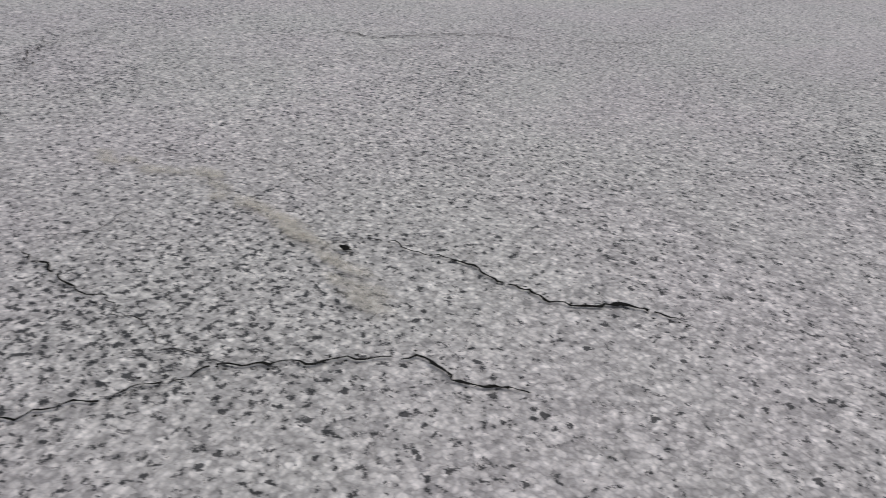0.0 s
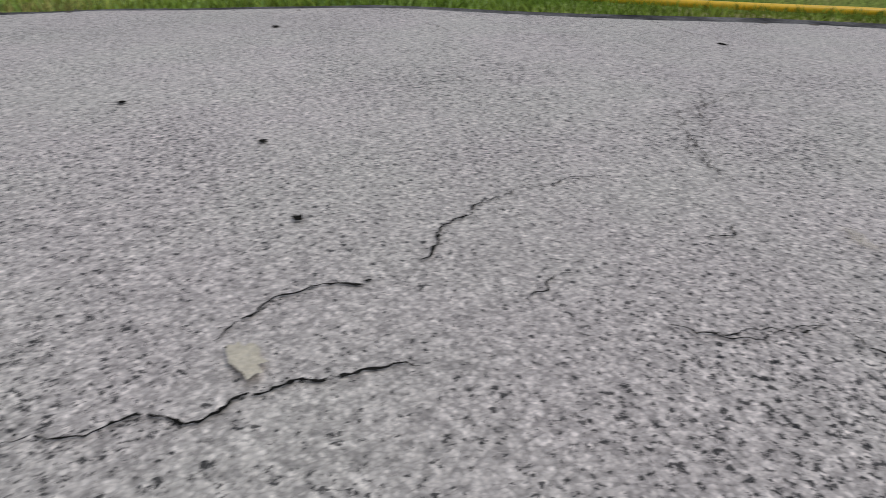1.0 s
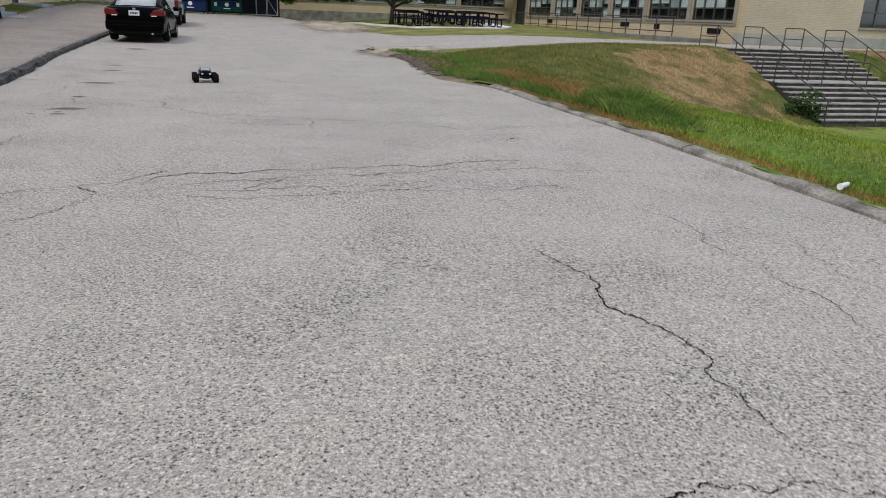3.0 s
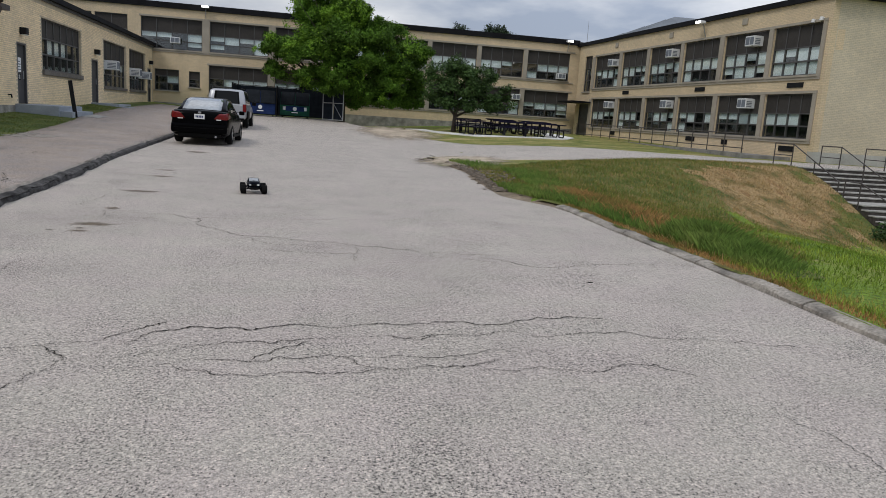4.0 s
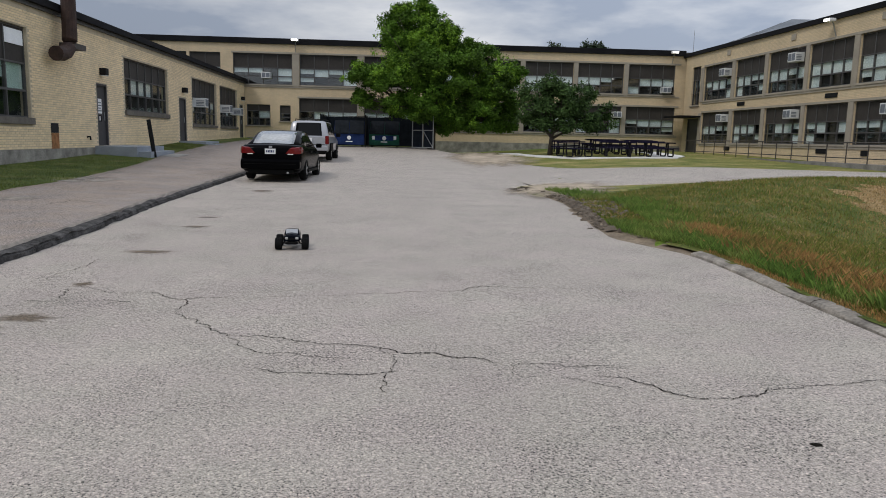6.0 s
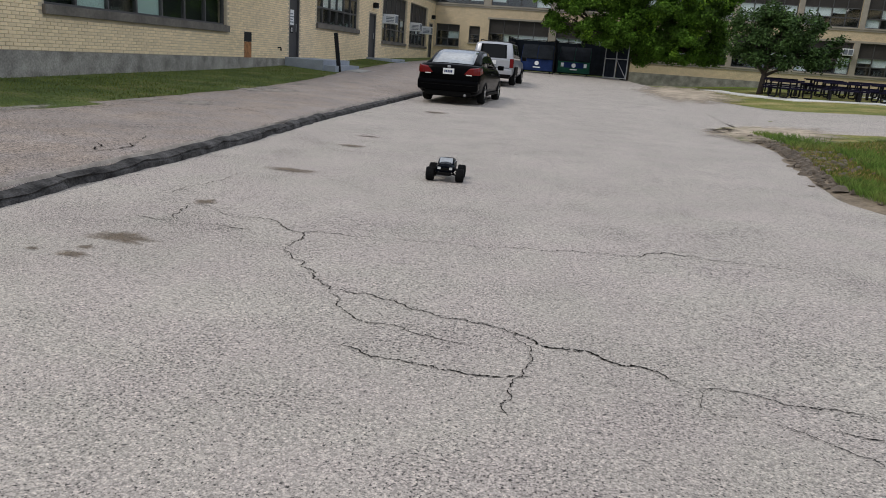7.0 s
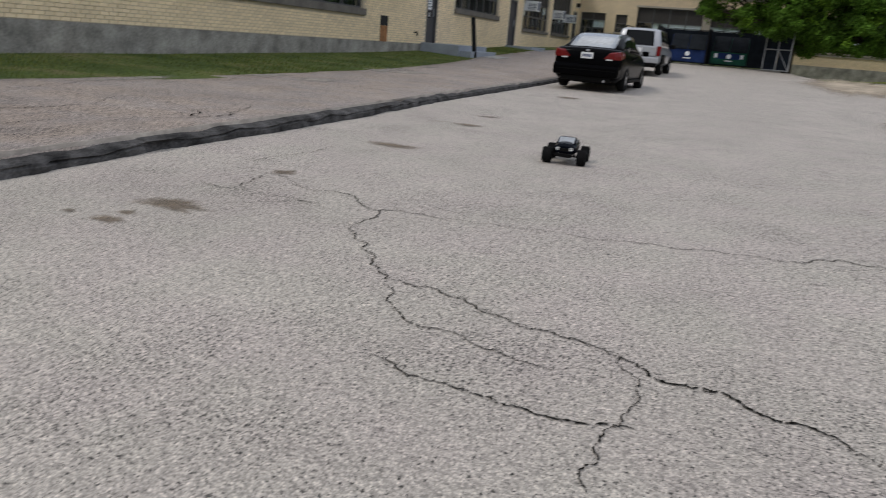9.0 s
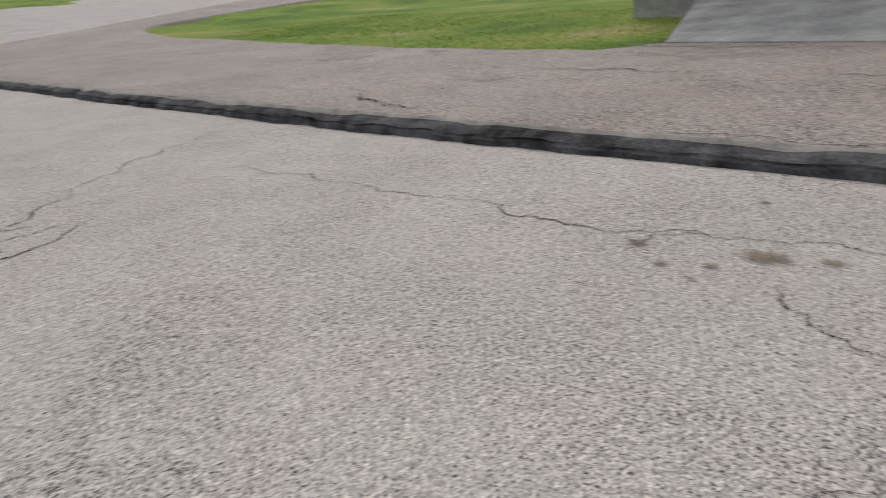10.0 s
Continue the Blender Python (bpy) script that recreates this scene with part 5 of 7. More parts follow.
def sedan(at, turn):
    car = thing("sedan", "black four-door sedan parked against the kerb", "car", at, turn)
    W = 0.90
    st = [(-2.44, 0.70, 0.44, 0.62, 0.80), (-2.42, 0.80, 0.32, 0.62, 0.94), (-2.36, 0.855, 0.28, 0.64, 1.02), (-2.2, 0.885, 0.24, 0.66, 1.05), (-1.6, W, 0.21, 0.66, 1.07), (-0.8, W, 0.2, 0.64, 1.0), (0.3, W, 0.2, 0.64, 0.97), (1.1, W, 0.2, 0.62, 0.95), (1.7, 0.87, 0.22, 0.6, 0.87), (2.2, 0.78, 0.26, 0.55, 0.74), (2.38, 0.6, 0.34, 0.5, 0.62)]
    part("body", loft(bmesh.new(), [body_ring(y, hw, z0, zs, zt, 0.07) for y, hw, z0, zs, zt in st]), M_CARBLACK, car, "glossy black body", soft=True)
    gh = [(-2.0, 0.70, 1.04, 1.06), (-1.7, 0.69, 1.03, 1.20), (-1.3, 0.67, 1.01, 1.36), (-0.9, 0.65, 0.98, 1.455), (-0.2, 0.64, 0.96, 1.49), (0.35, 0.64, 0.96, 1.46), (0.95, 0.67, 0.95, 1.22), (1.45, 0.72, 0.93, 0.95)]
    cabin(car, gh, 0.80, M_CARBLACK, M_CARGLASS, M_REARGLASS, (-1.95, -0.92), ((-1.25, -0.3), (-0.22, 0.85)), (0.45, 1.4))
    for s in (-1, 1):
        part("tail_light", corner_lamp(s, [(-2.452, 0.44, 0.72, 0.80, 0.95), (-2.42, 0.44, 0.83, 0.80, 0.985), (-2.35, 0.52, 0.875, 0.81, 1.01), (-2.1, 0.78, 0.905, 0.86, 1.0)]), M_RED, car, "red tail light")
        part("reverse_lens", box(bmesh.new(), s * 0.5, s * 0.66, -2.462, -2.44, 0.775, 0.805, bevel=0.006), M_CLEAR, car)
        part("wing_mirror", box(bmesh.new(), s * 0.87, s * 1.06, 0.82, 0.95, 0.95, 1.09, bevel=0.035), M_CARBLACK, car)
        part("door_handle", box(bmesh.new(), s * 0.885, s * 0.915, -0.62, -0.42, 0.82, 0.86, bevel=0.01), M_CARBLACK, car)
        part("sill_trim", box(bmesh.new(), s * 0.85, s * 0.91, -1.0, 1.1, 0.22, 0.3, bevel=0.01), M_PLASTIC, car)
        part("headlight", box(bmesh.new(), s * 0.42, s * 0.74, 2.1, 2.3, 0.6, 0.72, bevel=0.03), M_CLEAR, car)
        wheel(car, s * 0.80, -1.38, 0.32, 0.21, M_RIM, s)
        wheel(car, s * 0.80, 1.34, 0.32, 0.21, M_RIM, s)
    part("bumper", box(bmesh.new(), -0.865, 0.865, -2.53, -2.2, 0.34, 0.66, bevel=0.09), M_CARBLACK, car)
    part("bumper_seam", box(bmesh.new(), -0.76, 0.76, -2.536, -2.52, 0.50, 0.512), M_PLASTIC, car)
    part("valance", box(bmesh.new(), -0.66, 0.66, -2.44, -2.2, 0.22, 0.36, bevel=0.03), M_PLASTIC, car)
    part("licence_plate", box(bmesh.new(), -0.155, 0.155, -2.465, -2.43, 0.79, 0.945, bevel=0.005), M_PAPER, car, "white plate with plain bars")
    bm = bmesh.new()
    for k in range(5):
        box(bm, -0.115 + 0.047 * k, -0.083 + 0.047 * k, -2.4695, -2.4655, 0.835, 0.9)
    part("plate_bars", bm, M_BINBLUE, car)
    part("badge", box(bmesh.new(), -0.045, 0.045, -2.435, -2.38, 0.965, 1.02, bevel=0.012), M_RIM, car)
    part("exhaust", tube(bmesh.new(), [(0.5, -2.45, 0.25), (0.5, -2.1, 0.25)], 0.035, 10), M_RIM, car)
    part("underbody", box(bmesh.new(), -0.7, 0.7, -2.0, 2.0, 0.17, 0.3), M_PLASTIC, car)
    return car


def suv(at, turn):
    car = thing("sport_utility_vehicle", "silver boxy sport utility vehicle with dark rear window", "car", at, turn)
    st = [(-2.25, 0.78, 0.45, 0.75, 1.02), (-2.2, 0.86, 0.38, 0.75, 1.06), (-1.2, 0.89, 0.36, 0.75, 1.06), (0.6, 0.89, 0.36, 0.75, 1.05), (1.0, 0.88, 0.36, 0.74, 1.03), (2.1, 0.84, 0.4, 0.72, 0.96), (2.2, 0.74, 0.46, 0.7, 0.9)]
    part("body", loft(bmesh.new(), [body_ring(y, hw, z0, zs, zt, 0.05) for y, hw, z0, zs, zt in st]), M_CARSILVER, car, "silver metallic body", soft=False)
    gh = [(-2.22, 0.80, 1.05, 1.06), (-2.1, 0.74, 1.05, 1.62), (-2.02, 0.72, 1.05, 1.69), (-1.8, 0.71, 1.05, 1.72), (0.1, 0.70, 1.05, 1.71), (0.35, 0.70, 1.05, 1.66), (0.9, 0.78, 1.05, 1.06)]
    cabin(car, gh, 0.85, M_CARSILVER, M_TINT, M_TINT, (-2.215, -2.095), ((-1.95, -0.95), (-0.87, -0.2), (-0.12, 0.5)), (0.38, 0.86))
    for s in (-1, 1):
        part("tail_light", box(bmesh.new(), s * 0.72, s * 0.872, -2.285, -2.1, 0.72, 1.08, bevel=0.02), M_RED, car, "red tail light")
        part("roof_rail", tube(bmesh.new(), [(s * 0.6, -1.9, 1.72), (s * 0.6, -1.8, 1.79), (s * 0.6, 0.0, 1.79), (s * 0.6, 0.1, 1.72)], 0.02, 6), M_PLASTIC, car)
        part("wing_mirror", box(bmesh.new(), s * 0.9, s * 1.1, 0.6, 0.74, 1.05, 1.22, bevel=0.03), M_PLASTIC, car)
        part("wheel_arch", box(bmesh.new(), s * 0.8, s * 0.93, -1.75, -0.85, 0.42, 0.78, bevel=0.05), M_PLASTIC, car)
        wheel(car, s * 0.78, -1.3, 0.37, 0.24, M_RIM, s)
        wheel(car, s * 0.78, 1.3, 0.37, 0.24, M_RIM, s)
    part("bumper", box(bmesh.new(), -0.86, 0.86, -2.42, -2.2, 0.44, 0.66, bevel=0.04), M_CARSILVER, car)
    part("bumper_step", box(bmesh.new(), -0.8, 0.8, -2.43, -2.25, 0.36, 0.45, bevel=0.02), M_PLASTIC, car)
    part("licence_plate", box(bmesh.new(), -0.155, 0.155, -2.3, -2.26, 0.84, 0.99), M_PAPER, car, "white plate")
    part("tailgate_line", box(bmesh.new(), -0.7, 0.7, -2.262, -2.248, 0.7, 0.715), M_PLASTIC, car)
    part("underbody", box(bmesh.new(), -0.7, 0.7, -2.1, 2.1, 0.28, 0.42), M_PLASTIC, car)
    return car


sedan((-1.28, 33.75, road_z(33.75) + 0.0), -1.5)
suv((-1.45, 44.0, road_z(44.0)), -1.0)


def toy_truck(at, turn):
    """A radio-controlled monster truck."""
    car = thing("toy_monster_truck", "black radio-controlled monster truck with big knobbly tyres on the asphalt", "toy truck", at, turn)
    st = [(-0.235, 0.085, 0.115, 0.14, 0.165), (-0.22, 0.098, 0.10, 0.14, 0.185), (-0.05, 0.102, 0.095, 0.14, 0.185), (0.1, 0.102, 0.095, 0.14, 0.183), (0.2, 0.098, 0.10, 0.14, 0.175), (0.235, 0.08, 0.11, 0.135, 0.155)]
    part("shell", loft(bmesh.new(), [body_ring(y, hw, z0, zs, zt, 0.012) for y, hw, z0, zs, zt in st]), M_RCBODY, car, "glossy black pickup shell", soft=False)
    cab = [(-0.035, 0.088, 0.184, 0.186), (-0.03, 0.078, 0.184, 0.232), (0.055, 0.075, 0.184, 0.235), (0.12, 0.085, 0.18, 0.186)]
    rings = []
    for y, hw, zb, zt in cab:
        h = [(0.092, zb), (hw, zt - 0.004), (hw * 0.85, zt), (0.0, zt + 0.002)]
        rings.append([(x, y, z) for x, z in h] + [(-x, y, z) for x, z in reversed(h[:-1])])
    part("cab", loft(bmesh.new(), rings), M_RCBODY, car)
    for s in (-1, 1):
        bm = bmesh.new()
        bm.faces.new([bm.verts.new(p) for p in ((s * 0.0925, -0.02, 0.192), (s * 0.0905, 0.085, 0.192), (s * 0.083, 0.05, 0.224), (s * 0.081, -0.02, 0.224))])
        bmesh.ops.solidify(bm, geom=bm.faces[:], thickness=0.002)
        part("side_window", bm, M_RCGLASS, car, "silver window film")
        bm = bmesh.new()
        for k in range(2):
            box(bm, s * 0.045, s * 0.078, 0.228, 0.24, 0.135 + k * 0.014, 0.144 + k * 0.014)
        part("headlight", bm, M_CLEAR, car, "white headlight decal")
        part("side_step", tube(bmesh.new(), [(s * 0.105, -0.1, 0.092), (s * 0.108, -0.08, 0.085), (s * 0.108, 0.08, 0.085), (s * 0.105, 0.1, 0.092)], 0.005, 6), M_PLASTIC, car)
        for y in (-0.17, 0.17):
            r, w = 0.072, 0.085
            n = 26
            bm = bmesh.new()
            prof = [(-w / 2, r * 0.55), (-w / 2, r * 0.88), (-w * 0.36, r * 0.97), (w * 0.36, r * 0.97), (w / 2, r * 0.88), (w / 2, r * 0.55)]
            loft(bm, [[(px, pr * math.cos(2 * math.pi * k / n), pr * math.sin(2 * math.pi * k / n)) for px, pr in prof] for k in range(n + 1)], close=False)
            for k in range(n):
                for j in range(3):
                    box(bm, -w * 0.4 + j * w * 0.28, -w * 0.2 + j * w * 0.28, -0.0055, 0.0055, r * 0.95, r * 1.0, Matrix.Rotation(2 * math.pi * (k + 0.5 * (j % 2)) / n, 4, "X"))
            t = part("wheel", bm, M_TYRE, car, "knobbly black tyre", at=pose(s * 0.158, y, r))
            part("rim", tube(bmesh.new(), [(-s * w * 0.3, 0, 0), (s * w * 0.3, 0, 0)], r * 0.56, 18), M_PLASTIC, t)
            part("hub_nut", tube(bmesh.new(), [(s * w * 0.3, 0, 0), (s * w * 0.42, 0, 0)], 0.008, 6), M_RIM, t)
            bm = bmesh.new()
            tube(bm, [(s * 0.03, y - 0.02, 0.085), (s * 0.125, y, 0.072)], 0.007, 6)
            tube(bm, [(s * 0.03, y + 0.02, 0.085), (s * 0.125, y, 0.072)], 0.007, 6)
            part("suspension_arm", bm, M_PLASTIC, car)
            part("shock", tube(bmesh.new(), [(s * 0.045, y * 0.9, 0.145), (s * 0.1, y, 0.078)], 0.011, 8), M_PLASTIC, car)
    part("windscreen", box(bmesh.new(), -0.07, 0.07, -0.038, 0.038, -0.001, 0.0012, pose(0, 0.0895, 0.2125, -39)), M_RCGLASS, car)
    part("chassis", box(bmesh.new(), -0.055, 0.055, -0.2, 0.2, 0.062, 0.1, bevel=0.01), M_PLASTIC, car)
    part("front_bumper", box(bmesh.new(), -0.075, 0.075, 0.235, 0.262, 0.075, 0.105, bevel=0.008), M_PLASTIC, car)
    part("grille", box(bmesh.new(), -0.042, 0.042, 0.233, 0.242, 0.125, 0.152, bevel=0.003), M_PLASTIC, car)
    bm = bmesh.new()
    tube(bm, [(-0.06, -0.24, 0.11), (-0.05, -0.275, 0.115), (0.05, -0.275, 0.115), (0.06, -0.24, 0.11)], 0.008, 6)
    for s in (-1, 1):
        tube(bm, [(s * 0.035, -0.24, 0.1), (s * 0.035, -0.29, 0.09)], 0.006, 6)
        box(bm, s * 0.035 - 0.008, s * 0.035 + 0.008, -0.305, -0.285, 0.078, 0.1)
    part("wheelie_bar", bm, M_PLASTIC, car)
    bm = bmesh.new()
    box(bm, -0.085, 0.085, -0.215, -0.05, 0.187, 0.191)
    part("bed_cover", bm, M_PLASTIC, car)
    for y in (-0.19, 0.17):
        for s in (-1, 1):
            part("body_post", tube(bmesh.new(), [(s * 0.05, y, 0.175), (s * 0.05, y, 0.205)], 0.003, 6), M_PLASTIC, car)
    return car


toy_truck((1.04, 18.85, 0.004), 180 + 6)


# ---- hip roof, mast and far trees beyond the blocks ----
HALL = [(26.0, 63, 8.06), (39.6, 63, 8.06), (39.6, 78, 8.06), (26.0, 78, 8.06), (35.0, 70, 11.9), (39.6, 70, 11.95)]
bm = bmesh.new()
vb = [bm.verts.new((x - 30, y - 70, z - 8.06)) for x, y, z in HALL]
for q in ((0, 1, 5, 4), (3, 0, 4), (2, 3, 4, 5), (1, 2, 5), (3, 2, 1, 0)):
    bm.faces.new([vb[k] for k in q])
hall = thing("hall_roof", "grey ribbed metal hip roof of a hall behind the block", "roof", (30, 70, 8.06), kind="structure")
part("roof_sheet", bm, M_ROOFMETAL, hall)
bm = bmesh.new()
for k in range(1, 12):
    t = k / 12
    tube(bm, [(-4.0, -7 + 15 * t, 0.04), (-4.0 + 9.0 * min(t / 0.4667, (1 - t) / 0.5333), 0 if t == 0.4667 else -7 + 15 * t, 3.8 * min(t / 0.4667, (1 - t) / 0.5333) + 0.03)], 0.04, 4)
part("roof_ribs", bm, M_ROOFMETAL, hall)
single("mast", tube(bmesh.new(), [(0, 0, -0.3), (0, 0, 2.5)], 0.03, 6, 0.012), M_STEEL, "thin steel aerial mast on the roof", "mast", at=pose(26.8, 70, 8.3))


def leaf_cards(rnd, lobes, count, size):
    """Leaf tufts on ragged lobes: most near the skin, thinned by noise so that gaps stay open."""
    v, f = [], []
    total = sum(c[3] ** 2 for c in lobes)
    for cx, cy, cz, r, sq in lobes:
        for _ in range(int(count / 5 * r * r / total)):
            d = Vector((rnd.gauss(0, 1), rnd.gauss(0, 1), rnd.gauss(0, 1))).normalized()
            q = d * 2.2 + Vector((cx, cy, cz))
            rad = r * (0.8 + 0.55 * noise.noise(q) + 0.3 * noise.noise(q * 2.7)) * (0.55 + 0.45 * rnd.random() ** 0.4)
            c = Vector((cx + d.x * rad, cy + d.y * rad, cz + d.z * rad * sq))
            if noise.noise(c * 1.3) < -0.16 or noise.noise(c * 0.6) < -0.42:
                continue
            for _ in range(5):
                p = c + Vector((rnd.gauss(0, 1), rnd.gauss(0, 1), rnd.gauss(0, 0.8))) * size * 1.1
                n = (d * 0.6 + Vector((rnd.uniform(-1, 1), rnd.uniform(-1, 1), rnd.uniform(-0.3, 1.4)))).normalized()
                a = Matrix.Rotation(rnd.uniform(0, 6.28), 3, n) @ n.orthogonal().normalized()
                b = n.cross(a)
                s = size * rnd.uniform(0.55, 1.2)
                i = len(v)
                v += [p - a * s, p + b * s * 0.5 - n * s * 0.15, p + a * s - n * s * 0.3, p - b * s * 0.5 - n * s * 0.15]
                f.append((i, i + 1, i + 2, i + 3))
    return v, f


def tree(name, at, height, lobes, trunk_r, limbs, mat, leaves, size, label, seed, lean=0.0, group="", clumped=False):
    rnd = random.Random(seed)
    t = thing(name, label, "tree", at, group=group)
    bm = bmesh.new()
    top = height * 0.62
    pts = [(0, 0, -0.1), (0.05, 0.02, height * 0.15), (lean * 0.5, 0.05, height * 0.32), (lean, 0, top)]
    tube(bm, pts, trunk_r, 10, trunk_r * 0.35)
    for cx, cy, cz, r, sq in limbs:
        z0 = rnd.uniform(0.16, 0.42) * height
        mid = (cx * 0.5 + rnd.uniform(-0.2, 0.2), cy * 0.5, (z0 + cz) / 2 + 0.15)
        tube(bm, [(0.03, 0, z0), mid, (cx, cy, cz)], trunk_r * 0.42, 7, trunk_r * 0.08)
        for _ in range(4):
            e = (cx + rnd.uniform(-r, r) * 0.8, cy + rnd.uniform(-r, r) * 0.8, cz + rnd.uniform(-0.4, 0.8) * r)
            tube(bm, [mid, ((mid[0] + e[0]) / 2, (mid[1] + e[1]) / 2, (mid[2] + e[2]) / 2 + 0.1), e], trunk_r * 0.16, 5, trunk_r * 0.03)
    part("trunk", bm, M_BARK, t, "dark bark", soft=True)
    v, f = leaf_cards(rnd, clumps(rnd, lobes) if clumped else lobes, leaves, size)
    ob = new("crown", mesh_of("crown", v, f, mat))
    ob.parent = t
    tagged(ob, "dense green leaves", kind="stuff")
    return t


def clumps(rnd, lobes, per=9):
    """Breaks each lobe of a crown into a dark heart and smaller sprays standing out from it."""
    out = []
    for x, y, z, r, sq in lobes:
        out.append((x, y, z, r * 0.72, sq))
        for k in range(per):
            a, e = 6.283 * (k + rnd.random()) / per, rnd.uniform(-0.55, 0.95)
            q = r * rnd.uniform(0.62, 0.9)
            h = math.sqrt(1 - e * e)
            out.append((x + q * h * math.cos(a), y + q * h * math.sin(a), z + q * e * sq, r * rnd.uniform(0.26, 0.42), 0.75))
    return out


def make_lobes(rnd, cx, cz, rx, rz, n, r0, r1):
    out = []
    for _ in range(n):
        a, e = rnd.uniform(0, 6.283), rnd.uniform(-1, 1)
        k = rnd.uniform(0.5, 1.0)
        out.append((cx + rx * k * math.cos(a) * math.sqrt(1 - e * e), rx * 0.8 * k * math.sin(a) * math.sqrt(1 - e * e), cz + rz * k * e, rnd.uniform(r0, r1), 0.8))
    return out


rnd = random.Random(11)
lob = [(-1.0, 0, 5.6, 3.2, 0.82), (-1.4, 0.2, 7.2, 2.1, 0.85), (2.9, 0, 4.6, 2.6, 0.85), (-3.3, -0.3, 4.5, 1.9, 0.75), (4.3, 0.2, 4.7, 1.6, 0.9), (0.4, -0.8, 3.6, 2.2, 0.7), (-3.6, 0.2, 2.9, 1.1, 0.7), (2.6, -0.5, 2.7, 1.6, 0.6), (4.2, -0.4, 3.0, 1.5, 0.7), (4.9, 0, 2.3, 0.9, 0.7), (-1.9, 0, 8.4, 1.0, 0.9), (-0.7, 0.2, 8.8, 0.9, 0.9), (0.6, -0.3, 7.3, 1.2, 0.9), (2.1, 0, 6.4, 1.1, 0.9), (3.7, 0.2, 6.0, 0.9, 0.9), (-4.7, 0, 4.6, 1.1, 0.8), (-4.6, -0.2, 3.2, 0.8, 0.7), (5.3, 0.1, 5.3, 0.8, 0.8), (-2.2, -0.6, 2.7, 1.4, 0.7), (-0.4, -1.0, 2.4, 1.4, 0.7), (1.3, -0.9, 2.3, 1.3, 0.7), (2.4, -0.6, 1.6, 1.2, 0.7), (3.8, -0.3, 1.7, 1.1, 0.7), (1.0, -0.2, 1.4, 1.0, 0.7), (5.0, 0.2, 1.6, 0.8, 0.7)]
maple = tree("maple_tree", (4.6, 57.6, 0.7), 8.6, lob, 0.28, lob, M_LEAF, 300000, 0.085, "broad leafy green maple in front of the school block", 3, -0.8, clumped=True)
# paler sprays outside and high on the crown: sky light put into leaf colour
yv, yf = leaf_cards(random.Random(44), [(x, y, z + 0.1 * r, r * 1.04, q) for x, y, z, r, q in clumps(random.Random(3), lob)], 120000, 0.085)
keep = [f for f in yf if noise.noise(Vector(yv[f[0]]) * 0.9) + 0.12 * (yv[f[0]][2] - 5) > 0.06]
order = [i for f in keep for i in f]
lit_spray = new("young_leaves", mesh_of("young_leaves", [yv[i] for i in order], [(4 * k, 4 * k + 1, 4 * k + 2, 4 * k + 3) for k in range(len(keep))], M_LEAFLIT))
lit_spray.parent = maple
tagged(lit_spray, "outer leaves coloured paler yellow-green as if sky-lit", kind="stuff")
rnd = random.Random(12)
lob = [(0.2, 0, 3.0, 1.5, 0.75), (1.6, 0, 2.7, 1.3, 0.7), (-1.0, 0.2, 2.8, 1.2, 0.8), (2.7, 0, 2.3, 1.0, 0.6), (0.0, 0, 4.0, 0.9, 0.8), (-1.6, 0, 2.3, 0.7, 0.8), (1.1, -0.5, 3.5, 1.0, 0.8), (3.2, -0.2, 1.9, 0.6, 0.7), (2.2, -0.3, 1.7, 0.7, 0.6), (-0.6, -0.4, 1.8, 0.7, 0.7), (3.5, 0, 2.6, 0.8, 0.7), (-1.3, -0.4, 3.5, 0.9, 0.8), (2.0, 0, 3.5, 0.8, 0.8), (0.8, -0.6, 1.7, 0.8, 0.6)]
tree("small_tree", (11.4, 52.5, 0.62), 4.8, lob, 0.17, lob, M_LEAFDARK, 34000, 0.09, "low spreading dark green tree beside the picnic tables", 5, 0.2)
for k, (x, y, h, w) in enumerate(((20.5, 92, 10.7, 2.4), (23.6, 91, 11.7, 2.0), (25.6, 93, 10.7, 1.8))):
    rnd = random.Random(30 + k)
    lob = make_lobes(rnd, 0, h * 0.85, w, 1.8, 10, 0.8, 1.3)
    tree("far_tree", (x, y, land(x, y) - 0.05), h + 0.9, lob, 0.2, lob[::5], M_LEAFFAR, 9000, 0.2, "dark tree rising behind the roof", 40 + k, group="far trees")
for k in range(16):
    rnd = random.Random(60 + k)
    x, y = 58 + k * 4.6 + rnd.uniform(-1.5, 1.5), 62 - k * 3.9 + rnd.uniform(-4, 4)
    h = rnd.uniform(7, 10)
    lob = make_lobes(rnd, 0, h * 0.55, 3.0, h * 0.42, 14, 1.3, 2.1)
    tree("far_tree", (x, y, land(x, y) - 0.05), h, lob, 0.25, lob[::6], M_LEAFFAR, 3000, 0.4, "dark tree in the row beyond the playing field", 80 + k, group="far trees")

for k in range(8):
    rnd = random.Random(160 + k)
    x, y = 94 + k * 5.2 + rnd.uniform(-1.5, 1.5), 84 - 2.5 * k + rnd.uniform(-2, 2)
    h = rnd.uniform(9, 12)
    lob = make_lobes(rnd, 0, h * 0.48, 3.2, h * 0.46, 16, 1.5, 2.4)
    tree("far_tree", (x, y, land(x, y) - 0.05), h, lob, 0.25, lob[::6], M_LEAFFAR, 4200, 0.5, "dark tree in the thick row beyond the court", 180 + k, group="far trees")

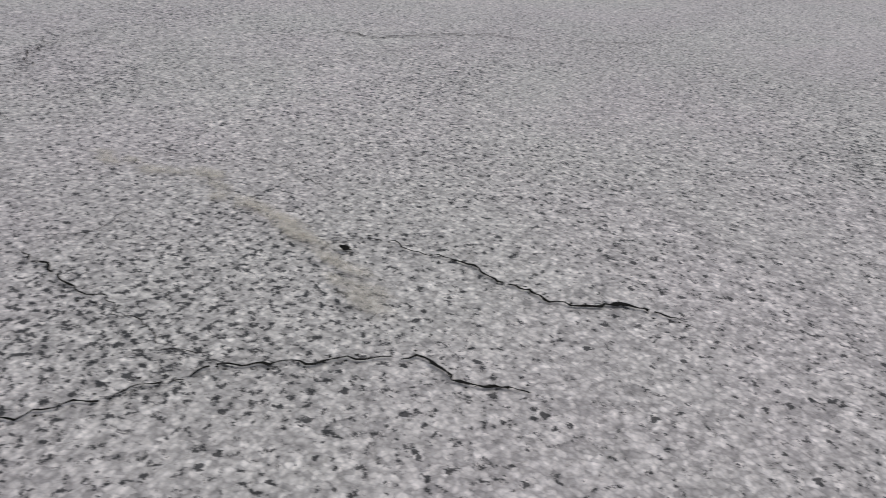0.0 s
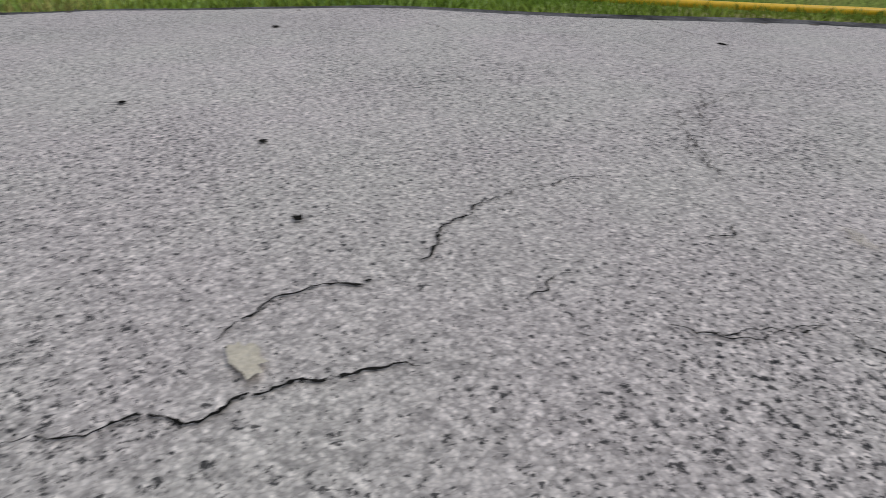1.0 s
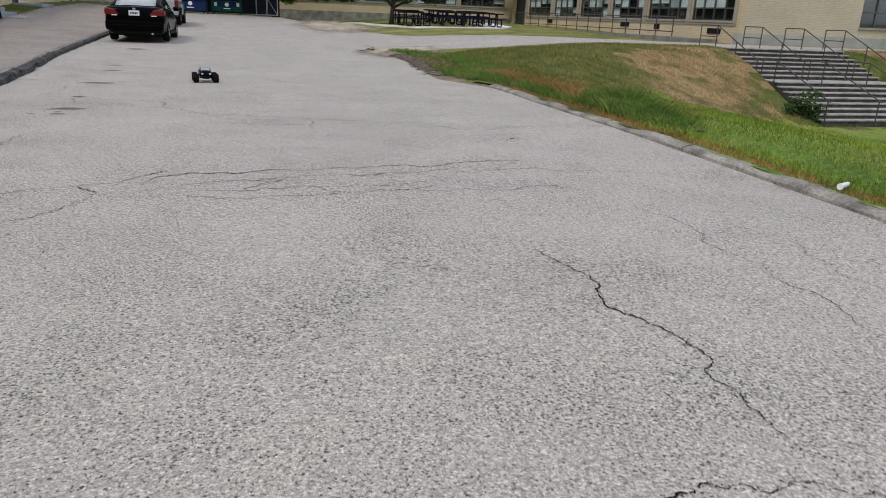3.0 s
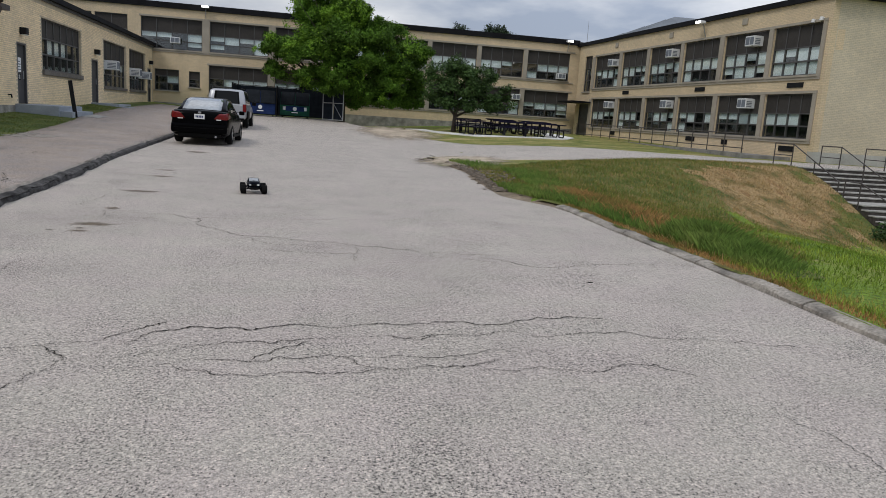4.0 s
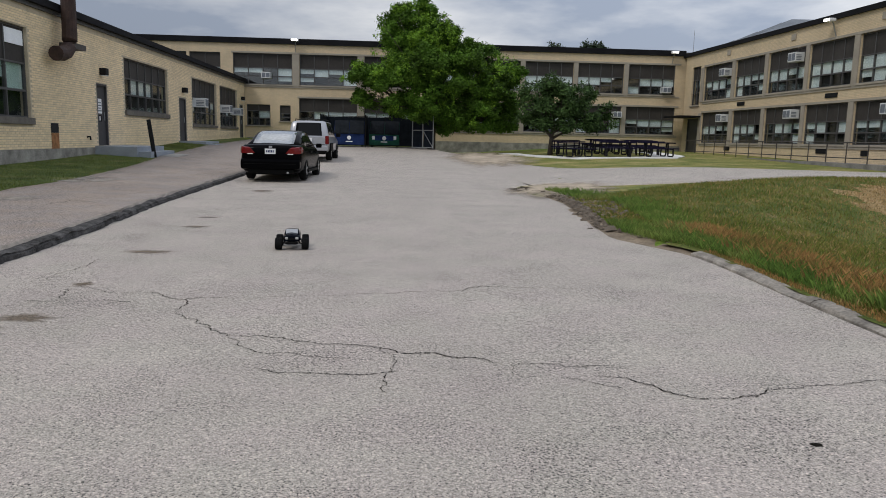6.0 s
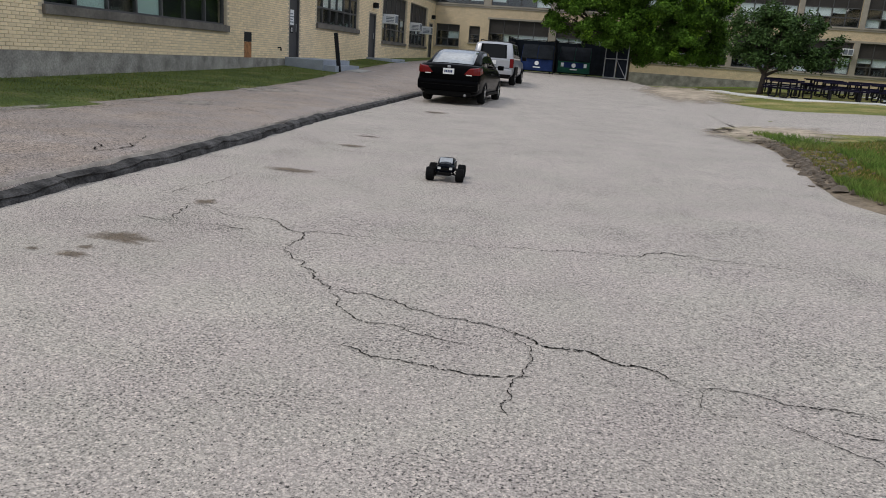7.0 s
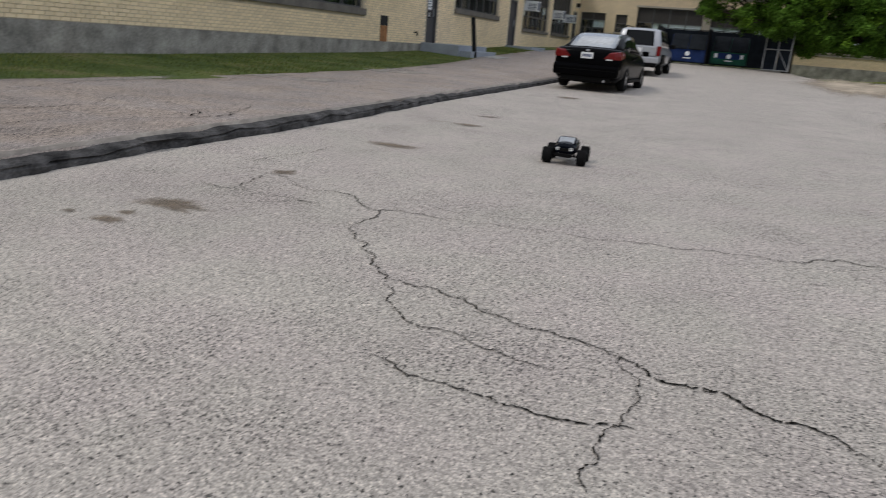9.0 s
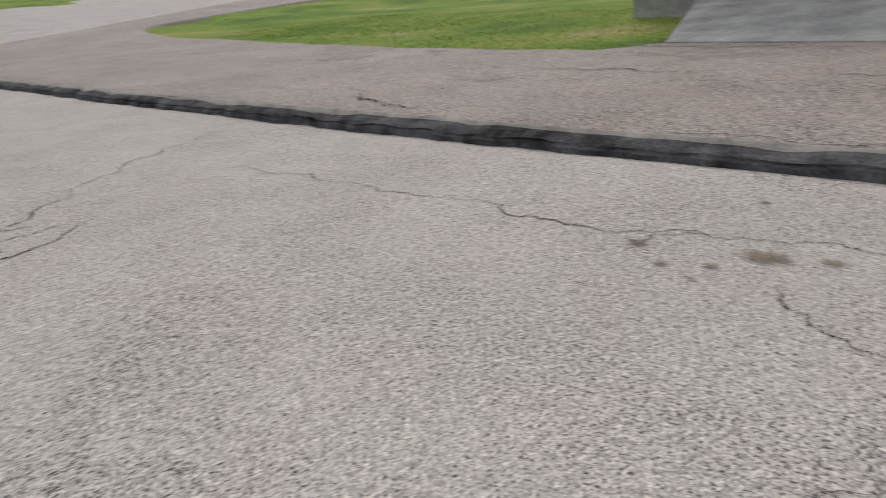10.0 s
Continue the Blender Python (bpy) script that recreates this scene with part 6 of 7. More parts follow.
# court fence with green screen beyond the lawn
court = thing("court_fence", "green screened fence round a far court", "fence", (65.8, 26.6, land(65.8, 26.6)))
for k in range(7):
    part("post", tube(bmesh.new(), [(-9 + 3 * k, 0, 0), (-9 + 3 * k, 0, 1.7)], 0.04, 6), M_STEEL, court)
for k in range(6):
    part("screen", box(bmesh.new(), -8.95 + 3 * k, -6.05 + 3 * k, -0.01, 0.01, 0.1, 1.6), M_BINGREEN, court, "green screen")

far_court = thing("court_fence", "blue-green screened fence beyond the end of the block", "fence", (78, 60, -0.1))
for k in range(6):
    part("post", tube(bmesh.new(), [(-7.5 + 3 * k, 0, -0.6), (-7.5 + 3 * k, 0, 1.75)], 0.04, 6), M_STEEL, far_court)
for k in range(5):
    part("screen", box(bmesh.new(), -7.45 + 3 * k, -4.55 + 3 * k, -0.01, 0.01, 0.05, 1.65), M_BINGREEN, far_court, "green screen")
blob("dirt_patch", 14.4, 14.0, 1.6, 0.8, M_DIRT, "bare dusty patch in the lawn", "dirt", 0.05)
blob("dirt_patch", 13.8, 11.0, 1.8, 0.6, M_DIRT, "bare dusty patch in the lawn", "dirt", 0.05)

# ---- bins, screens and gate ----
def dumpster(at, turn, mat, label):
    d = thing("dumpster", label, "dumpster", at, turn, group="dumpsters")
    bm = bmesh.new()
    prism(bm, [(-0.75, 0.15), (0.75, 0.15), (0.85, 1.7), (-0.75, 0.86)], -1.0, 1.0)
    part("tub", bm, mat, d)
    for s in (-0.5, 0.5):
        bm = bmesh.new()
        box(bm, s - 0.48, s + 0.48, -0.95, 0.95, -0.02, 0.03, pose(0, 0.03, 1.3, 27.7), 0.01)
        for k in range(4):
            box(bm, s - 0.36 + 0.24 * k - 0.03, s - 0.36 + 0.24 * k + 0.03, -0.9, 0.9, 0.03, 0.06, pose(0, 0.03, 1.3, 27.7))
        part("lid", bm, M_BINDARK, d, "dark lid")
    for s in (-1, 1):
        part("fork_pocket", box(bmesh.new(), s * 1.0 - 0.06, s * 1.0 + 0.06, -0.6, 0.6, 0.62, 0.8), M_BINDARK, d)
        for y in (-0.6, 0.6):
            part("caster", tube(bmesh.new(), [(s * 0.85 - 0.04, y, 0.08), (s * 0.85 + 0.04, y, 0.08)], 0.08, 10), M_TYRE, d)
    bm = bmesh.new()
    tube(bm, [(0, -0.765, 0.6), (0, -0.785, 0.6)], 0.14, 8)
    box(bm, -0.22, 0.22, -0.778, -0.765, 0.32, 0.38)
    part("emblem", bm, M_SHADEW, d, "pale round emblem over a plain bar")
    return d


dumpster((-0.85, 59.3, road_z(59.3)), 2, M_BINBLUE, "dark blue steel dumpster with pale emblem in the screened yard")
g = dumpster((1.5, 59.8, road_z(59.8)), -1, M_BINGREEN, "green steel dumpster with blue band in the screened yard")
part("band", box(bmesh.new(), -0.62, 0.62, -0.768, -0.745, 0.45, 0.78), M_BINBLUE, g, "blue band")
for s in (-0.72, 0.72):
    part("arrow_mark", box(bmesh.new(), s - 0.09, s + 0.09, -0.772, -0.745, 0.5, 0.74), M_SHADEW, g)


def screen_fence(points, z, height, label, group):
    f = thing("screen_fence", label, "fence", (*points[0], z), group=group)
    o = Vector((*points[0], 0))
    for a, b in zip(points, points[1:]):
        a, b = Vector((*a, 0)) - o, Vector((*b, 0)) - o
        d = (b - a)
        n = max(1, int(d.length / 1.8))
        for i in range(n):
            p, q = a + d * (i / n), a + d * ((i + 1) / n)
            ang = math.degrees(math.atan2(d.y, d.x))
            mid = (p + q) / 2
            part("screen", box(bmesh.new(), -(q - p).length / 2 + 0.03, (q - p).length / 2 - 0.03, -0.012, 0.012, 0.08, height - 0.04), M_SCREEN, f, "dark slatted screen", at=pose(mid.x, mid.y, 0, 0, 0, ang))
            part("post", tube(bmesh.new(), [p, p + Vector((0, 0, height))], 0.035, 6), M_BLACK, f)
        part("top_rail", tube(bmesh.new(), [a + Vector((0, 0, height)), b + Vector((0, 0, height))], 0.025, 6), M_BLACK, f)
    return f


screen_fence([(-2.6, 57.6), (-2.6, 61.6), (3.6, 61.6), (3.5, 58.4)], 0.74, 2.1, "dark screened fence round the bins", "yard screens")
screen_fence([(0.25, 58.4), (0.3, 61.4)], 0.74, 2.1, "dark screened divider between the bins", "yard screens")
gate = thing("gate", "open galvanised steel gate leaf with dark screen", "gate", (3.35, 57.3, road_z(57.3)), -38)
bm = bmesh.new()
for x in (0.0, 0.82, 1.64):
    part("upright", tube(bmesh.new(), [(x, 0, 0.06), (x, 0, 2.2)], 0.035, 8), M_STEEL, gate)
for z in (0.1, 1.2, 2.2):
    part("rail", tube(bmesh.new(), [(0, 0, z), (1.64, 0, z)], 0.028, 8), M_STEEL, gate)
part("brace", tube(bmesh.new(), [(0.86, 0, 1.15), (1.6, 0, 0.15)], 0.018, 6), M_STEEL, gate)
for x0 in (0.04, 0.86):
    for z0, z1 in ((0.13, 1.17), (1.23, 2.17)):
        part("screen", box(bmesh.new(), x0, x0 + 0.74, 0.03, 0.045, z0, z1), M_SCREEN, gate, "dark screen")

# ---- picnic tables on a pale slab ----
slab = [(9.0, 57.0), (10.2, 50.5), (11.6, 46.6), (14.2, 46.2), (16.8, 46.6), (18.4, 49.5), (19.5, 57)]
bm = bmesh.new()
lo = [bm.verts.new((x, y, land(x, y) - 0.1)) for x, y in slab]
hi = [bm.verts.new((x, y, land(x, y) + 0.05)) for x, y in slab]
bm.faces.new(hi)
for i in range(len(slab)):
    j = (i + 1) % len(slab)
    bm.faces.new((lo[i], lo[j], hi[j], hi[i]))
single("slab", bm, material("pale_concrete", (0.78, 0.77, 0.74), 0.9, vary=0.08, scale=0.8), "pale concrete slab under the picnic tables", "slab", kind="structure")


def picnic_table(at, turn):
    t = thing("picnic_table", "navy-black coated steel picnic table with attached benches", "picnic table", at, turn, group="picnic tables")
    part("tabletop", box(bmesh.new(), -0.92, 0.92, -0.38, 0.38, 0.70, 0.765, bevel=0.015), M_NAVY, t)
    for s in (-1, 1):
        part("bench", box(bmesh.new(), -0.92, 0.92, s * 0.68 - 0.14, s * 0.68 + 0.14, 0.41, 0.465, bevel=0.01), M_NAVY, t)
        for x in (-0.6, 0.6):
            part("leg", tube(bmesh.new(), [(x, s * 0.1, 0.72), (x, s * 0.14, 0.1), (x, s * 0.22, 0.03), (x, s * 0.7, 0.03), (x, s * 0.78, 0.1), (x, s * 0.72, 0.42)], 0.042, 6), M_BLACK, t)
    for x in (-0.6, 0.6):
        part("cross_bar", tube(bmesh.new(), [(x, -0.7, 0.4), (x, 0.7, 0.4)], 0.022, 6), M_BLACK, t)
    return t


first = picnic_table((16.2, 48.0, land(16.2, 48.0) + 0.04), 4)
rnd = random.Random(8)
for x, y in ((14.0, 47.7), (11.9, 48.6), (16.5, 50.3), (14.3, 50.0), (12.2, 51.2), (16.9, 52.6), (14.6, 52.7), (12.6, 54.0), (17.4, 54.9), (15.2, 55.3)):
    copy_thing(first, pose(x, y, land(x, y) + 0.04, 0, 0, rnd.uniform(-22, 22)))

# ---- small things at the wing ----
single("post", box(bmesh.new(), -0.07, 0.07, -0.07, 0.07, -0.2, 1.42, bevel=0.01), M_BLACK, "leaning black timber post at the edge of the lawn", "post", at=pose(-6.82, 38.05, land(-6.82, 38.05), 0, -7, 10))
vent = thing("wall_vent", "wall opening painted as a black sheet above a rust-streaked iron plate", "vent", (WALL_X, 34.44, 1.31))
# no hole here: the opening's inner shade is a flat black sheet
part("opening", box(bmesh.new(), 0.0, 0.026, -0.26, 0.26, 0.0, 0.31), M_UNLIT, vent)
part("rust_plate", box(bmesh.new(), 0.0, 0.022, -0.26, 0.26, -0.62, -0.004), M_RUSTSTREAK, vent, "rust-streaked plate")
pipe = thing("exhaust_pipe", "big rusted exhaust pipe with an elbow on the wall", "pipe", (WALL_X + 0.45, 34.9, 3.7))
part("stack", tube(bmesh.new(), [(0, 0, 0.85), (0, 0, 2.6)], 0.23, 14), M_RUST, pipe)
part("elbow", tube(bmesh.new(), [(0, 0, 0.86), (0, -0.03, 0.6), (0, -0.14, 0.36), (0, -0.36, 0.2), (0, -0.62, 0.12), (0, -1.05, 0.08)], 0.235, 14), M_RUST, pipe)
part("bracket", box(bmesh.new(), -0.45, 0.05, 0.2, 1.1, 0.38, 0.56), M_RAIL, pipe)
hydrant = thing("hose_tap", "small wall tap on the brick", "tap", (WALL_X, 36.9, 1.18))
part("spout", tube(bmesh.new(), [(0, 0, 0), (0.12, 0, 0.02), (0.14, 0, -0.1)], 0.03, 6), M_BLACK, hydrant)

# concrete walks across the left lawn
def walk_slab(x0, x1, y0, y1, label, climb=0.0, flare=0.0):
    bm = bmesh.new()
    v = [bm.verts.new((x, y, land(x, y) + 0.03 + (climb if x == x0 else 0.0))) for x, y in ((x0, y0 - flare), (x1, y0), (x1, y1), (x0, y1 + 0.5 * flare))]
    w = [bm.verts.new((p.co.x, p.co.y, p.co.z - 0.2 - climb)) for p in v]
    bm.faces.new(v)
    for i in range(4):
        j = (i + 1) % 4
        bm.faces.new((v[j], v[i], w[i], w[j]))
    bmesh.ops.recalc_face_normals(bm, faces=bm.faces[:])
    single("concrete_walk", bm, M_APRON, label, "path", kind="structure")


walk_slab(-8.7, -5.85, 13.6, 15.2, "pale concrete walk across the lawn")
walk_slab(-8.78, -5.5, 6.8, 10.55, "broad weathered concrete apron before the wing", 0.26, 1.2)
walk_slab(-7.3, -6.2, 38.7, 40.4, "pale concrete walk to the door landing")

# ---- litter, stones and hose ----
rock = bmesh.new()
bmesh.ops.create_icosphere(rock, subdivisions=2, radius=0.07)
for v in rock.verts:
    v.co = Vector((v.co.x * 1.3, v.co.y, v.co.z * 0.55)) * (1 + 0.25 * noise.noise(v.co * 9))
single("rock", rock, M_ROCK, "pale rounded rock at the road edge", "rock", at=pose(5.66, 5.85, 0.06))
cup = thing("litter", "crumpled white paper cup lying on the kerb", "litter", (5.86, 10.12, 0.11), 20)
part("cup", tube(bmesh.new(), [(-0.055, 0, 0), (0.055, 0, 0.01)], 0.022, 10, 0.016), M_PAPER, cup)
part("lid", tube(bmesh.new(), [(-0.063, 0, 0), (-0.054, 0, 0)], 0.025, 10), M_SHADEW, cup)
single("litter", box(bmesh.new(), -0.4, 0.4, -0.25, 0.25, 0, 0.08, bevel=0.02), M_PAPER, "white board lying on the lawn", "litter", at=pose(38.5, 23.2, land(38.5, 23.2), 0, 0, 20))
bm = bmesh.new()
tube(bm, [(x, y, land(x, y) + 0.03) for x, y in curve_through([(6.75, 0.2), (5.85, -0.04), (5.2, -0.4), (4.7, -1.16), (4.36, -1.98), (4.07, -2.56)], 0.2)], 0.026, 10)
single("hose", bm, M_YELLOW, "yellow plastic hose lying bent in the grass", "hose", soft=True)


# rubble along the broken edge of the road
rnd = random.Random(21)
v, f = [], []
for _ in range(1100):
    if rnd.random() < 0.75:
        y = rnd.uniform(21.0, 30.5)
        x = edge_right(y) + abs(rnd.gauss(0.25, 0.35))
    else:
        y = rnd.uniform(-3, 5.3)
        x = edge_right(y) + rnd.uniform(-0.1, 0.25)
    s = rnd.uniform(0.015, 0.055) if y > 10 else rnd.uniform(0.01, 0.03)
    if rnd.random() < 0.3 and y > 10:
        y = rnd.gauss(24.3, 1.5)
        x, s = edge_right(y) + rnd.gauss(0.45, 0.2), rnd.uniform(0.03, 0.1)
    z = land(x, y)
    i = len(v)
    for dx, dy, dz in ((-1, -1, 0), (1, -1, 0), (1, 1, 0), (-1, 1, 0), (-0.6, -0.5, 0.9), (0.6, -0.6, 0.7), (0.5, 0.6, 0.9), (-0.5, 0.5, 0.6)):
        v.append((x + s * dx * rnd.uniform(0.7, 1.3), y + s * dy * rnd.uniform(0.7, 1.3), z - 0.02 + s * dz * rnd.uniform(0.6, 1.1)))
    f += [tuple(i + k for k in q) for q in ((4, 5, 6, 7), (0, 1, 5, 4), (1, 2, 6, 5), (2, 3, 7, 6), (3, 0, 4, 7))]
tagged(new("rubble", mesh_of("rubble", v, f, M_RUBBLE)), "broken dark asphalt crumbs along the ragged road edge", "rubble", kind="stuff")


# ---- cracks and stains in the asphalt ----
CRACKS = {"M": ([], []), "P": ([], []), "W": ([], [])}


def crack(points, width, mat, footway=False):
    """A jagged fissure through a few plan points, roughened at ever smaller steps, with crumbled lips."""
    rnd = random.Random(int(abs(points[0][0] * 1000 + points[0][1] * 77)))
    p = [Vector((x, y, 0)) for x, y in points]
    for level in range(10):
        q, cut = [p[0]], False
        for a, b in zip(p, p[1:]):
            d = b - a
            if d.length > (0.012 if a.y < 17 else 0.04):
                cut = True
                q.append((a + b) / 2 + Vector((-d.y, d.x, 0)) * rnd.uniform(-0.2, 0.2))
            q.append(b)
        p = q
        if not cut:
            break
    v, f = CRACKS["W" if footway else ("M" if mat == M_CRACK else "P")]
    last = None
    for k, c in enumerate(p):
        d = (p[min(k + 1, len(p) - 1)] - p[max(k - 1, 0)])
        d = d.normalized() if d.length else Vector((1, 0, 0))
        n = Vector((-d.y, d.x, 0))
        fade = min(1.0, 0.4 + 6 * min(k, len(p) - 1 - k) / len(p))
        broad = 0.75 + 0.9 * noise.noise((c.x * 1.9, c.y * 1.9, 4.4))
        w = width * fade * max(0.3, broad) * (0.55 + 0.75 * rnd.random() ** 1.4) * 0.5
        z = (land(c.x, c.y) + 0.01 * noise.noise((c.x, c.y, 5)) + 0.022 if footway else road_z(c.y) + 0.012 * noise.noise((0.4 * c.x, 0.4 * c.y, 2.0)) + 0.004)
        a, b = c + n * w * rnd.uniform(0.4, 1.6), c - n * w * rnd.uniform(0.4, 1.6)
        v += [(a.x, a.y, z), (b.x, b.y, z)]
        j = len(v) - 2
        if last is not None and rnd.random() > 0.07:
            f.append((last, last + 1, j + 1, j))
        last = j
        if rnd.random() < 0.5 and not footway:
            o = c + n * rnd.gauss(0, 1.6) * width
            r = width * rnd.uniform(0.15, 0.5)
            i = len(v)
            v += [(o.x - r, o.y - r * 0.4, z), (o.x + r * 0.3, o.y - r, z), (o.x + r, o.y + r * 0.5, z), (o.x - r * 0.2, o.y + r, z)]
            f.append((i, i + 1, i + 2, i + 3))
            last = j


crack([(1.22, 6.87), (1.27, 6.89), (1.35, 6.93), (1.42, 7.01), (1.50, 7.10), (1.58, 7.14), (1.68, 7.17), (1.81, 7.17), (1.94, 7.17), (2.08, 7.22), (2.24, 7.21), (2.43, 7.19), (2.54, 7.24), (2.73, 7.24), (2.96, 7.20), (3.10, 7.13), (3.19, 7.04), (3.29, 6.96), (3.46, 6.95), (3.60, 6.90)], 0.0085, M_CRACK)
crack([(1.77, 7.00), (1.87, 7.12), (1.93, 7.17)], 0.0061, M_CRACK)
crack([(1.35, 6.84), (1.46, 6.83), (1.57, 6.87), (1.74, 6.85), (1.90, 6.87), (2.02, 6.92), (2.16, 6.91), (2.30, 6.97), (2.47, 6.98)], 0.0061, M_CRACK)
crack([(2.47, 6.98), (2.60, 6.95), (2.71, 6.94), (2.86, 6.95), (2.96, 6.91), (3.07, 6.83), (3.12, 6.78), (3.22, 6.71), (3.32, 6.65), (3.48, 6.56)], 0.0061, M_CRACK)
crack([(2.43, 7.19), (2.46, 7.08), (2.47, 6.98)], 0.0061, M_CRACK)
crack([(2.41, 6.88), (2.49, 6.80), (2.62, 6.74), (2.73, 6.74), (2.85, 6.66), (2.97, 6.59), (3.01, 6.51), (3.06, 6.41), (3.12, 6.31), (3.24, 6.27), (3.59, 6.15)], 0.0061, M_CRACK)
crack([(2.68, 6.89), (2.70, 6.79), (2.73, 6.74)], 0.0044, M_CRACKPALE)
crack([(3.12, 6.78), (3.03, 6.58)], 0.0061, M_CRACK)
crack([(1.51, 6.72), (1.57, 6.68), (1.69, 6.63), (1.81, 6.60), (1.89, 6.56), (2.00, 6.54), (2.09, 6.53), (2.22, 6.48), (2.32, 6.49), (2.42, 6.51), (2.69, 6.60)], 0.0085, M_CRACK)
crack([(3.02, 9.34), (3.08, 9.01), (3.04, 8.62), (3.09, 8.37), (3.14, 8.09), (3.06, 7.79), (3.06, 7.59), (3.04, 7.36)], 0.0085, M_CRACK)
crack([(4.62, 9.96), (4.56, 9.40), (4.52, 8.94), (4.50, 8.45), (4.49, 8.10), (4.42, 7.76), (4.24, 7.42), (4.15, 7.11)], 0.0044, M_CRACKPALE)
crack([(4.08, 10.11), (4.09, 9.35), (4.15, 8.89), (4.12, 8.44), (3.96, 7.93)], 0.0044, M_CRACKPALE)
crack([(3.25, 6.17), (3.20, 6.03)], 0.0044, M_CRACKPALE)
crack([(3.07, 6.40), (2.88, 6.17), (2.91, 6.07), (2.74, 5.92), (2.59, 5.83), (2.44, 5.71)], 0.0044, M_CRACKPALE)
crack([(2.69, 5.67), (2.67, 5.54), (2.63, 5.47), (2.53, 5.40), (2.42, 5.34)], 0.0061, M_CRACK)
crack([(2.21, 5.79), (2.27, 5.73), (2.33, 5.68)], 0.0044, M_CRACKPALE)
crack([(2.34, 5.48), (2.33, 5.40)], 0.0044, M_CRACKPALE)
crack([(3.29, 6.27), (3.21, 6.10)], 0.0044, M_CRACKPALE)
crack([(2.46, 5.08), (2.51, 4.99), (2.53, 4.84), (2.55, 4.70), (2.54, 4.55), (2.54, 4.42), (2.54, 4.32), (2.51, 4.25), (2.46, 4.14), (2.39, 4.06), (2.35, 4.00), (2.33, 3.93), (2.27, 3.87), (2.25, 3.81), (2.21, 3.76), (2.18, 3.70), (2.15, 3.66), (2.14, 3.61), (2.12, 3.56), (2.10, 3.53)], 0.0060, M_CRACK)
crack([(2.30, 4.94), (2.32, 4.84), (2.31, 4.72), (2.28, 4.63), (2.26, 4.56)], 0.0043, M_CRACK)
crack([(2.31, 4.36), (2.30, 4.29), (2.31, 4.21), (2.29, 4.09), (2.28, 4.01), (2.28, 3.94), (2.27, 3.87)], 0.0031, M_CRACKPALE)
crack([(2.06, 4.74), (2.06, 4.65), (2.06, 4.55), (2.01, 4.51), (1.96, 4.48), (1.93, 4.44), (1.88, 4.40)], 0.0060, M_CRACK)
crack([(2.33, 2.82), (2.38, 2.76), (2.46, 2.69), (2.51, 2.62), (2.54, 2.55), (2.57, 2.48)], 0.0060, M_CRACK)
crack([(2.57, 2.48), (2.54, 2.41), (2.58, 2.33), (2.55, 2.27)], 0.0031, M_CRACKPALE)
crack([(1.94, 2.52), (1.90, 2.46), (1.90, 2.40), (1.89, 2.33)], 0.0043, M_CRACK)
crack([(1.86, 2.32), (1.80, 2.32), (1.72, 2.34), (1.66, 2.33)], 0.0060, M_CRACK)
crack([(1.66, 2.33), (1.56, 2.35), (1.50, 2.38), (1.44, 2.35)], 0.0031, M_CRACKPALE)
crack([(2.49, 0.78), (2.31, 0.76), (2.17, 0.56), (2.04, 0.41), (1.91, 0.41)], 0.0043, M_CRACK)
crack([(2.31, 1.36), (2.25, 1.16), (2.16, 0.96), (2.12, 0.77), (1.97, 0.63)], 0.0031, M_CRACKPALE)
crack([(2.95, 1.62), (2.68, 1.86), (2.51, 1.96), (2.42, 1.99)], 0.0031, M_CRACKPALE)
crack([(2.95, 1.62), (3.11, 1.45), (3.07, 1.26), (2.98, 1.01)], 0.0031, M_CRACKPALE)
crack([(2.98, 2.21), (3.14, 2.04), (3.32, 1.93)], 0.0031, M_CRACKPALE)
crack([(2.14, 2.71), (2.15, 2.67), (2.19, 2.62), (2.19, 2.58)], 0.0031, M_CRACKPALE)
crack([(1.99, 2.56), (1.93, 2.50), (1.92, 2.42), (1.89, 2.39), (1.90, 2.34)], 0.0043, M_CRACK)
crack([(1.89, 2.28), (1.84, 2.23), (1.85, 2.14)], 0.0031, M_CRACKPALE)
crack([(2.21, 2.28), (2.19, 2.22), (2.23, 2.18)], 0.0043, M_CRACK)
crack([(2.06, 1.95), (1.93, 1.90), (1.83, 1.83), (1.74, 1.83), (1.63, 1.87)], 0.0043, M_CRACK)
crack([(1.56, 2.06), (1.50, 2.01), (1.42, 1.97), (1.34, 1.97), (1.26, 1.98), (1.19, 1.99), (1.14, 2.00), (1.07, 1.96), (1.02, 1.94), (0.96, 1.94)], 0.0060, M_CRACK)
crack([(1.60, 2.60), (1.56, 2.56), (1.51, 2.51), (1.47, 2.45), (1.43, 2.40), (1.41, 2.35), (1.36, 2.31), (1.30, 2.26), (1.23, 2.21), (1.17, 2.23), (1.13, 2.22), (1.08, 2.20)], 0.0060, M_CRACK)
crack([(2.52, 1.78), (2.46, 1.64), (2.39, 1.56), (2.36, 1.43), (2.35, 1.26)], 0.0043, M_CRACK)
crack([(2.74, 1.83), (2.58, 1.92), (2.44, 2.00)], 0.0031, M_CRACKPALE)
crack([(2.74, 1.80), (2.98, 1.59), (3.07, 1.37), (2.99, 1.21)], 0.0031, M_CRACKPALE)
crack([(2.56, 0.79), (2.33, 0.76), (2.16, 0.59), (2.01, 0.43), (1.83, 0.38), (1.52, 0.11)], 0.0031, M_CRACKPALE)
crack([(4.80, 1.71), (4.48, 1.70)], 0.0043, M_CRACK)
crack([(4.53, 0.43), (4.05, 0.53)], 0.0043, M_CRACK)
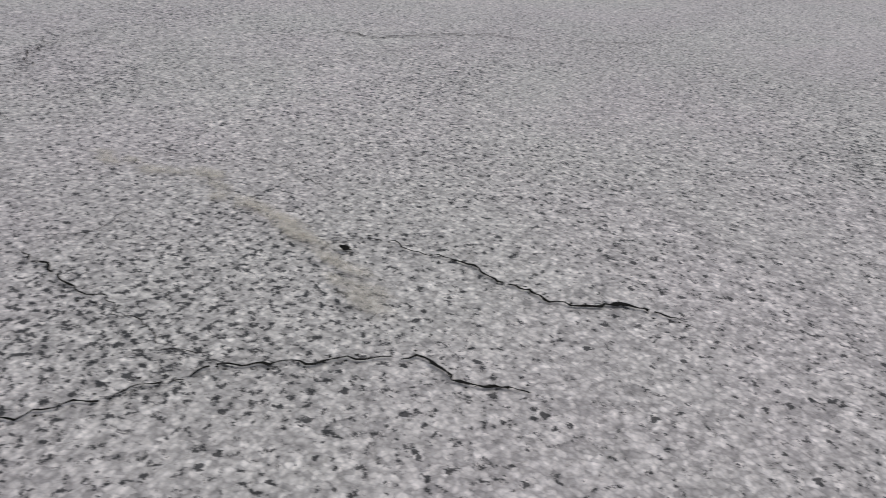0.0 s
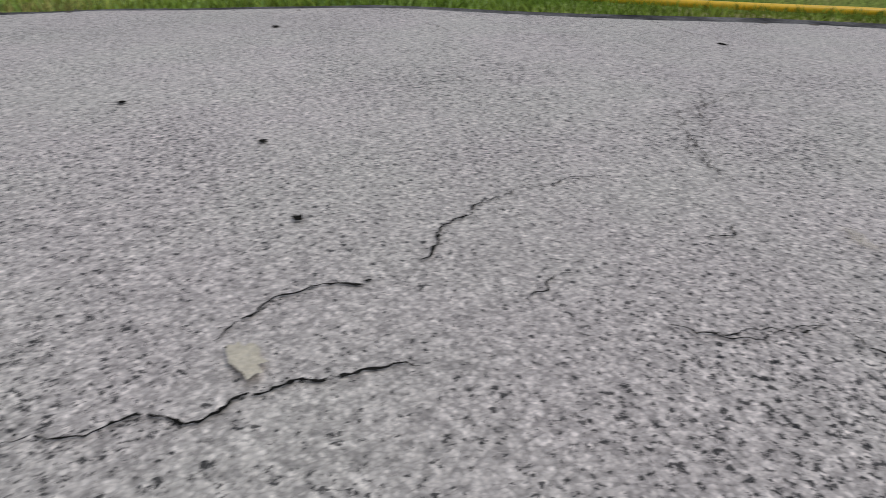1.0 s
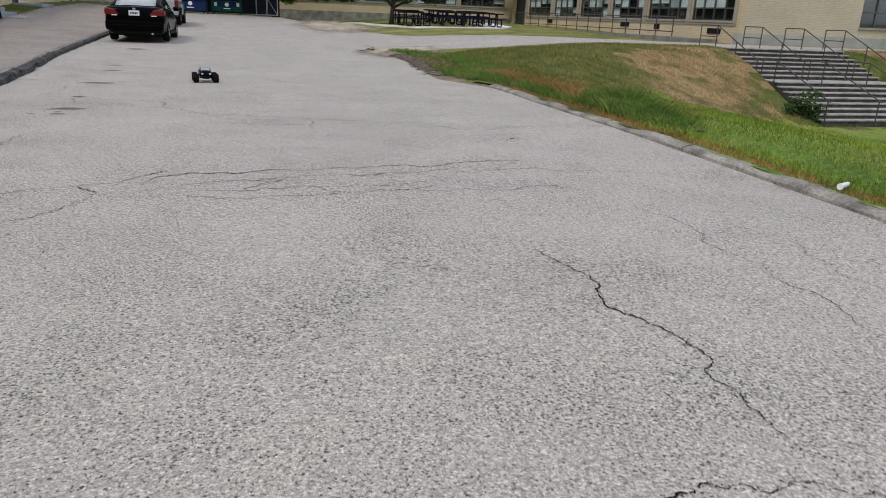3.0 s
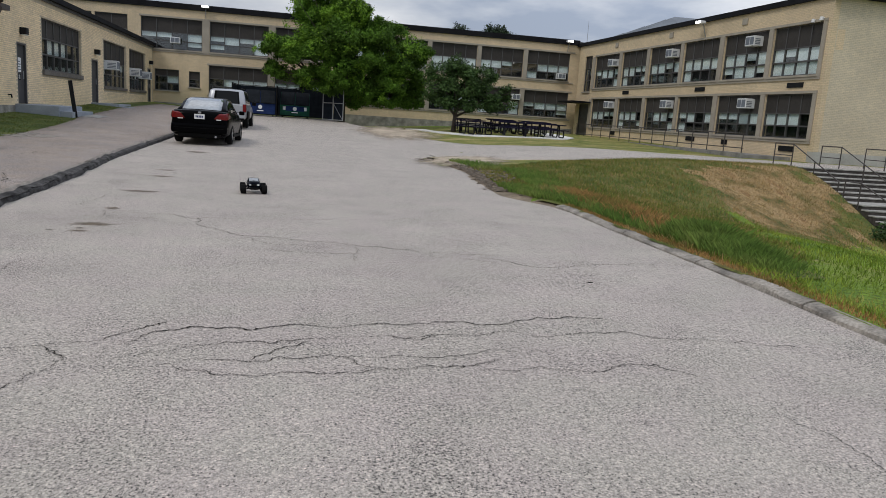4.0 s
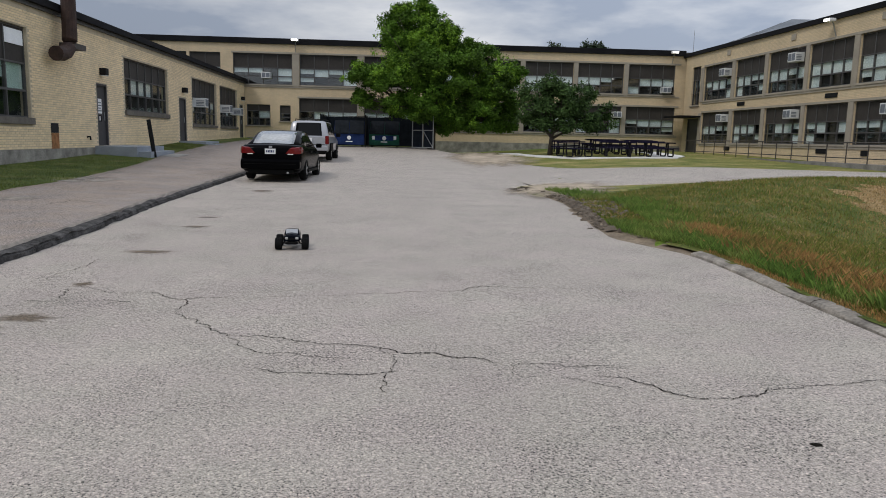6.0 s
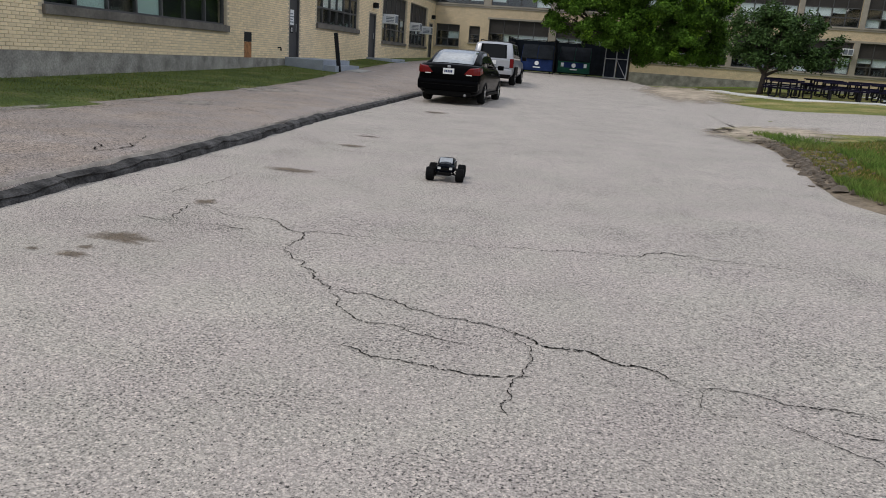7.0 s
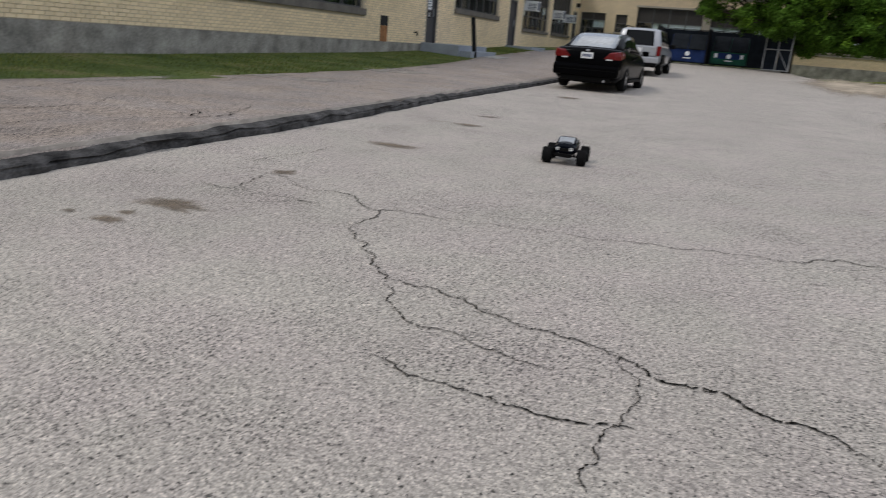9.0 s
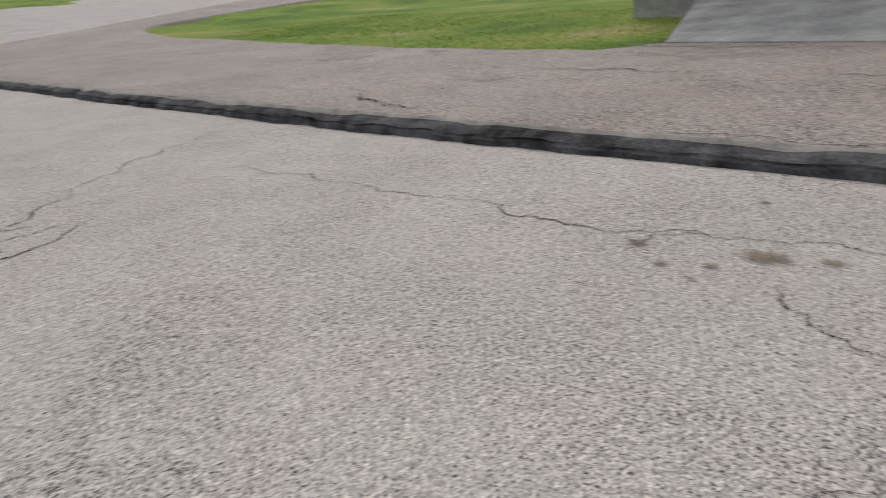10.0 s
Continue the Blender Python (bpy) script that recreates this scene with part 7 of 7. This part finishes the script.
crack([(0.68, 11.06), (0.76, 11.17), (0.85, 11.35), (0.95, 11.44), (1.17, 11.52), (1.46, 11.46), (1.62, 11.55), (1.82, 11.56), (1.94, 11.50), (2.12, 11.58), (2.47, 11.60), (2.64, 11.67), (2.84, 11.66), (2.99, 11.61), (3.14, 11.64), (3.27, 11.73), (3.57, 11.78), (3.92, 11.81)], 0.0100, M_CRACK)
crack([(0.92, 11.04), (1.08, 11.12), (1.26, 11.19), (1.41, 11.22), (1.57, 11.20), (1.83, 11.28), (2.06, 11.33), (2.23, 11.34), (2.46, 11.32), (2.78, 11.37), (3.12, 11.45), (3.22, 11.36)], 0.0072, M_CRACK)
crack([(1.48, 10.92), (1.61, 11.09), (1.81, 11.24)], 0.0072, M_CRACK)
crack([(0.78, 10.79), (0.94, 10.81), (1.08, 10.87), (1.11, 10.90), (1.27, 10.92), (1.46, 10.89), (1.65, 10.96), (1.82, 10.97), (1.97, 10.96), (2.26, 10.98), (2.47, 10.94), (2.70, 10.99), (2.83, 11.06), (3.02, 11.12)], 0.0072, M_CRACK)
crack([(1.08, 10.87), (1.18, 10.77), (1.34, 10.69), (1.47, 10.68), (1.62, 10.71), (1.76, 10.72), (1.90, 10.70), (2.07, 10.71), (2.17, 10.77), (2.32, 10.76), (2.52, 10.78), (2.72, 10.83), (2.90, 10.89)], 0.0100, M_CRACK)
crack([(1.97, 10.96), (2.09, 10.80), (2.17, 10.77)], 0.0072, M_CRACK)
crack([(2.70, 10.74), (2.97, 10.75), (3.18, 10.74), (3.46, 10.72), (3.59, 10.81), (3.80, 10.82), (3.92, 10.67), (3.97, 10.60)], 0.0072, M_CRACK)
crack([(2.60, 11.21), (2.62, 11.03)], 0.0035, M_CRACK)
crack([(2.29, 11.34), (2.46, 11.26), (2.59, 11.37)], 0.0075, M_CRACK)
crack([(3.22, 11.36), (3.58, 11.44), (3.91, 11.47), (4.25, 11.30), (4.54, 11.26)], 0.0075, M_CRACK)
crack([(4.54, 11.26), (4.79, 11.20), (5.04, 11.15)], 0.0075, M_CRACK)
crack([(3.51, 13.95), (3.80, 13.78), (4.05, 13.56)], 0.0075, M_CRACK)
crack([(4.05, 13.56), (4.44, 13.70), (5.10, 13.83), (5.45, 13.88)], 0.0075, M_CRACK)
crack([(-0.44, 15.60), (-0.24, 15.74), (0.12, 15.80)], 0.0072, M_CRACK)
crack([(0.62, 15.47), (0.75, 15.28), (0.91, 15.10), (1.02, 14.93), (1.18, 14.78), (1.32, 14.76), (1.40, 14.79), (1.54, 14.74), (1.70, 14.64), (1.82, 14.60), (2.01, 14.57), (2.14, 14.54), (2.23, 14.50)], 0.0100, M_CRACK)
crack([(2.21, 14.53), (2.34, 14.40), (2.50, 14.41), (2.60, 14.38), (2.77, 14.31), (2.91, 14.25), (3.00, 14.18)], 0.0100, M_CRACK)
crack([(0.61, 15.50), (0.63, 15.70), (0.57, 15.88), (0.64, 15.96), (0.89, 15.96), (1.19, 16.00), (1.48, 16.05)], 0.0072, M_CRACK)
crack([(1.48, 16.05), (1.71, 16.09), (1.99, 16.15), (2.28, 16.21), (2.67, 16.34), (3.01, 16.51), (3.31, 16.58), (3.46, 16.51), (3.77, 16.52), (4.07, 16.49)], 0.0075, M_CRACK)
crack([(0.57, 15.88), (0.28, 16.14), (0.10, 16.18), (-0.16, 16.15), (-0.42, 16.35), (-0.62, 16.34)], 0.0072, M_CRACK)
crack([(-0.89, 16.66), (-0.91, 17.05), (-0.88, 17.64), (-0.92, 17.87)], 0.0075, M_CRACK)
crack([(-0.54, 16.28), (-0.35, 15.82), (-0.47, 15.77), (-0.70, 15.82)], 0.0075, M_CRACK)
crack([(-0.23, 15.44), (-0.05, 15.66), (0.21, 15.82)], 0.0075, M_CRACK)
crack([(1.19, 14.73), (1.30, 14.54), (1.39, 14.46), (1.54, 14.38), (1.70, 14.36), (1.90, 14.29), (2.04, 14.29)], 0.0075, M_CRACK)
crack([(1.47, 14.07), (1.59, 14.02), (1.71, 13.99), (1.80, 13.99), (1.92, 13.99), (2.04, 13.97), (2.15, 13.97), (2.28, 14.01), (2.34, 14.02)], 0.0072, M_CRACK)
crack([(2.27, 13.98), (2.27, 13.83), (2.28, 13.64)], 0.0045, M_CRACK)
crack([(2.22, 14.48), (2.31, 14.36), (2.31, 14.13), (2.27, 13.98)], 0.0040, M_CRACK)
crack([(3.04, 14.16), (3.26, 14.19), (3.47, 14.14), (3.62, 14.14), (3.75, 14.12)], 0.0072, M_CRACK)
crack([(3.04, 14.16), (3.03, 14.04), (3.07, 13.91), (3.23, 13.94), (3.34, 13.91), (3.43, 13.85), (3.60, 13.71)], 0.0072, M_CRACK)
crack([(0.16, 10.29), (0.31, 10.46), (0.41, 10.57), (0.46, 10.72), (0.52, 10.85), (0.55, 10.94), (0.53, 10.99), (0.48, 11.03), (0.42, 11.10), (0.36, 11.16)], 0.0100, M_CRACK)
crack([(0.55, 10.94), (0.64, 10.97), (0.75, 10.97), (0.87, 10.98), (0.97, 11.03), (1.04, 11.06), (1.07, 11.11), (1.12, 11.07)], 0.0072, M_CRACK)
crack([(-0.52, 10.99), (-0.44, 11.14), (-0.43, 11.27), (-0.38, 11.33)], 0.0072, M_CRACK)
crack([(-0.36, 11.30), (-0.23, 11.22), (-0.11, 11.15), (-0.08, 11.10)], 0.0052, M_CRACKPALE)
crack([(-0.34, 10.47), (-0.25, 10.68), (-0.23, 10.82), (-0.21, 10.92), (-0.08, 10.99), (0.01, 11.02), (0.05, 11.07), (0.15, 11.10), (0.30, 11.13), (0.39, 11.18), (0.48, 11.22), (0.64, 11.25), (0.72, 11.26), (0.81, 11.24), (0.92, 11.27)], 0.0072, M_CRACK)
crack([(0.05, 9.68), (-0.09, 9.67), (-0.18, 9.78), (-0.25, 9.99), (-0.33, 10.22), (-0.34, 10.47)], 0.0052, M_CRACKPALE)
crack([(0.66, 11.26), (0.68, 11.32), (0.72, 11.37), (0.77, 11.43), (0.83, 11.49), (0.84, 11.54), (0.89, 11.57), (0.94, 11.61)], 0.0100, M_CRACK)
crack([(-0.35, 11.28), (-0.36, 11.40), (-0.29, 11.65), (-0.36, 11.83), (-0.49, 11.95), (-0.47, 12.18), (-0.43, 12.35), (-0.47, 12.52), (-0.50, 12.77), (-0.46, 13.01), (-0.49, 13.20), (-0.50, 13.40)], 0.0072, M_CRACK)
crack([(0.54, 10.98), (0.48, 11.02), (0.44, 11.06), (0.41, 11.13)], 0.0100, M_CRACK)
crack([(1.78, 5.65), (1.54, 5.81)], 0.0052, M_CRACKPALE)
crack([(0.09, 6.58), (0.10, 7.07), (0.05, 7.54), (0.01, 7.85), (-0.00, 8.16), (-0.09, 8.46), (-0.10, 8.71), (-0.10, 8.83), (0.01, 9.01), (-0.03, 9.15), (-0.04, 9.36), (-0.04, 9.54)], 0.0072, M_CRACK)
crack([(-0.04, 9.54), (-0.15, 9.69), (-0.23, 9.91)], 0.0052, M_CRACKPALE)
crack([(-3.14, 13.17), (-2.55, 13.28), (-2.64, 13.62), (-2.66, 13.90), (-2.74, 14.11), (-2.60, 14.60), (-2.53, 15.15), (-2.41, 15.67), (-2.37, 16.18), (-2.42, 16.62)], 0.0120, M_CRACK, True)
crack([(-2.55, 13.28), (-2.54, 12.94), (-2.42, 12.57), (-2.30, 12.23), (-2.26, 11.90), (-2.25, 11.49), (-2.21, 11.14), (-2.17, 10.89)], 0.0120, M_CRACK, True)
crack([(-1.45, 9.03), (-1.52, 9.35), (-1.54, 9.60), (-1.48, 9.94), (-1.53, 10.29), (-1.67, 10.57), (-1.89, 10.75), (-2.05, 10.95), (-2.14, 11.25)], 0.0120, M_CRACK, True)
crack([(-3.02, 6.03), (-3.57, 5.78), (-3.68, 6.12), (-3.56, 7.05), (-3.55, 7.75), (-3.61, 8.30)], 0.0120, M_CRACK, True)
crack([(-3.61, 9.06), (-3.58, 9.53), (-3.73, 10.11), (-3.74, 10.38), (-3.02, 10.58), (-2.61, 10.78)], 0.0120, M_CRACK, True)
crack([(-1.64, 4.87), (-2.18, 4.73), (-2.37, 4.68)], 0.0120, M_CRACK, True)
crack([(-1.69, 23.97), (-0.25, 25.16), (2.50, 27.55), (3.53, 27.34)], 0.0072, M_CRACK)
crack([(2.21, 3.19), (2.24, 3.16), (2.30, 3.06), (2.29, 2.90)], 0.0060, M_CRACK)
crack([(2.09, 3.45), (2.08, 3.33), (2.07, 3.14), (2.06, 3.08), (2.04, 2.95)], 0.0060, M_CRACK)
crack([(1.74, 6.60), (1.50, 6.54), (1.17, 6.24), (0.84, 5.86), (0.43, 5.52), (0.21, 5.53), (-0.15, 5.29), (-0.63, 5.13)], 0.0100, M_CRACK)
crack([(2.04, 27.00), (3.48, 27.40)], 0.0084, M_CRACKPALE)
crack([(-2.04, 11.79), (-2.13, 12.19), (-2.37, 13.07), (-2.58, 13.90), (-2.42, 14.75), (-2.32, 16.39)], 0.0120, M_CRACK, True)
crack([(-2.37, 13.07), (-1.56, 13.05)], 0.0120, M_CRACK, True)
crack([(-2.91, 13.03), (-2.37, 13.07)], 0.0120, M_CRACK, True)
crack([(-2.49, 16.78), (-2.35, 17.40), (-2.67, 19.03)], 0.0120, M_CRACK, True)
crack([(-2.42, 15.20), (-2.25, 15.98), (-2.36, 16.61)], 0.0120, M_CRACK, True)
crack([(-2.1, 10.6), (-2.25, 11.87), (-2.57, 13.14), (-2.6, 14.8), (-2.69, 16.71)], 0.0120, M_CRACK, True)
crack([(-3.28, 13.08), (-2.57, 13.14)], 0.0120, M_CRACK, True)
for seed in range(26):
    r = random.Random(500 + seed)
    y = r.uniform(0, 34)
    x = r.uniform(along(LAWN_EDGE, y) + 0.3, kerb_left(y) - 0.6)
    ang, pts = r.choice((0, 1.57, 1.3, -0.2)) + r.uniform(-0.3, 0.3), []
    for k in range(r.randint(4, 8)):
        if not along(LAWN_EDGE, y) + 0.15 < x < kerb_left(y) - 0.3:
            break
        pts.append((x, y))
        x, y, ang = x + 0.45 * math.cos(ang), y + 0.45 * math.sin(ang), ang + r.uniform(-0.4, 0.4)
    if len(pts) > 2:
        crack(pts, r.uniform(0.009, 0.02), M_CRACK, True)
for seed in range(22):
    r = random.Random(700 + seed)
    y = r.uniform(2, 36)
    x = along(LAWN_EDGE, y) + (r.uniform(0.1, 0.35) if r.random() < 0.6 else r.uniform(0.4, 2.4))
    blob("dust_patch", x, y, r.uniform(0.15, 0.5), r.uniform(0.3, 1.2), M_DUST, "pale dusty worn patch on the footway", "dust", 0.02, 0.9, n=28)
for key, mat, label in (("M", M_CRACK, "dark open cracks wandering across the asphalt"), ("P", M_CRACKPALE, "silt-filled faint cracks in the asphalt"), ("W", M_CRACK, "dark cracks in the footway")):
    tagged(new("cracks", mesh_of("cracks", *CRACKS[key], mat)), label, "cracks", kind="stuff")
STAINS = ((-0.42, 15.25, 0.24, 0.12), (-0.43, 14.8, 0.1, 0.06), (-0.46, 14.96, 0.06, 0.04), (-0.7, 14.81, 0.05, 0.03), (-0.5, 16.49, 0.1, 0.09), (-0.54, 18.38, 0.3, 0.13), (-0.66, 20.8, 0.22, 0.12), (-0.8, 22.05, 0.2, 0.1), (-0.87, 23.57, 0.3, 0.12),
          (-0.09, 10.15, 0.07, 0.1), (-0.16, 10.38, 0.035, 0.045), (0.02, 9.67, 0.05, 0.05), (0.18, 9.86, 0.03, 0.03), (0.1, 10.03, 0.025, 0.035), (0.25, 10.02, 0.012, 0.02), (-0.73, 9.9, 0.025, 0.03), (0.53, 1.27, 0.12, 0.25), (-1.0, 28.1, 0.3, 0.3))
for k, (x, y, rx, ry) in enumerate(STAINS):
    blob("stain", x, y, rx * 1.35, ry * 1.45, M_STAIN, "brown oily stain in the asphalt", "stain", 0.004 + 0.0003 * k, 0.4, n=24)
blob("pothole", 5.75, 29.7, 0.45, 0.7, M_HOLLOW, "dark hollow at the broken road corner", "pothole", 0.055, 0.8)
blob("stone_patch", 2.14, 3.16, 0.045, 0.022, M_TANROCK, "tan stone set in the asphalt", "stone", 0.005, 0.6, n=20)
for k, (x, y, r) in enumerate(((2.58, 2.97, 0.017), (3.09, 2.92, 0.018), (3.6, 3.22, 0.02), (3.85, 0.61, 0.02), (1.47, 2.04, 0.012), (4.28, 12.95, 0.035), (4.84, 2.46, 0.03), (3.83, 0.62, 0.03), (2.63, 5.86, 0.015))):
    blob("tar_spot", x, y, r * 0.9, r * 0.6, M_CRACK, "small black tar spot", "spot", 0.005, 0.6, n=14)
SAND = curve_through([(2.10, 2.00), (1.97, 1.98), (1.85, 1.96), (1.73, 2.00), (1.59, 2.02), (1.48, 2.07), (1.34, 2.16)], 0.035)
for k, (x, y) in enumerate(SAND):
    r = random.Random(k)
    blob("sand_trail", x + r.gauss(0, 0.01), y + r.gauss(0, 0.01), r.uniform(0.035, 0.07), r.uniform(0.02, 0.035), M_SAND, "tan sand washed into a shallow groove of the asphalt", "sand", 0.005 + 0.0002 * (k % 7), 0.6, n=14)


# ---- grass ----
def blades(name, spots, mat, label, seed):
    """spots: (x, y, height, lean) of single blades."""
    rnd = random.Random(seed)
    v, f = [], []
    for x, y, h, wide in spots:
        z = land(x, y) - 0.01
        a = rnd.uniform(0, 6.283)
        dx, dy = math.cos(a), math.sin(a)
        lx, ly = rnd.gauss(0, 0.35) * h, rnd.gauss(0, 0.35) * h
        i = len(v)
        v += [(x - dx * wide, y - dy * wide, z), (x + dx * wide, y + dy * wide, z), (x + lx * 0.4 + dx * wide * 0.7, y + ly * 0.4 + dy * wide * 0.7, z + h * 0.6), (x + lx, y + ly, z + h)]
        f += [(i, i + 1, i + 2), (i, i + 2, i + 3)]
    tagged(new(name, mesh_of(name, v, f, mat)), label, "grass", kind="stuff")


rnd = random.Random(77)
spots = []
while len(spots) < 80000:
    u = rnd.random()
    y = rnd.uniform(-3, 27)
    d = (0.25 if y > 5.9 else 0.1 + 0.2 * smooth((2.6 - y) / 1.2)) + 13 * u ** 1.7
    x = edge_right(y) + d
    if y > bank_foot(x, y) + 1.2 * rnd.random() or (19.5 < x < 26 and y > 24.5):
        continue
    spots.append((x, y, rnd.uniform(0.035, 0.075), 0.004 + 0.0008 * d))
blades("grass", spots, M_BLADE, "short green lawn grass below the kerb", 1)
spots = []
while len(spots) < 135000:
    x = 5.9 + 34 * rnd.random() ** 1.5
    y = bank_line(x) - 13.0 + 14.5 * rnd.random()
    if y < bank_foot(x, y) or x < edge_right(y) + 0.25 or (19.5 < x < 26.1 and 24.6 < y < 33) or y > along(SOUTH, x) - 0.1:
        continue
    spots.append((x, y, rnd.uniform(0.03, 0.09), 0.005))
dry, green = [], []
for q in spots:
    d = dryness(q[0], q[1])
    (dry if rnd.random() < 0.22 + 0.75 * smooth((d - 0.1) / 0.55) else green).append(q)
blades("dry_grass", dry, M_DRY, "straw and rust coloured long grass on the bank", 2)
blades("bank_grass", green, M_BANKBLADE, "mottled olive-green long grass on the bank", 12)
spots = []
while len(spots) < 40000:
    if rnd.random() < 0.2:
        y = rnd.uniform(15.5, 21.5)
        x = edge_right(y) + 0.2 + abs(rnd.gauss(0.25, 0.25))
        h = 0.12
    elif rnd.random() < 0.72:
        y, x = rnd.gauss(14.7, 0.6), rnd.gauss(6.55, 0.18)
        if x < edge_right(y) + 0.3:
            continue
        h = 0.17 * math.exp(-((y - 14.7) / 1.1) ** 2 - ((x - 6.6) / 0.6) ** 2) * (1 + 0.8 * noise.noise((x * 2.2, y * 2.2, 0))) + 0.06
    else:
        y = rnd.uniform(16, 29)
        x = edge_right(y) + (1.0 if 19.8 < y < 26 else 0.35) + abs(rnd.gauss(0.0, 0.5))
        h = 0.15
    spots.append((x, y, h * rnd.uniform(0.5, 1.15), 0.0022))
blades("tall_grass", spots, M_TALL, "tall unmown green grass behind the kerb", 3)
spots = []
while len(spots) < 6500:
    y = rnd.uniform(15.4, 21.0)
    x = rnd.gauss(6.68 + 0.08 * (y - 16), 0.22)
    if x > edge_right(y) + 0.3:
        spots.append((x, y, rnd.uniform(0.06, 0.2), 0.003))
while len(spots) < 15000:
    y = rnd.uniform(5.5, 18.5)
    spots.append((edge_right(y) + 0.12 + abs(rnd.gauss(0, 0.16)), y, rnd.uniform(0.02, 0.05), 0.003))
blades("rusty_grass", spots, M_RUSTGRASS, "rust-coloured dry sedge along the road edge", 9)
spots = []
while len(spots) < 46000:
    y = rnd.uniform(-8, 50)
    e = along(LAWN_EDGE, y)
    x = rnd.uniform(WALL_X + 0.05 if y > 4 else e - 6, e + 0.05)
    if 13.6 < y < 15.2 or 6.8 - 0.37 * (-5.5 - x) < y < 10.6 + 0.2 * (-5.5 - x) or (37.4 < y < 40.7 and x < WALL_X + 2.1):
        continue
    spots.append((x, y, rnd.uniform(0.015, 0.055), 0.007))
blades("grass", [q for q in spots if q[1] > 6.6], M_LAWNDULL, "short lawn grass before the brick wing", 4)
blades("grass", [q for q in spots if q[1] <= 6.6], M_BLADE, "bright short grass on the lawn island", 14)
bush = thing("bush", "dark green bush at the foot of the steps", "bush", (19.5, 25.2, land(19.3, 25.2)))
bv, bf = leaf_cards(random.Random(5), [(0, 0, 0.45, 0.55, 0.9), (0.3, 0.3, 0.3, 0.4, 0.9), (-0.4, 0.2, 0.3, 0.45, 0.8)], 1400, 0.07)
ob = new("leaves", mesh_of("leaves", bv, bf, M_LEAFDARK))
ob.parent = bush
tagged(ob, kind="stuff")

# ---- bricks of the wing ----
BW, BH, BD = 0.215, 0.0745, 0.012
brick_me = mesh_of("brick", [(0, 0, 0), (0, BW - 0.012, 0), (0, BW - 0.012, BH - 0.011), (0, 0, BH - 0.011), (BD, 0.002, 0.002), (BD, BW - 0.014, 0.002), (BD, BW - 0.014, BH - 0.013), (BD, 0.002, BH - 0.013)], [(4, 5, 6, 7), (0, 1, 5, 4), (1, 2, 6, 5), (2, 3, 7, 6), (3, 0, 4, 7)], M_BRICK)
brick_wall = [o for o in wing.children if o.name.startswith("wall")][0]
local = [tuple(q.co) for q in brick_me.vertices]
quads = [tuple(q.vertices) for q in brick_me.polygons]
v, f, single_bricks = [], [], 0
course = 0
z = 0.81
while z < EAVE - 0.32:
    y = 4.46 + (0.5 * BW if course % 2 else 0)
    while y < 64.2:
        a, b = U(y), U(y + BW)
        if not any(h[0] - 0.02 < b and a < h[1] + 0.02 and h[2] - 0.22 < z + BH and z < h[3] + 0.02 for h in HOLES_W):
            if 24.0 < y < 33.6 and z < 1.46 and single_bricks < 300:
                ob = new("brick", brick_me)
                ob.parent = brick_wall
                ob.matrix_basis = Matrix.Translation((0.0, y - 34, z - 0.3))
                single_bricks += 1
            else:
                i = len(v)
                j = random.uniform(-0.002, 0.002)
                v += [(p[0] + j, y - 34 + p[1], z - 0.3 + p[2]) for p in local]
                f += [tuple(i + k for k in q) for q in quads]
        y += BW
    z += BH
    course += 1
ob = new("brickwork", mesh_of("brickwork", v, f, M_BRICK))
ob.parent = wing
tagged(ob, "courses of buff brick", kind="stuff")
